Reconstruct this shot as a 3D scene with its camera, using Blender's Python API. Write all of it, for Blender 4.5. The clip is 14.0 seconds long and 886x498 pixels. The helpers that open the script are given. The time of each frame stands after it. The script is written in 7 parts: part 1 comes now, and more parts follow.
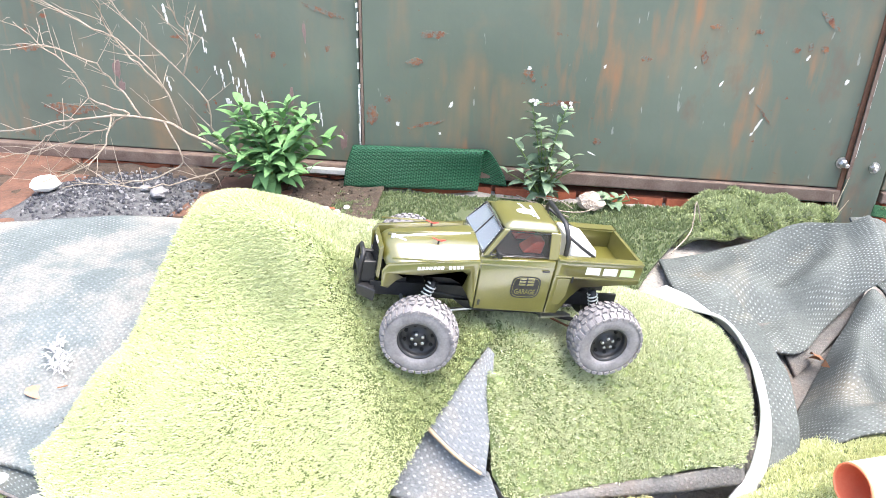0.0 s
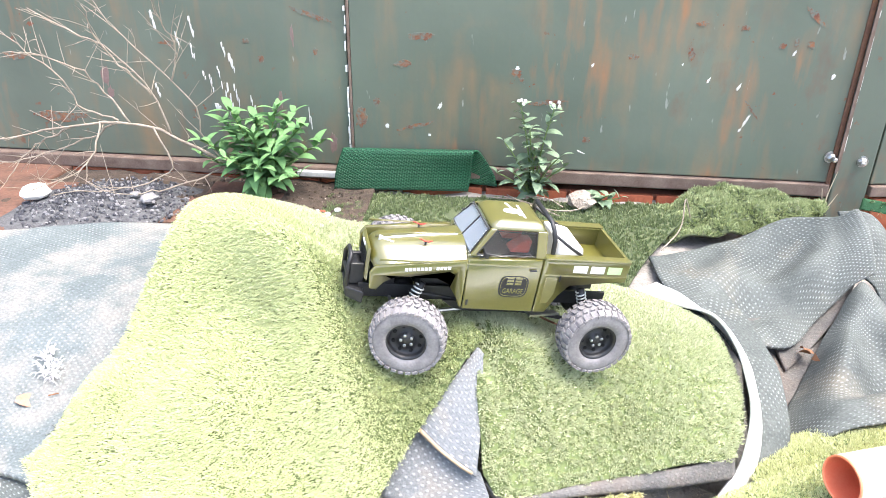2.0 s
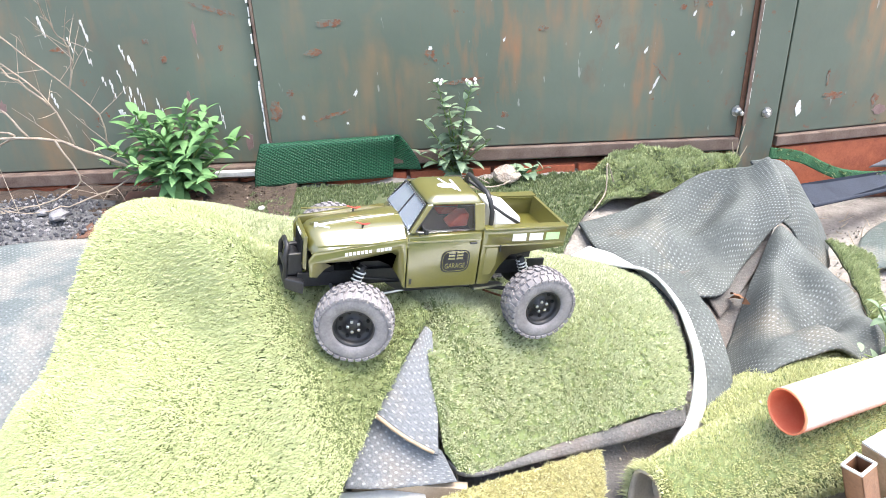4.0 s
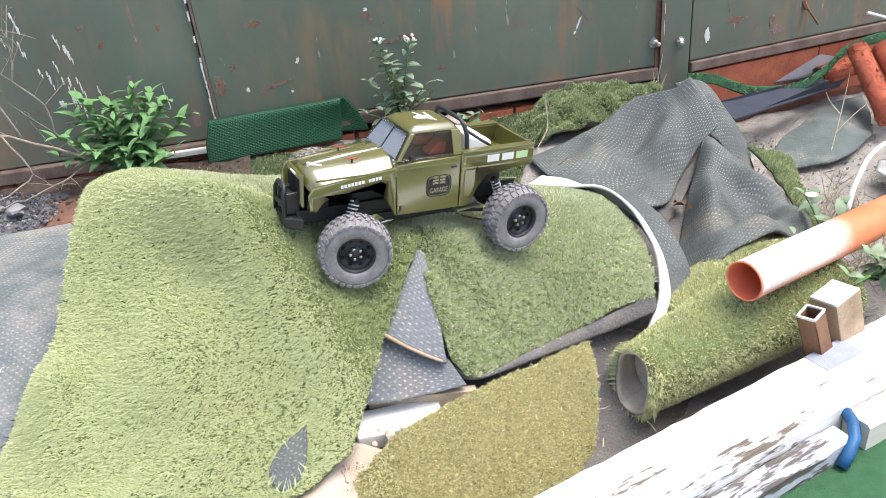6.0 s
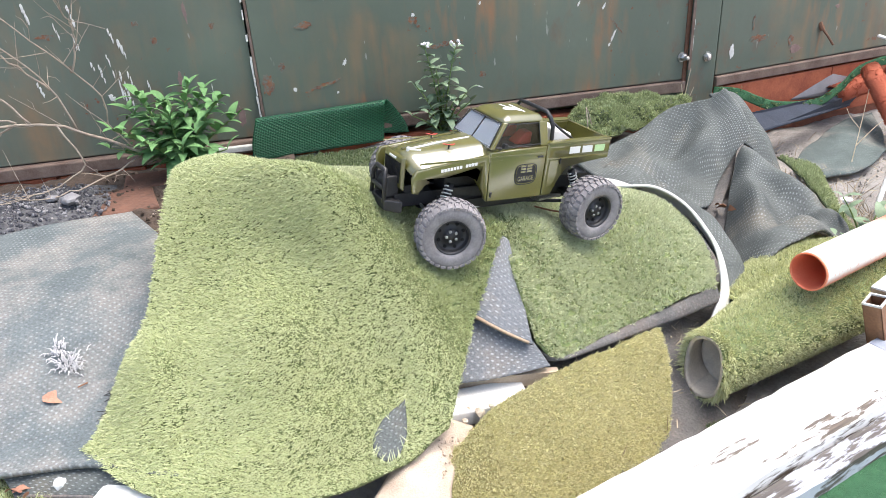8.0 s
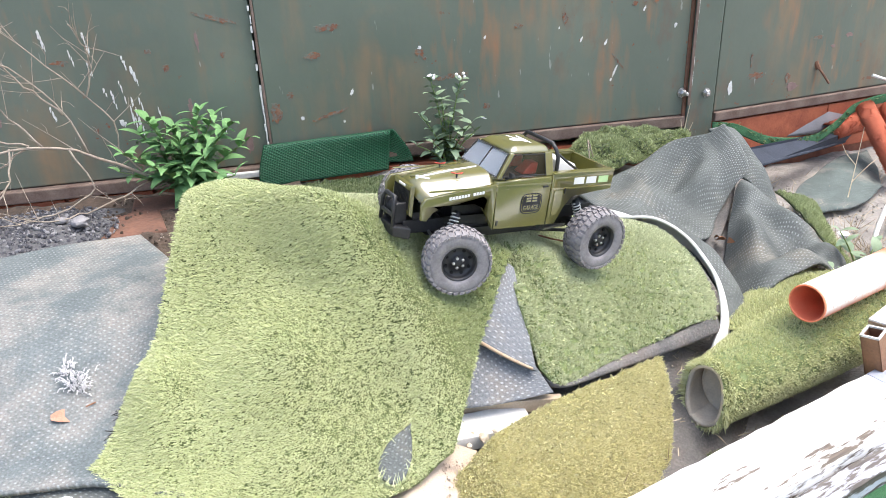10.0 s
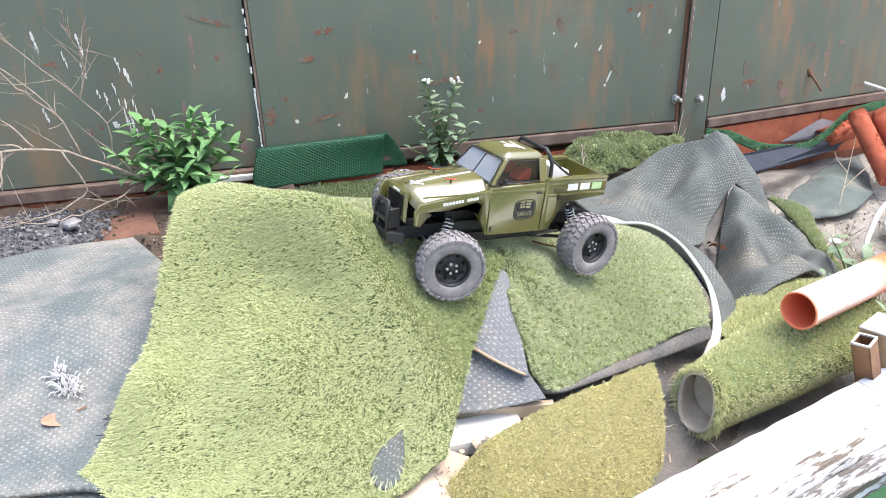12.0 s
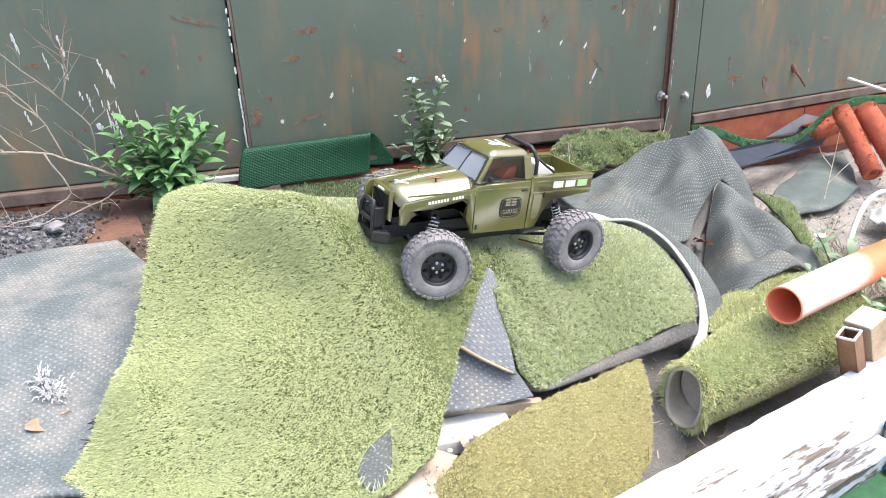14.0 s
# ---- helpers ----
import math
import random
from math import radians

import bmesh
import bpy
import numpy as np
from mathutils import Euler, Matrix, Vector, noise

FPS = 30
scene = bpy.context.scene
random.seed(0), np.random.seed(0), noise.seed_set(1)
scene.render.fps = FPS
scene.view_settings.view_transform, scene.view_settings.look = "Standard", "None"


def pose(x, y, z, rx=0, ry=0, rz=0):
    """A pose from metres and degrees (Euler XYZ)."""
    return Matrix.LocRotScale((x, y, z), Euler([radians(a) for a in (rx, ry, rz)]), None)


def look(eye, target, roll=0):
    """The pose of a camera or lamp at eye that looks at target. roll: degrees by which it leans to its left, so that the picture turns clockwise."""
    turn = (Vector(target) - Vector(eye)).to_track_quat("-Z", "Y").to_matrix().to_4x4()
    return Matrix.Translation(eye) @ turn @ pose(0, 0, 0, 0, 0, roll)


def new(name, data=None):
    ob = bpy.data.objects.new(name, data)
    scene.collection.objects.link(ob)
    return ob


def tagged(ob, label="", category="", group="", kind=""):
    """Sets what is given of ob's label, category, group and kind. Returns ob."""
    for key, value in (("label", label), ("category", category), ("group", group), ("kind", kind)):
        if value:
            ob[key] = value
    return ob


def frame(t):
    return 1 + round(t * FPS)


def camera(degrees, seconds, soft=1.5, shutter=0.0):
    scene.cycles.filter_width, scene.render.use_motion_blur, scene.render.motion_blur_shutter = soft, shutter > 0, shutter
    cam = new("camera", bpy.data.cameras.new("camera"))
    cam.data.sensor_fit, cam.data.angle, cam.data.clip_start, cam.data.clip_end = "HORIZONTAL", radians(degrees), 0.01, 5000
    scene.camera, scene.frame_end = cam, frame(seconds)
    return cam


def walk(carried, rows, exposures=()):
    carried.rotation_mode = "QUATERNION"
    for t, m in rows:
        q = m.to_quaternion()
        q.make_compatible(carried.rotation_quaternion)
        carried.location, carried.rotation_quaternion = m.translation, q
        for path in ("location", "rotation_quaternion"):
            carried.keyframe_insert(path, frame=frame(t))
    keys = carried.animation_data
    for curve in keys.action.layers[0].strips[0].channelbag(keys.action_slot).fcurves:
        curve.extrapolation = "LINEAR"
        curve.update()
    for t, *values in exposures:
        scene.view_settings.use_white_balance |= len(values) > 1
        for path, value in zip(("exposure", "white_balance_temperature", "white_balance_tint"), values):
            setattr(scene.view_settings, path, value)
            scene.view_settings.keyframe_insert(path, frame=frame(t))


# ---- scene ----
cam = camera(61.6, 14.0, 0.85)
PATH = [
    (0, (0.208, 0.035, 0.897), (0.014, 1.81, -0.005), 1.6),
    (0.5, (0.21, 0.041, 0.894), (0.023, 1.808, -0.024), 1.5),
    (1, (0.212, 0.041, 0.894), (0.028, 1.808, -0.025), 1.6),
    (1.5, (0.22, 0.037, 0.895), (0.038, 1.807, -0.018), 1.2),
    (2, (0.222, 0.034, 0.898), (0.036, 1.811, -0.001), 0.7),
    (2.5, (0.235, 0.036, 0.897), (0.071, 1.812, -0.008), -0.0),
    (3, (0.248, 0.037, 0.892), (0.118, 1.81, -0.024), -0.7),
    (3.2, (0.256, 0.04, 0.888), (0.132, 1.803, -0.047), -0.7),
    (5.3, (0.076, -0.036, 0.842), (0.358, 1.731, -0.05), -5.4),
    (5.5, (0.083, -0.058, 0.837), (0.295, 1.7, -0.094), -5.4),
    (6, (0.082, -0.076, 0.839), (0.312, 1.66, -0.127), -6.2),
    (6.5, (-0.005, -0.078, 0.828), (0.317, 1.643, -0.138), -7.1),
    (7, (-0.094, -0.091, 0.821), (0.199, 1.643, -0.131), -5.6),
    (7.5, (-0.118, -0.103, 0.821), (0.196, 1.64, -0.108), -4.6),
    (8, (-0.123, -0.105, 0.822), (0.205, 1.641, -0.097), -3.7),
    (8.5, (-0.133, -0.11, 0.826), (0.186, 1.647, -0.075), -2.8),
    (9, (-0.141, -0.123, 0.826), (0.191, 1.646, -0.045), -2.7),
    (11.5, (-0.145, -0.125, 0.832), (0.218, 1.654, -0.007), -2.3),
    (12, (-0.144, -0.123, 0.833), (0.223, 1.654, -0.009), -2.0),
    (12.5, (-0.141, -0.121, 0.834), (0.233, 1.653, -0.011), -2.1),
    (13, (-0.137, -0.122, 0.833), (0.245, 1.652, -0.009), -2.5),
    (13.5, (-0.138, -0.124, 0.832), (0.249, 1.65, -0.007), -2.5),
    (14, (-0.137, -0.122, 0.831), (0.256, 1.648, -0.014), -2.3),
]
walk(cam, [(t, look(eye, target, roll)) for t, eye, target, roll in PATH],
     [(0.0, 2.08), (3.0, 2.08), (5.5, 1.44), (6.5, 1.18), (7.5, 1.26), (9.0, 1.40), (11.5, 1.50), (14.0, 1.53)])

# ---- light ----
world = bpy.data.worlds.new("world")
scene.world = world
world.use_nodes = True
_wt = world.node_tree
_sky = _wt.nodes.new("ShaderNodeTexSky")
_sky.sky_type = "NISHITA"
_sky.sun_disc = False
_sky.sun_elevation, _sky.sun_rotation = radians(71), radians(105)
_sky.air_density, _sky.dust_density, _sky.ozone_density = 1.0, 4.0, 1.0
_wt.nodes["Background"].inputs["Strength"].default_value = 0.15
_wt.links.new(_sky.outputs[0], _wt.nodes["Background"].inputs["Color"])
_sun = bpy.data.lights.new("sun", "SUN")
_sun.energy, _sun.angle, _sun.color = 1.35, radians(40), (1.0, 0.985, 0.97)
sun = new("sun", _sun)
sun.matrix_world = look((0.86, 0.82, 2.1), (0.2, 1.0, 0.1))

# ---- materials ----
def material(name, color=(0.5, 0.5, 0.5), rough=0.7, metal=0.0):
    m = bpy.data.materials.new(name)
    m.use_nodes = True
    b = m.node_tree.nodes["Principled BSDF"]
    b.inputs["Base Color"].default_value = (*color, 1)
    b.inputs["Roughness"].default_value = rough
    b.inputs["Metallic"].default_value = metal
    return m


class Nodes:
    """Short ways to add nodes to a material."""

    def __init__(self, m):
        self.tree = m.node_tree
        self.bsdf = self.tree.nodes["Principled BSDF"]

    def add(self, kind, **values):
        n = self.tree.nodes.new(kind)
        for k, v in values.items():
            n.inputs[k.replace("_", " ")].default_value = v
        return n

    def link(self, a, b):
        self.tree.links.new(a, b)

    def coords(self, kind="Object"):
        return self.tree.nodes.new("ShaderNodeTexCoord").outputs[kind]

    def scaled(self, where, scale):
        n = self.tree.nodes.new("ShaderNodeMapping")
        n.inputs["Scale"].default_value = scale
        self.link(where, n.inputs["Vector"])
        return n.outputs[0]

    def noise(self, where, scale, detail=4.0, rough=0.55):
        n = self.add("ShaderNodeTexNoise", Scale=scale, Detail=detail, Roughness=rough)
        self.link(where, n.inputs["Vector"])
        return n.outputs["Fac"]

    def ramp(self, fac, stops):
        n = self.tree.nodes.new("ShaderNodeValToRGB")
        e = n.color_ramp.elements
        while len(e) < len(stops):
            e.new(0.5)
        for el, (p, c) in zip(e, stops):
            el.position = p
            el.color = (*c, 1) if len(c) == 3 else c
        self.link(fac, n.inputs["Fac"])
        return n.outputs["Color"]

    def mix(self, fac, a, b, kind="MIX"):
        n = self.tree.nodes.new("ShaderNodeMix")
        n.data_type, n.blend_type = "RGBA", kind
        for value, slot in ((fac, 0), (a, 6), (b, 7)):
            if isinstance(value, (int, float)):
                n.inputs[slot].default_value = value
            elif isinstance(value, tuple):
                n.inputs[slot].default_value = (*value, 1)
            else:
                self.link(value, n.inputs[slot])
        return n.outputs[2]

    def color(self, out):
        self.link(out, self.bsdf.inputs["Base Color"])

    def bump(self, height, strength=0.3, distance=0.002):
        n = self.add("ShaderNodeBump", Strength=strength, Distance=distance)
        self.link(height, n.inputs["Height"])
        self.link(n.outputs[0], self.bsdf.inputs["Normal"])


def mottled(name, dark, light, scale=30.0, rough=0.8, bump=0.3, fine=300.0, distance=0.002, metal=0.0):
    """A surface with blotches and a fine grain."""
    m = material(name, light, rough, metal)
    n = Nodes(m)
    at = n.coords()
    big, small = n.noise(at, scale), n.noise(at, fine, 3)
    base = n.ramp(big, [(0.3, dark), (0.7, light)])
    n.color(n.mix(0.35, base, n.ramp(small, [(0.3, dark), (0.7, light)])))
    n.bump(small, bump, distance)
    return m


def grass_pile(name, low, high, tip):
    """Plastic grass: each blade has its own shade."""
    m = material(name, high, 0.55)
    n = Nodes(m)
    shade = n.tree.nodes.new("ShaderNodeNewGeometry").outputs["Random Per Island"]
    c = n.ramp(shade, [(0.0, low), (0.55, high), (1.0, tip)])
    patch = n.noise(n.coords(), 9.0, 3)
    faded = n.mix(n.ramp(patch, [(0.35, (0.0, 0.0, 0.0)), (0.7, (0.2, 0.2, 0.2))]), c, tip)
    worn = n.noise(n.coords(), 26.0, 2)
    n.color(n.mix(n.ramp(worn, [(0.4, (0.0, 0.0, 0.0)), (0.75, (0.15, 0.15, 0.15))]), faded, low))
    # thin plastic lets light through
    out = n.tree.nodes["Material Output"]
    glow = n.tree.nodes.new("ShaderNodeBsdfTranslucent")
    both = n.tree.nodes.new("ShaderNodeMixShader")
    both.inputs[0].default_value = 0.25
    n.link(n.bsdf.inputs["Base Color"].links[0].from_socket, glow.inputs["Color"])
    n.link(n.bsdf.outputs[0], both.inputs[1])
    n.link(glow.outputs[0], both.inputs[2])
    n.link(both.outputs[0], out.inputs["Surface"])
    return m


def backing(name, dark, light, dot, dirt, clear=0.5, much=0.5):
    """The woven back of a grass carpet: grey cloth with rows of pale stitches, and dirt."""
    m = material(name, dark, 0.85)
    n = Nodes(m)
    uv = n.coords("UV")
    v = n.tree.nodes.new("ShaderNodeTexVoronoi")
    v.inputs["Scale"].default_value = 92.0
    v.inputs["Randomness"].default_value = 0.12
    turned_uv = n.tree.nodes.new("ShaderNodeMapping")
    turned_uv.inputs["Rotation"].default_value = (0, 0, radians(45))
    n.link(n.scaled(uv, (1.0, 1.5, 1.0)), turned_uv.inputs["Vector"])
    n.link(turned_uv.outputs[0], v.inputs["Vector"])
    spots = n.ramp(v.outputs["Distance"], [(0.10, (1, 1, 1)), (0.29, (0, 0, 0))])
    at = n.coords()
    cloth = n.ramp(n.noise(at, 11.0, 7, 0.65), [(0.3, dark), (0.7, light)])
    dust = n.noise(at, 6.5, 6, 0.65)
    fade = n.mix(1.0, spots, n.ramp(n.noise(at, 13.0, 5, 0.7), [(0.36, (0.0, 0.0, 0.0)), (0.62, (clear, clear, clear))]), "MULTIPLY")
    c = n.mix(n.ramp(dust, [(0.62 - 0.2 * much, (0, 0, 0)), (0.80 - 0.2 * much, (0.8, 0.8, 0.8))]), cloth, dirt)
    c = n.mix(fade, c, dot)
    speck = n.ramp(n.noise(at, 260.0, 3), [(0.3, (0.72, 0.72, 0.72)), (0.7, (1.15, 1.15, 1.15))])
    n.color(n.mix(1.0, c, speck, "MULTIPLY"))
    n.bump(n.mix(0.5, spots, n.noise(at, 420.0, 3)), 0.6, 0.002)
    return m


PILE = grass_pile("grass_pile", (0.45, 0.495, 0.25), (0.575, 0.62, 0.335), (0.70, 0.735, 0.465))
PILE_GREY = grass_pile("faded_grass_pile", (0.49, 0.53, 0.31), (0.63, 0.66, 0.425), (0.77, 0.79, 0.57))
PILE_DRY = grass_pile("dry_grass_pile", (0.63, 0.59, 0.30), (0.79, 0.75, 0.43), (0.88, 0.84, 0.60))
PILE_OLD = grass_pile("worn_grass_pile", (0.10, 0.14, 0.06), (0.21, 0.27, 0.12), (0.36, 0.40, 0.22))
THATCH = mottled("grass_thatch", (0.10, 0.13, 0.045), (0.20, 0.24, 0.10), 40, 0.9)
THATCH_DRY = mottled("dry_grass_thatch", (0.28, 0.26, 0.12), (0.42, 0.39, 0.20), 40, 0.9)
THATCH_OLD = mottled("worn_grass_thatch", (0.05, 0.07, 0.03), (0.12, 0.14, 0.07), 25, 0.9)
BACK_GREY = backing("grey_backing", (0.066, 0.076, 0.072), (0.125, 0.137, 0.130), (0.36, 0.39, 0.385), (0.19, 0.17, 0.135), 0.8, 0.35)
BACK_PALE = backing("pale_backing", (0.095, 0.116, 0.120), (0.152, 0.174, 0.176), (0.38, 0.41, 0.415), (0.285, 0.265, 0.235), 0.7, 0.85)
# dirty dark cloth; its darkness also paints the shade under the crumpled folds
BACK_DARK = backing("dirty_shade_backing", (0.08, 0.078, 0.076), (0.17, 0.16, 0.15), (0.25, 0.22, 0.21), (0.16, 0.12, 0.095), 0.35, 0.6)
BACK_MID = backing("stitched_backing", (0.13, 0.14, 0.15), (0.2, 0.21, 0.22), (0.46, 0.47, 0.48), (0.27, 0.24, 0.2), 0.85, 0.4)
BACK_BEIGE = mottled("beige_latex_backing", (0.42, 0.36, 0.28), (0.70, 0.62, 0.50), 30, 0.9)
PILE_MID = grass_pile("olive_grass_pile", (0.50, 0.51, 0.25), (0.63, 0.65, 0.35), (0.75, 0.76, 0.48))
# darker copy of the grass: shade on the far offcuts, put into their colour
PILE_HEAP = grass_pile("shaded_grass_pile", (0.20, 0.26, 0.11), (0.39, 0.45, 0.22), (0.58, 0.62, 0.37))
SOIL = mottled("dry_soil", (0.18, 0.165, 0.15), (0.40, 0.375, 0.345), 18, 0.95, 0.8, 120, 0.006)
WHITE_EDGE = mottled("white_edging", (0.6, 0.59, 0.55), (0.82, 0.81, 0.78), 20, 0.7)


def painted_steel(name):
    """Old grey-green paint with soft orange rust runs, dark smears and small chips."""
    m = material(name, (0.12, 0.15, 0.13), 0.5)
    n = Nodes(m)
    at = n.coords()
    base = n.ramp(n.noise(at, 2.2, 5), [(0.25, (0.090, 0.115, 0.090)), (0.75, (0.158, 0.188, 0.145))])
    runs = n.noise(n.scaled(at, (11.0, 11.0, 1.6)), 1.0, 4)
    spots = n.noise(at, 5.0, 5)
    rusty = n.mix(1.0, n.ramp(runs, [(0.48, (0, 0, 0)), (0.72, (1, 1, 1))]), n.ramp(spots, [(0.42, (0, 0, 0)), (0.62, (0.5, 0.5, 0.5))]), "MULTIPLY")
    c = n.mix(rusty, base, (0.38, 0.20, 0.085))
    fine = n.mix(1.0, n.ramp(n.noise(n.scaled(at, (26.0, 26.0, 5.0)), 1.0, 5), [(0.52, (0, 0, 0)), (0.74, (0.9, 0.9, 0.9))]), n.ramp(n.noise(at, 3.6, 3), [(0.42, (0, 0, 0)), (0.6, (0.8, 0.8, 0.8))]), "MULTIPLY")
    c = n.mix(fine, c, (0.36, 0.16, 0.07))
    red = n.mix(1.0, n.ramp(n.noise(n.scaled(at, (9.0, 9.0, 5.0)), 1.0, 6, 0.65), [(0.54, (0, 0, 0)), (0.72, (0.7, 0.7, 0.7))]), n.ramp(n.noise(at, 1.7, 2), [(0.46, (0, 0, 0)), (0.6, (0.9, 0.9, 0.9))]), "MULTIPLY")
    c = n.mix(red, c, (0.17, 0.08, 0.055))
    chips = n.ramp(n.noise(at, 38.0, 5, 0.6), [(0.655, (0, 0, 0)), (0.675, (1, 1, 1))])
    c = n.mix(n.mix(1.0, chips, n.ramp(n.noise(at, 3.1, 2), [(0.45, (0, 0, 0)), (0.6, (1, 1, 1))]), "MULTIPLY"), c, (0.2, 0.075, 0.04))
    c = n.mix(n.ramp(n.noise(n.scaled(at, (60.0, 60.0, 14.0)), 1.0, 3), [(0.70, (0, 0, 0)), (0.74, (0.5, 0.5, 0.5))]), c, (0.42, 0.43, 0.40))
    n.color(c)
    n.link(n.ramp(rusty, [(0.0, (0.42, 0.42, 0.42)), (1.0, (0.8, 0.8, 0.8))]), n.bsdf.inputs["Roughness"])
    n.bump(n.mix(0.3, n.noise(at, 7.0, 3), n.noise(at, 90.0, 4)), 0.25, 0.004)
    return m


WALL_GREEN = painted_steel("green_painted_steel")
RUST = mottled("rust", (0.12, 0.06, 0.04), (0.22, 0.105, 0.06), 60, 0.85)


def blistered(name):
    """Rust that breaks through in flecks between remnants of the green paint."""
    m = material(name, (0.2, 0.1, 0.06), 0.75)
    n = Nodes(m)
    at = n.coords()
    flecks = n.ramp(n.noise(at, 90.0, 6, 0.7), [(0.42, (0, 0, 0)), (0.58, (1, 1, 1))])
    red = n.ramp(n.noise(at, 35.0), [(0.3, (0.13, 0.045, 0.03)), (0.7, (0.30, 0.13, 0.06))])
    n.color(n.mix(flecks, (0.15, 0.17, 0.14), red))
    n.bump(flecks, 0.5, 0.001)
    return m


RUST_FLECK = blistered("rust_flecks")

RUSTY_SILL = mottled("rusty_sill", (0.10, 0.06, 0.045), (0.24, 0.18, 0.145), 20, 0.8)
BRICK = mottled("orange_brick", (0.24, 0.062, 0.034), (0.46, 0.135, 0.062), 22, 0.85, 0.5, 150)
PIPE_ORANGE = mottled("orange_plastic", (0.75, 0.20, 0.07), (0.88, 0.33, 0.15), 12, 0.4, 0.05)
# brighter orange: light coming through the pipe wall, put into the colour
PIPE_BORE_LIT = mottled("lit_orange_bore", (0.86, 0.20, 0.10), (0.92, 0.31, 0.17), 25, 0.4, 0.05)
WHITE_PAINT = mottled("white_paint", (0.72, 0.70, 0.66), (0.85, 0.84, 0.81), 20, 0.5)
GREEN_MAT = mottled("green_rubber_mat", (0.008, 0.06, 0.03), (0.02, 0.13, 0.06), 30, 0.6)
TYRE = mottled("dusty_rubber", (0.14, 0.13, 0.135), (0.30, 0.285, 0.285), 40, 0.85, 0.3, 300, 0.001)
BLACK = mottled("black_plastic", (0.012, 0.012, 0.013), (0.03, 0.03, 0.032), 50, 0.45, 0.1)
WOOD = mottled("weathered_wood", (0.25, 0.17, 0.1), (0.5, 0.38, 0.26), 25, 0.8)
LEAF = mottled("leaf_green", (0.095, 0.22, 0.07), (0.18, 0.345, 0.13), 30, 0.75, 0.15)
SPLASH = mottled("white_splash", (0.55, 0.55, 0.52), (0.8, 0.8, 0.77), 60, 0.6)
SCUFF = mottled("red_scuff", (0.19, 0.12, 0.11), (0.27, 0.19, 0.17), 60, 0.7)
MORTAR = mottled("mortar", (0.16, 0.06, 0.04), (0.30, 0.12, 0.07), 40, 0.9)
BRICK_DUSTY = mottled("dusty_brick", (0.085, 0.05, 0.036), (0.23, 0.11, 0.072), 16, 0.9, 0.6, 110, 0.004)
STEEL_WORN = mottled("worn_steel", (0.3, 0.29, 0.28), (0.6, 0.6, 0.58), 80, 0.4, 0.2, metal=0.8)
HUMUS = mottled("dark_soil", (0.035, 0.026, 0.02), (0.12, 0.085, 0.062), 45, 0.95, 0.9, 160, 0.006)
ASH = mottled("ash", (0.06, 0.06, 0.065), (0.16, 0.16, 0.165), 60, 0.95, 0.9, 220, 0.006)
GRAVEL_PALE = mottled("pale_gravel", (0.14, 0.14, 0.15), (0.33, 0.32, 0.32), 30, 0.9)
GRAVEL_DARK = mottled("dark_gravel", (0.04, 0.04, 0.05), (0.11, 0.11, 0.12), 30, 0.9)
STONE_WHITE = mottled("white_stone", (0.68, 0.67, 0.63), (0.83, 0.82, 0.79), 40, 0.8)
STONE_PALE = mottled("pinkish_stone", (0.32, 0.25, 0.2), (0.56, 0.48, 0.4), 60, 0.9, 0.9, 200, 0.006)
STONE_BEIGE = mottled("beige_stone", (0.4, 0.33, 0.24), (0.62, 0.54, 0.42), 60, 0.8)
SAND_PINK = mottled("pinkish_sand", (0.42, 0.32, 0.24), (0.62, 0.52, 0.42), 30, 0.95, 0.5, 400, 0.003)
DEADWOOD = mottled("dead_wood", (0.23, 0.185, 0.14), (0.44, 0.375, 0.30), 60, 0.85)
STALK = mottled("green_stalk", (0.1, 0.16, 0.04), (0.2, 0.28, 0.09), 60, 0.6)
LEAF_GREY = mottled("dull_leaf", (0.14, 0.21, 0.12), (0.25, 0.34, 0.21), 40, 0.6, 0.15)
PETAL = mottled("pale_petal", (0.7, 0.64, 0.65), (0.85, 0.82, 0.83), 60, 0.6)
TWIG_BROWN = mottled("brown_twig", (0.17, 0.07, 0.03), (0.3, 0.15, 0.08), 60, 0.8)
STRAW = mottled("straw", (0.35, 0.28, 0.19), (0.55, 0.47, 0.34), 60, 0.8)
LICHEN = mottled("lichen", (0.42, 0.41, 0.41), (0.72, 0.71, 0.71), 200, 0.95)
DRY_LEAF = mottled("dry_leaf", (0.32, 0.14, 0.09), (0.52, 0.28, 0.19), 60, 0.8)
WOOD_PALE = mottled("pale_wood", (0.42, 0.32, 0.22), (0.62, 0.5, 0.37), 25, 0.8)
BLUE = mottled("blue_strap", (0.008, 0.06, 0.15), (0.02, 0.13, 0.30), 30, 0.5)
PATCH_GREY = mottled("grey_tape", (0.25, 0.27, 0.32), (0.36, 0.38, 0.43), 30, 0.6)
TURF_GREEN = mottled("dark_green_turf", (0.02, 0.075, 0.03), (0.04, 0.13, 0.055), 60, 0.9, 0.8, 500, 0.003)
BROWN_METAL = mottled("brown_metal", (0.13, 0.06, 0.03), (0.28, 0.14, 0.07), 25, 0.6)
BLUE_BLACK = mottled("blue_black_plastic", (0.015, 0.02, 0.033), (0.035, 0.045, 0.068), 15, 0.8)
SLATE = mottled("grey_sheet", (0.17, 0.17, 0.18), (0.29, 0.28, 0.30), 15, 0.7)
BACK_GREEN = backing("grey_green_backing", (0.07, 0.09, 0.085), (0.13, 0.16, 0.15), (0.3, 0.34, 0.32), (0.25, 0.23, 0.2))
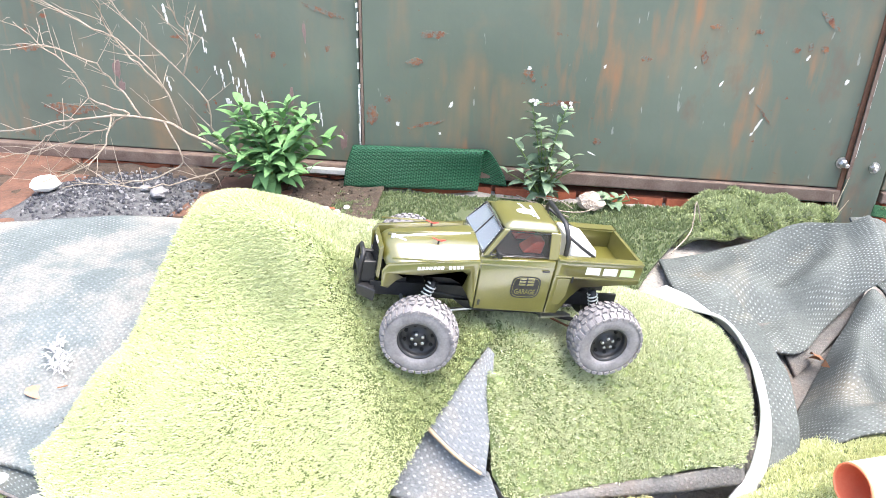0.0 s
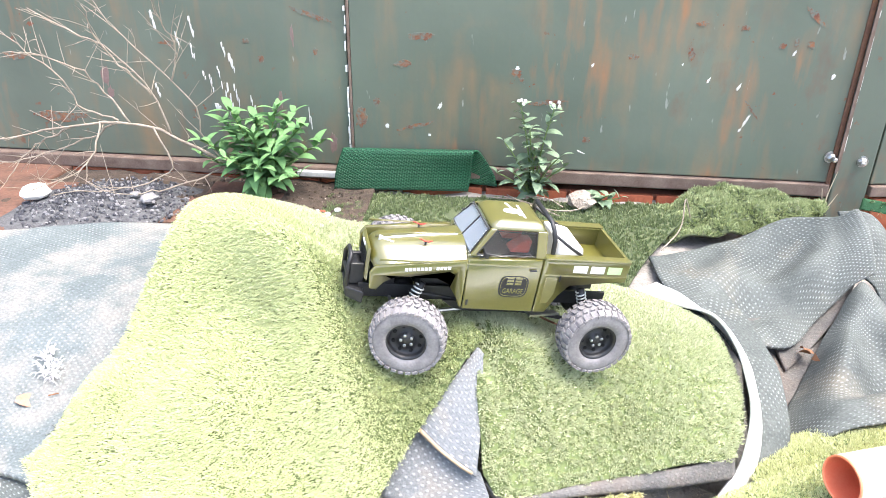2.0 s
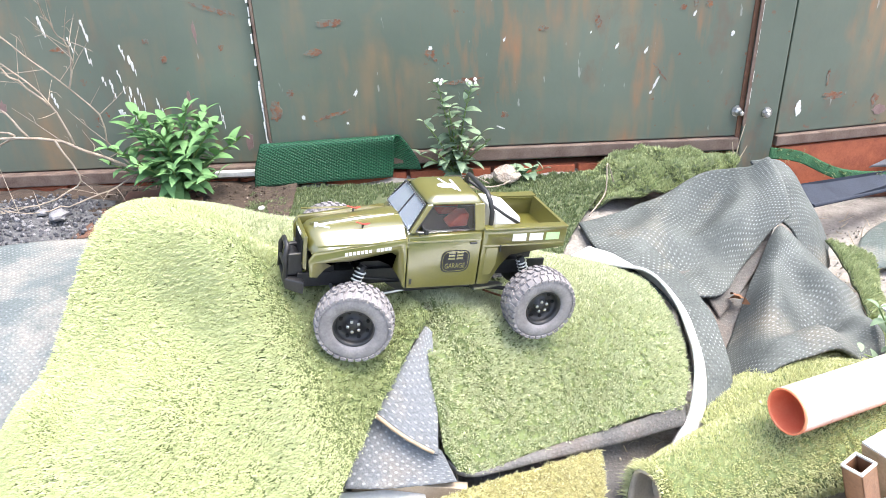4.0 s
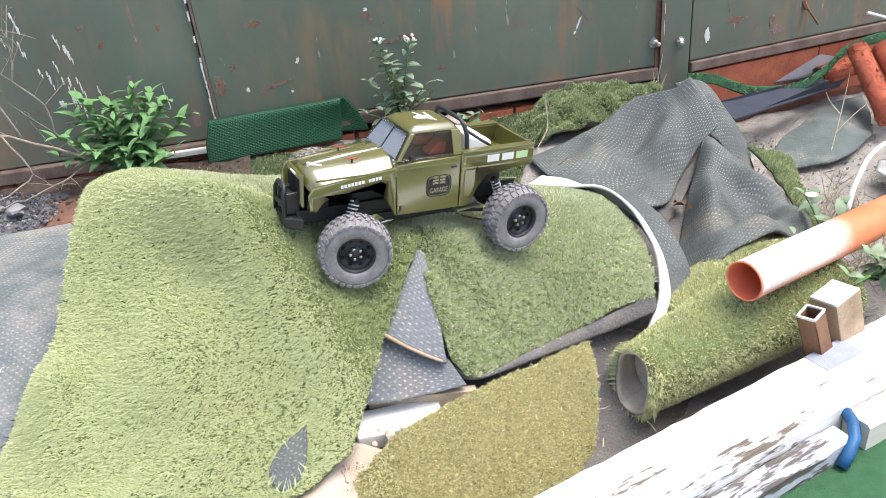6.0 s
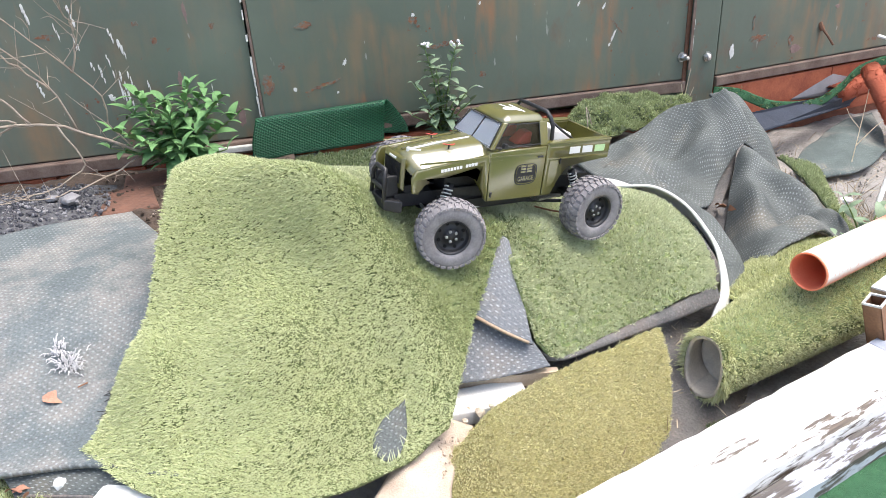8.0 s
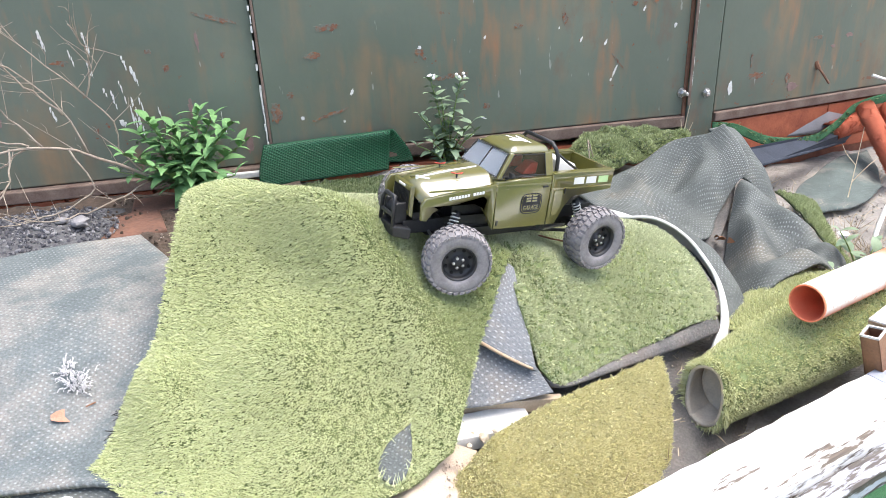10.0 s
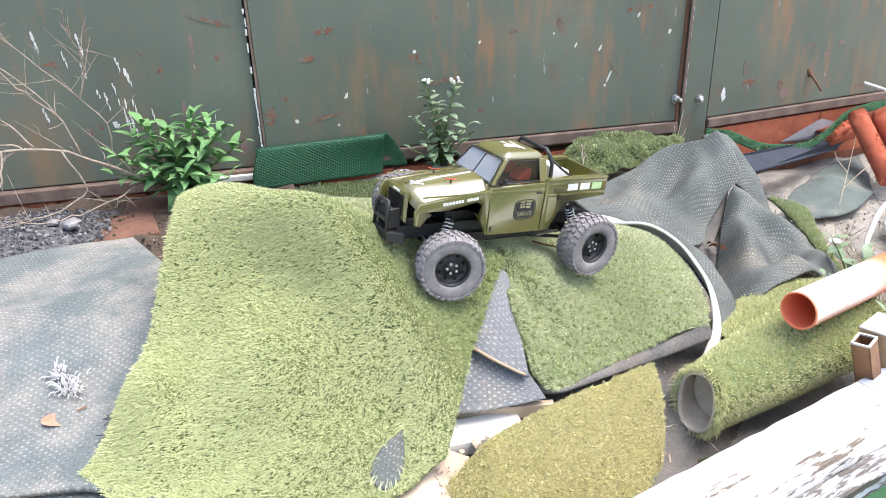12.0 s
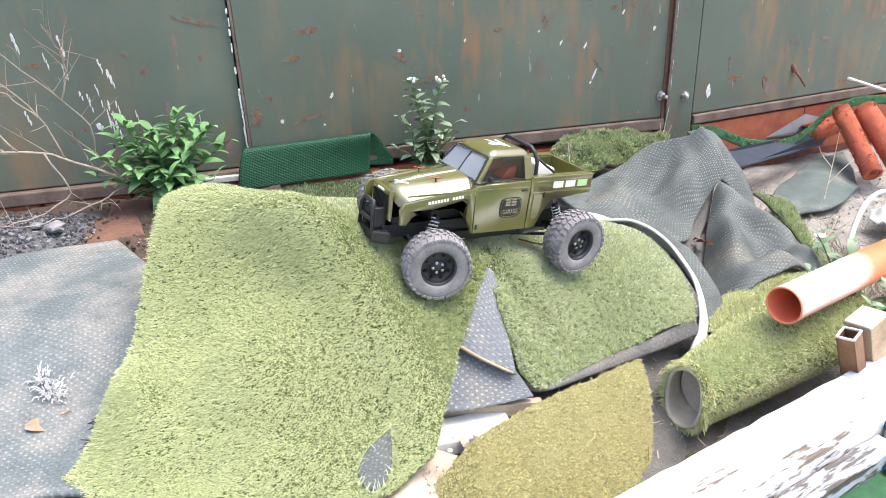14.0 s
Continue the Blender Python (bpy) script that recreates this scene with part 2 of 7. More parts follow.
ORANGE_FELT = mottled("orange_felt", (0.36, 0.085, 0.045), (0.50, 0.14, 0.075), 25, 0.95, 0.7, 400, 0.003)


def peeling(name, paint, under, much=0.5):
    """Old paint on timber, flaking in streaks along the board."""
    m = material(name, paint, 0.6)
    n = Nodes(m)
    at = n.coords()
    long = n.noise(n.scaled(at, (11.0, 62.0, 48.0)), 1.0, 8, 0.68)
    patchy = n.noise(n.scaled(at, (3.0, 9.0, 6.0)), 1.0, 3)
    gone = n.ramp(n.mix(0.45, long, patchy), [(much, (0, 0, 0)), (much + 0.03, (1, 1, 1))])
    grain = n.ramp(n.noise(n.scaled(at, (14.0, 260.0, 160.0)), 1.0, 4), [(0.3, tuple(0.5 * c for c in under)), (0.7, under)])
    coat = n.ramp(n.noise(at, 40.0), [(0.3, tuple(0.86 * c for c in paint)), (0.7, paint)])
    n.color(n.mix(gone, coat, grain))
    n.bump(gone, -0.6, 0.0015)
    return m


PEELING = peeling("peeling_white_paint", (0.83, 0.82, 0.79), (0.16, 0.125, 0.095), 0.585)
PEELING_GREY = peeling("peeling_grey_paint", (0.52, 0.54, 0.60), (0.13, 0.11, 0.095), 0.55)
PEELING_CREAM = peeling("peeling_cream_paint", (0.74, 0.68, 0.60), (0.2, 0.15, 0.11), 0.62)


def honeycomb(name):
    """Ribbed plastic with small six-sided cells."""
    m = material(name, (0.02, 0.11, 0.05), 0.5)
    n = Nodes(m)
    v = n.tree.nodes.new("ShaderNodeTexVoronoi")
    v.feature = "DISTANCE_TO_EDGE"
    v.inputs["Scale"].default_value = 150.0
    v.inputs["Randomness"].default_value = 0.08
    slant = n.tree.nodes.new("ShaderNodeMapping")
    slant.inputs["Rotation"].default_value = (0, 0, radians(45))
    n.link(n.scaled(n.coords("UV"), (0.75, 1.25, 1.0)), slant.inputs["Vector"])
    n.link(slant.outputs[0], v.inputs["Vector"])
    rib = n.ramp(v.outputs["Distance"], [(0.10, (1, 1, 1)), (0.25, (0, 0, 0))])
    cell = n.ramp(n.noise(n.coords(), 30.0), [(0.3, (0.004, 0.045, 0.02)), (0.7, (0.008, 0.07, 0.032))])
    n.color(n.mix(rib, cell, (0.012, 0.12, 0.052)))
    n.bump(rib, 1.0, 0.003)
    return m


HONEYCOMB = honeycomb("green_honeycomb")


def bleached(name):
    """Orange plastic with a chalky white coat near the open end and flecks of dirt."""
    m = material(name, (0.8, 0.25, 0.1), 0.45)
    n = Nodes(m)
    at = n.coords()
    sep = n.tree.nodes.new("ShaderNodeSeparateXYZ")
    n.link(at, sep.inputs[0])
    body = n.ramp(n.noise(at, 10.0), [(0.3, (0.78, 0.18, 0.07)), (0.7, (0.88, 0.28, 0.13))])
    near = n.add("ShaderNodeMapRange")
    n.link(sep.outputs[0], near.inputs[0])
    for i, value in ((1, 0.86), (2, 0.93), (3, 1.0), (4, 0.0)):
        near.inputs[i].default_value = value
    # the weathered upper side
    level = n.tree.nodes.new("ShaderNodeVectorMath")
    level.operation = "DOT_PRODUCT"
    level.inputs[1].default_value = (0.053, 0.0, 1.0)
    n.link(at, level.inputs[0])
    high = n.add("ShaderNodeMapRange")
    n.link(level.outputs["Value"], high.inputs[0])
    for i, value in ((1, 0.190), (2, 0.207), (3, 0.0), (4, 1.0)):
        high.inputs[i].default_value = value
    coat = n.mix(1.0, n.mix(1.0, near.outputs[0], high.outputs[0], "MULTIPLY"), n.ramp(n.noise(at, 160.0, 5), [(0.30, (0.3, 0.3, 0.3)), (0.45, (1, 1, 1))]), "MULTIPLY")
    n.color(n.mix(coat, body, (0.85, 0.80, 0.74)))
    return m


PIPE_BLEACHED = bleached("bleached_orange_plastic")

# ---- building helpers ----
def smooth(ob, on=True):
    ob.data.polygons.foreach_set("use_smooth", [on] * len(ob.data.polygons))
    return ob


def stand(ob):
    """Where an object stands in the world."""
    return ob.matrix_basis if ob.parent is None else stand(ob.parent) @ ob.matrix_parent_inverse @ ob.matrix_basis


def hang(ob, parent):
    """Make ob a part of parent, without moving it."""
    if parent is not None:
        ob.parent = parent
        ob.matrix_parent_inverse = stand(parent).inverted()
    return ob


def solid(name, verts, faces, mat, parent=None, label="", uv=None, soft=True):
    """One mesh object from arrays of corners and faces of one size."""
    me = bpy.data.meshes.new(name)
    verts, faces = np.asarray(verts, float), np.asarray(faces, int)
    k = faces.shape[1]
    me.vertices.add(len(verts))
    me.vertices.foreach_set("co", verts.ravel())
    me.loops.add(faces.size)
    me.loops.foreach_set("vertex_index", faces.ravel())
    me.polygons.add(len(faces))
    me.polygons.foreach_set("loop_start", np.arange(0, faces.size, k))
    me.polygons.foreach_set("use_smooth", np.full(len(faces), soft))
    if uv is not None:
        me.uv_layers.new(name="UVMap").data.foreach_set("uv", np.asarray(uv, float)[faces.ravel()].ravel())
    me.update(calc_edges=True)
    me.validate()
    me.materials.append(mat)
    ob = new(name, me)
    if label:
        ob["label"] = label
    return hang(ob, parent)


def part(name, bm, mat, parent=None, label="", soft=False):
    """Link a bmesh as one mesh object under a thing or a part, at the coordinates that the bmesh has."""
    me = bpy.data.meshes.new(name)
    bmesh.ops.recalc_face_normals(bm, faces=bm.faces)
    bm.to_mesh(me)
    bm.free()
    me.materials.append(mat)
    ob = new(name, me)
    if soft:
        smooth(ob)
    if label:
        ob["label"] = label
    return hang(ob, parent)


def box(x0, y0, z0, x1, y1, z1, bevel=0.0, bm=None, m=None):
    own = bm is None
    bm = bmesh.new() if own else bm
    made = bmesh.ops.create_cube(bm, size=1.0)["verts"]
    for v in made:
        v.co = Vector(((x0 + x1) / 2 + v.co.x * (x1 - x0), (y0 + y1) / 2 + v.co.y * (y1 - y0), (z0 + z1) / 2 + v.co.z * (z1 - z0)))
    if m is not None:
        for v in made:
            v.co = m @ v.co
    if bevel:
        edges = list({e for v in made for e in v.link_edges})
        bmesh.ops.bevel(bm, geom=edges, offset=bevel, segments=2, profile=0.6, affect="EDGES")
    return bm


def turned(profile, seg=32, m=None, bm=None, closed=False, caps=True):
    """A lathe round the y axis: profile of (radius, y)."""
    bm = bmesh.new() if bm is None else bm
    rings = []
    for r, y in profile:
        ring = []
        for k in range(seg):
            a = 2 * math.pi * k / seg
            p = Vector((r * math.cos(a), y, r * math.sin(a)))
            ring.append(bm.verts.new(m @ p if m is not None else p))
        rings.append(ring)
    pairs = list(zip(rings, rings[1:])) + ([(rings[-1], rings[0])] if closed else [])
    for a, b in pairs:
        for k in range(seg):
            bm.faces.new((a[k], a[(k + 1) % seg], b[(k + 1) % seg], b[k]))
    if caps and not closed:
        for ring in (rings[0], rings[-1]):
            bm.faces.new(ring)
    return bm


def rod(points, radius, seg=8, bm=None, taper=None, closed=False):
    """A bent rod through the points."""
    bm = bmesh.new() if bm is None else bm
    pts = [Vector(p) for p in points]
    rings, side = [], None
    for i, p in enumerate(pts):
        d = (pts[min(i + 1, len(pts) - 1)] - pts[max(i - 1, 0)]).normalized()
        if side is None:
            side = d.orthogonal().normalized()
        side = (side - d * side.dot(d)).normalized()
        other = d.cross(side)
        r = radius * (1 if taper is None else 1 + (taper - 1) * i / (len(pts) - 1))
        rings.append([bm.verts.new(p + (side * math.cos(a) + other * math.sin(a)) * r) for a in (2 * math.pi * k / seg for k in range(seg))])
    for a, b in zip(rings, rings[1:]):
        for k in range(seg):
            bm.faces.new((a[k], a[(k + 1) % seg], b[(k + 1) % seg], b[k]))
    bm.faces.new(rings[0][::-1])
    bm.faces.new(rings[-1])
    return bm


def curve(points, n):
    """n points on a smooth line through the points, evenly spaced by chord."""
    p = np.array(points, float)
    if len(p) == 2:
        return p[0] + np.linspace(0, 1, n)[:, None] * (p[1] - p[0])
    s = np.r_[0, np.cumsum(np.linalg.norm(np.diff(p, axis=0), axis=1))]
    q = np.vstack([2 * p[0] - p[1], p, 2 * p[-1] - p[-2]])
    out = []
    for x in np.linspace(0, s[-1], n):
        i = min(max(int(np.searchsorted(s, x, "right")) - 1, 0), len(p) - 2)
        f = (x - s[i]) / (s[i + 1] - s[i])
        a, b, c, d = q[i : i + 4]
        out.append(0.5 * (2 * b + (c - a) * f + (2 * a - 5 * b + 4 * c - d) * f**2 + (3 * b - a - 3 * c + d) * f**3))
    return np.array(out)


def patch(front, right, back, left, nu, nv):
    """A grid of plan places spanned by four edges: front and back run to the right, left and right run away."""
    f, b, l, r = curve(front, nu), curve(back, nu), curve(left, nv), curve(right, nv)
    u, v = np.linspace(0, 1, nu)[None, :, None], np.linspace(0, 1, nv)[:, None, None]
    return (1 - v) * f[None] + v * b[None] + (1 - u) * l[:, None] + u * r[:, None] - (
        (1 - u) * (1 - v) * f[0] + u * (1 - v) * f[-1] + (1 - u) * v * b[0] + u * v * b[-1])


def ripple(x, y, scale, seed=0.0):
    """Smooth unevenness between -1 and 1, from a few crossed waves."""
    z = 0.0
    for k, (a, b) in enumerate(((1.0, 0.35), (-0.6, 1.1), (0.25, -1.4), (1.7, 0.9), (-1.3, 1.8))):
        z = z + np.sin((a * x + b * y) / scale * 2.2 + seed * (k + 1.7) + 1.3 * k) / (1 + 0.35 * k)
    return z / 2.6


def normals(g):
    du, dv = np.gradient(g, axis=1), np.gradient(g, axis=0)
    n = np.cross(du, dv)
    return n / np.maximum(np.linalg.norm(n, axis=2, keepdims=True), 1e-12)


def cloth(name, g, thick, mat, parent=None, label=""):
    """A sheet with thickness over a grid of places (rows, columns, 3); g is its upper side."""
    rows, cols = g.shape[:2]
    low = g - normals(g) * thick
    verts = np.concatenate([g.reshape(-1, 3), low.reshape(-1, 3)])
    i = np.arange(rows * cols).reshape(rows, cols)
    a, b, c, d = i[:-1, :-1].ravel(), i[:-1, 1:].ravel(), i[1:, 1:].ravel(), i[1:, :-1].ravel()
    n = rows * cols
    faces = [np.stack([a, b, c, d], 1), np.stack([d, c, b, a], 1) + n]
    for e, flip in ((i[0], 0), (i[-1], 1), (i[:, 0], 1), (i[:, -1], 0)):
        q = np.stack([e[:-1], e[:-1] + n, e[1:] + n, e[1:]], 1)
        faces.append(q[:, ::-1] if flip else q)
    lu = np.r_[0, np.cumsum(np.linalg.norm(np.diff(g[rows // 2], axis=0), axis=1))]
    lv = np.r_[0, np.cumsum(np.linalg.norm(np.diff(g[:, cols // 2], axis=0), axis=1))]
    uv = np.stack(np.meshgrid(lu, lv), 2).reshape(-1, 2)
    return solid(name, verts, np.concatenate(faces), mat, parent, label, np.concatenate([uv, uv]))


def pile(name, g, count, length, width, mat, parent, seed=1, lean=(0.0, 0.0, 0.0), keep=None, label="", tuft=8, spread=0.0017):
    """Grass blades over a grid of places: bent slips, standing in tufts."""
    rng = np.random.default_rng(seed)
    rows, cols = g.shape[:2]
    n = normals(g)
    area = np.linalg.norm(np.cross(np.gradient(g, axis=1), np.gradient(g, axis=0)), axis=2)[:-1, :-1].ravel()
    heads = count // tuft
    count = heads * tuft
    cell = np.repeat(rng.choice(len(area), heads, p=area / area.sum()), tuft)
    r, c = cell // (cols - 1), cell % (cols - 1)
    fu, fv = np.repeat(rng.random((2, heads, 1)), tuft, axis=1)
    bias = np.repeat(rng.normal(size=(heads, 3)) * 0.20, tuft, axis=0)
    tall = np.repeat(rng.uniform(0.75, 1.2, (heads, 1)), tuft, axis=0)

    def at(q):
        return (1 - fv) * ((1 - fu) * q[r, c] + fu * q[r, c + 1]) + fv * ((1 - fu) * q[r + 1, c] + fu * q[r + 1, c + 1])

    root, up = at(g), at(n)
    if keep is not None:
        ok = keep(root[:, 0], root[:, 1])
        root, up, bias, tall, count = root[ok], up[ok], bias[ok], tall[ok], int(ok.sum())
    shift = rng.normal(size=(count, 3)) * spread
    root = root + shift - up * (shift * up).sum(1, keepdims=True)
    bias = bias - up * (bias * up).sum(1, keepdims=True) + shift / spread * 0.22
    wild = rng.normal(size=(count, 3))
    wild -= up * (wild * up).sum(1, keepdims=True)
    wild /= np.linalg.norm(wild, axis=1, keepdims=True)
    side = np.cross(up, wild)
    size = length * tall * rng.uniform(0.65, 1.15, (count, 1))
    tilt = (lean(root[:, 0], root[:, 1]) if callable(lean) else np.array(lean)) + bias + wild * rng.uniform(0.05, 0.5, (count, 1))
    mid = root + size * (0.6 * up + 0.25 * tilt)
    tip = root + size * (0.95 * up + 0.7 * tilt)
    w = width * rng.uniform(0.7, 1.2, (count, 1)) / 2
    verts = np.stack([root - side * w, root + side * w, mid + side * w * 0.9, mid - side * w * 0.9, tip], 1).reshape(-1, 3)
    k = 5 * np.arange(count)[:, None]
    tris = np.concatenate([k + [0, 1, 2], k + [0, 2, 3], k + [3, 2, 4]])
    ob = solid(name, verts, tris, mat, parent, label, soft=True)
    ob["kind"] = "stuff"
    return ob


def thing(name, label, category, group="", kind="", m=None):
    ob = new(name)
    ob.empty_display_size = 0.05
    if m is not None:
        ob.matrix_world = m
    return tagged(ob, label, category, group, kind)


def hexa(low, high, bevel=0.0, bm=None):
    """A block between two four-cornered faces."""
    bm = bmesh.new() if bm is None else bm
    v = [bm.verts.new(p) for p in (*low, *high)]
    made = [bm.faces.new([v[i] for i in f]) for f in ((3, 2, 1, 0), (4, 5, 6, 7), (0, 1, 5, 4), (1, 2, 6, 5), (2, 3, 7, 6), (3, 0, 4, 7))]
    if bevel:
        bmesh.ops.bevel(bm, geom=list({e for f in made for e in f.edges}), offset=bevel, segments=3, profile=0.6, affect="EDGES")
    return bm


def extruded(outline, y0, y1, bevel=0.0, bm=None):
    """A plate with an outline in x and z, between two depths."""
    bm = bmesh.new() if bm is None else bm
    a = [bm.verts.new((x, y0, z)) for x, z in outline]
    b = [bm.verts.new((x, y1, z)) for x, z in outline]
    n = len(outline)
    faces = [bm.faces.new(a[::-1]), bm.faces.new(b)] + [bm.faces.new((a[i], a[(i + 1) % n], b[(i + 1) % n], b[i])) for i in range(n)]
    if bevel:
        rim = [e for e in {e for f in faces[:2] for e in f.edges}]
        bmesh.ops.bevel(bm, geom=rim, offset=bevel, segments=3, profile=0.6, affect="EDGES")
    return bm

# ---- lie of the land ----
def hump(x, y, cx, cy, turn, along, across, high):
    c, s = math.cos(turn), math.sin(turn)
    u, v = ((x - cx) * c + (y - cy) * s) / along, ((y - cy) * c - (x - cx) * s) / across
    return high * np.exp(-0.5 * (u * u + v * v))


def step(x, a, b):
    f = np.clip((x - a) / (b - a), 0, 1)
    return f * f * (3 - 2 * f)


def mound(x, y):
    """The heap on which the grass carpets lie."""
    z = 0.101 - 0.015 * x + 0.109 * (y - 1)
    z = z + hump(x, y, -0.218, 1.1, 0.055, 0.318, 0.092, 0.154)  # the long ridge
    z = z + hump(x, y, 0.026, 1.015, 0.043, 0.168, 0.058, 0.11)  # its sharp crest
    z = z + hump(x, y, 0.188, 0.945, 0.477, 0.132, 0.07, 0.133)  # the rise under the second carpet
    z = z + hump(x, y, -0.204, 0.876, -0.327, 0.106, 0.078, 0.137)  # the near slope
    z = z + hump(x, y, -0.026, 0.923, -1.067, 0.094, 0.058, 0.121)
    z = z + hump(x, y, 0.512, 1.076, -1.84, 0.14, 0.093, 0.079)  # the rounded end
    z = z + hump(x, y, -0.323, 1.236, -0.235, 0.147, 0.103, 0.18)  # the high corner
    z = z + hump(x, y, -0.153, 1.021, -0.79, 0.1, 0.041, 0.095)
    z = z + hump(x, y, -0.055, 1.279, -0.38, 0.236, 0.079, 0.118)  # the ridge behind
    z = z + hump(x, y, 0.287, 1.274, -0.149, 0.18, 0.103, 0.083)
    z = z + hump(x, y, -0.398, 0.886, 0.317, 0.039, 0.058, 0.068)  # the near left corner
    z = z + hump(x, y, -0.159, 0.978, -0.629, 0.065, 0.026, -0.042)  # the scoop below the ridge
    # creases
    z = z - hump(x, y, -0.035, 0.79, -1.6, 0.07, 0.020, 0.016) - hump(x, y, -0.22, 0.785, 0.1, 0.12, 0.018, 0.009) + hump(x, y, -0.20, 0.735, 0.15, 0.12, 0.02, 0.010)
    return z + 0.002 * ripple(x, y, 0.07, 0.4)


def mound_low(x, y):
    """The second carpet, which dips behind the edge of the first."""
    return mound(x, y) - 0.006 - hump(x, y, 0.150, 1.000, -0.678, 0.095, 0.020, 0.030)


def land(x, y):
    """The soil: a bank that falls towards the front and to the right."""
    z = -0.06 + 0.20 * step(y, 0.85, 1.5) * (1 - step(x, 0.55, 1.15)) + 0.06 * step(y, 0.9, 1.6) * step(x, 0.55, 1.15)
    z = z - 0.16 * step(0.56 + 0.316 * (x - 0.178) - 0.1 - y, 0.0, 0.12)
    ahead = step((x - 0.1) * 0.307 - (y - 0.535) * 0.952, 0.115, 0.15) * step(x, -0.40, -0.32)
    z = z * (1 - ahead) + 0.033 * ahead  # firm ground before the plank
    near = step(x, -2.2, -1.6) * (1 - ahead) * (1 - step(x, 2.4, 3.0)) * step(y, -0.8, -0.4) * (1 - step(y, 2.3, 2.6))
    return z + 0.008 * near * ripple(x, y, 0.09, 1.0) + 0.004 * near * ripple(x, y, 0.03, 2.0)


def with_z(plan, f):
    return np.dstack([plan, f(plan[..., 0], plan[..., 1])])


# ---- ground and walls ----
_ax = np.r_[-60, -25, -10, -5, -3, np.linspace(-2.2, 3.0, 210), 4, 6, 10, 25, 60]
_ay = np.r_[-60, -25, -10, -5, -3, -1.5, np.linspace(-0.8, 2.5, 150), 4, 6, 10, 25, 60]
_g = np.stack(np.meshgrid(_ax, _ay), 2)
_g = with_z(_g, land)
_i = np.arange(len(_ax) * len(_ay)).reshape(len(_ay), len(_ax))
ground = solid("ground", _g.reshape(-1, 3), np.stack([_i[:-1, :-1], _i[:-1, 1:], _i[1:, 1:], _i[1:, :-1]], -1).reshape(-1, 4), SOIL)
tagged(ground, "dry grey-brown garden soil with crumbs and roots", "ground", kind="structure")

WALL_Y = 1.87
wall_north = new("wall_north")
tagged(wall_north, "green painted steel container side with rust and paint drips", "wall", kind="structure")
# two flat panels with a seam between them, and a turned panel past the post
part("panel", box(-2.4, WALL_Y + 0.012, 0.20, -0.2195, WALL_Y + 0.05, 1.5, 0.003), WALL_GREEN, wall_north)
part("panel", box(-0.208, WALL_Y, 0.22, 1.0, WALL_Y + 0.05, 1.5, 0.003), WALL_GREEN, wall_north)
part("backing_plate", box(-2.4, WALL_Y + 0.052, 0.05, 1.1, WALL_Y + 0.09, 1.5), WALL_GREEN, wall_north)
part("post", box(1.005, WALL_Y - 0.012, 0.12, 1.09, WALL_Y + 0.05, 1.5, 0.004), WALL_GREEN, wall_north)
_turn = Matrix.Translation((1.095, WALL_Y, 0)) @ Matrix.Rotation(radians(9), 4, "Z")
part("panel", box(0.004, 0.0, 0.22, 2.6, 0.05, 1.5, 0.003, m=_turn), WALL_GREEN, wall_north)
part("sill", box(-0.208, WALL_Y - 0.012, 0.185, 1.0, WALL_Y + 0.05, 0.217, 0.003), RUSTY_SILL, wall_north, "rusty bent steel bottom rail")
part("sill", box(-2.4, WALL_Y - 0.012, 0.165, -0.224, WALL_Y + 0.05, 0.197, 0.003), RUSTY_SILL, wall_north, "rusty bent steel bottom rail")
part("sill", box(0.004, -0.012, 0.19, 2.6, 0.05, 0.217, 0.003, m=_turn), RUSTY_SILL, wall_north, "rusty bent steel bottom rail")

# ---- carpets ----
def combed(x, y):
    """The way in which the blades of the large carpets lie."""
    f = 1 - step(x + 0.9 * (y - 0.95), -0.12, 0.05)
    g = ripple(x, y, 0.10, 5.0)
    return np.stack([-0.75 * f - 0.12 * g, -0.2 * f + 0.12 * g, -0.3 * f], 1)


carpet = thing("grass_carpet", "large pale green artificial grass carpet draped over a mound", "artificial grass", m=pose(-0.15, 0.95, 0.1))
_plan = patch([(-0.5, 0.83), (-0.448, 0.768), (-0.377, 0.709), (-0.293, 0.664), (-0.118, 0.672), (0.026, 0.73)],
              [(0.026, 0.73), (0.057, 0.782), (0.101, 0.858), (0.137, 0.906), (0.188, 0.97)],
              [(-0.34, 1.235), (-0.2, 1.22), (-0.06, 1.12), (0.08, 1.04), (0.188, 0.97)],
              [(-0.5, 0.83), (-0.461, 0.889), (-0.418, 0.956), (-0.396, 1.016), (-0.378, 1.075), (-0.36, 1.13), (-0.34, 1.235)], 120, 110)
BIG = with_z(_plan, lambda x, y: mound(x, y) - 0.004)
cloth("backing", BIG, 0.006, THATCH, carpet)


def brushed(x, y):
    return x + 0.9 * (y - 0.95) + 0.02 * ripple(x, y, 0.05, 1.0) < -0.04


pile("nap", BIG, 290000, 0.0054, 0.0017, PILE, carpet, 1, lean=combed, keep=brushed, label="brushed nap lying flat", tuft=6, spread=0.0019)
pile("nap", BIG, 270000, 0.0062, 0.0019, PILE, carpet, 11, lean=combed, keep=lambda x, y: ~brushed(x, y), label="upright tufted nap", tuft=12, spread=0.0018)

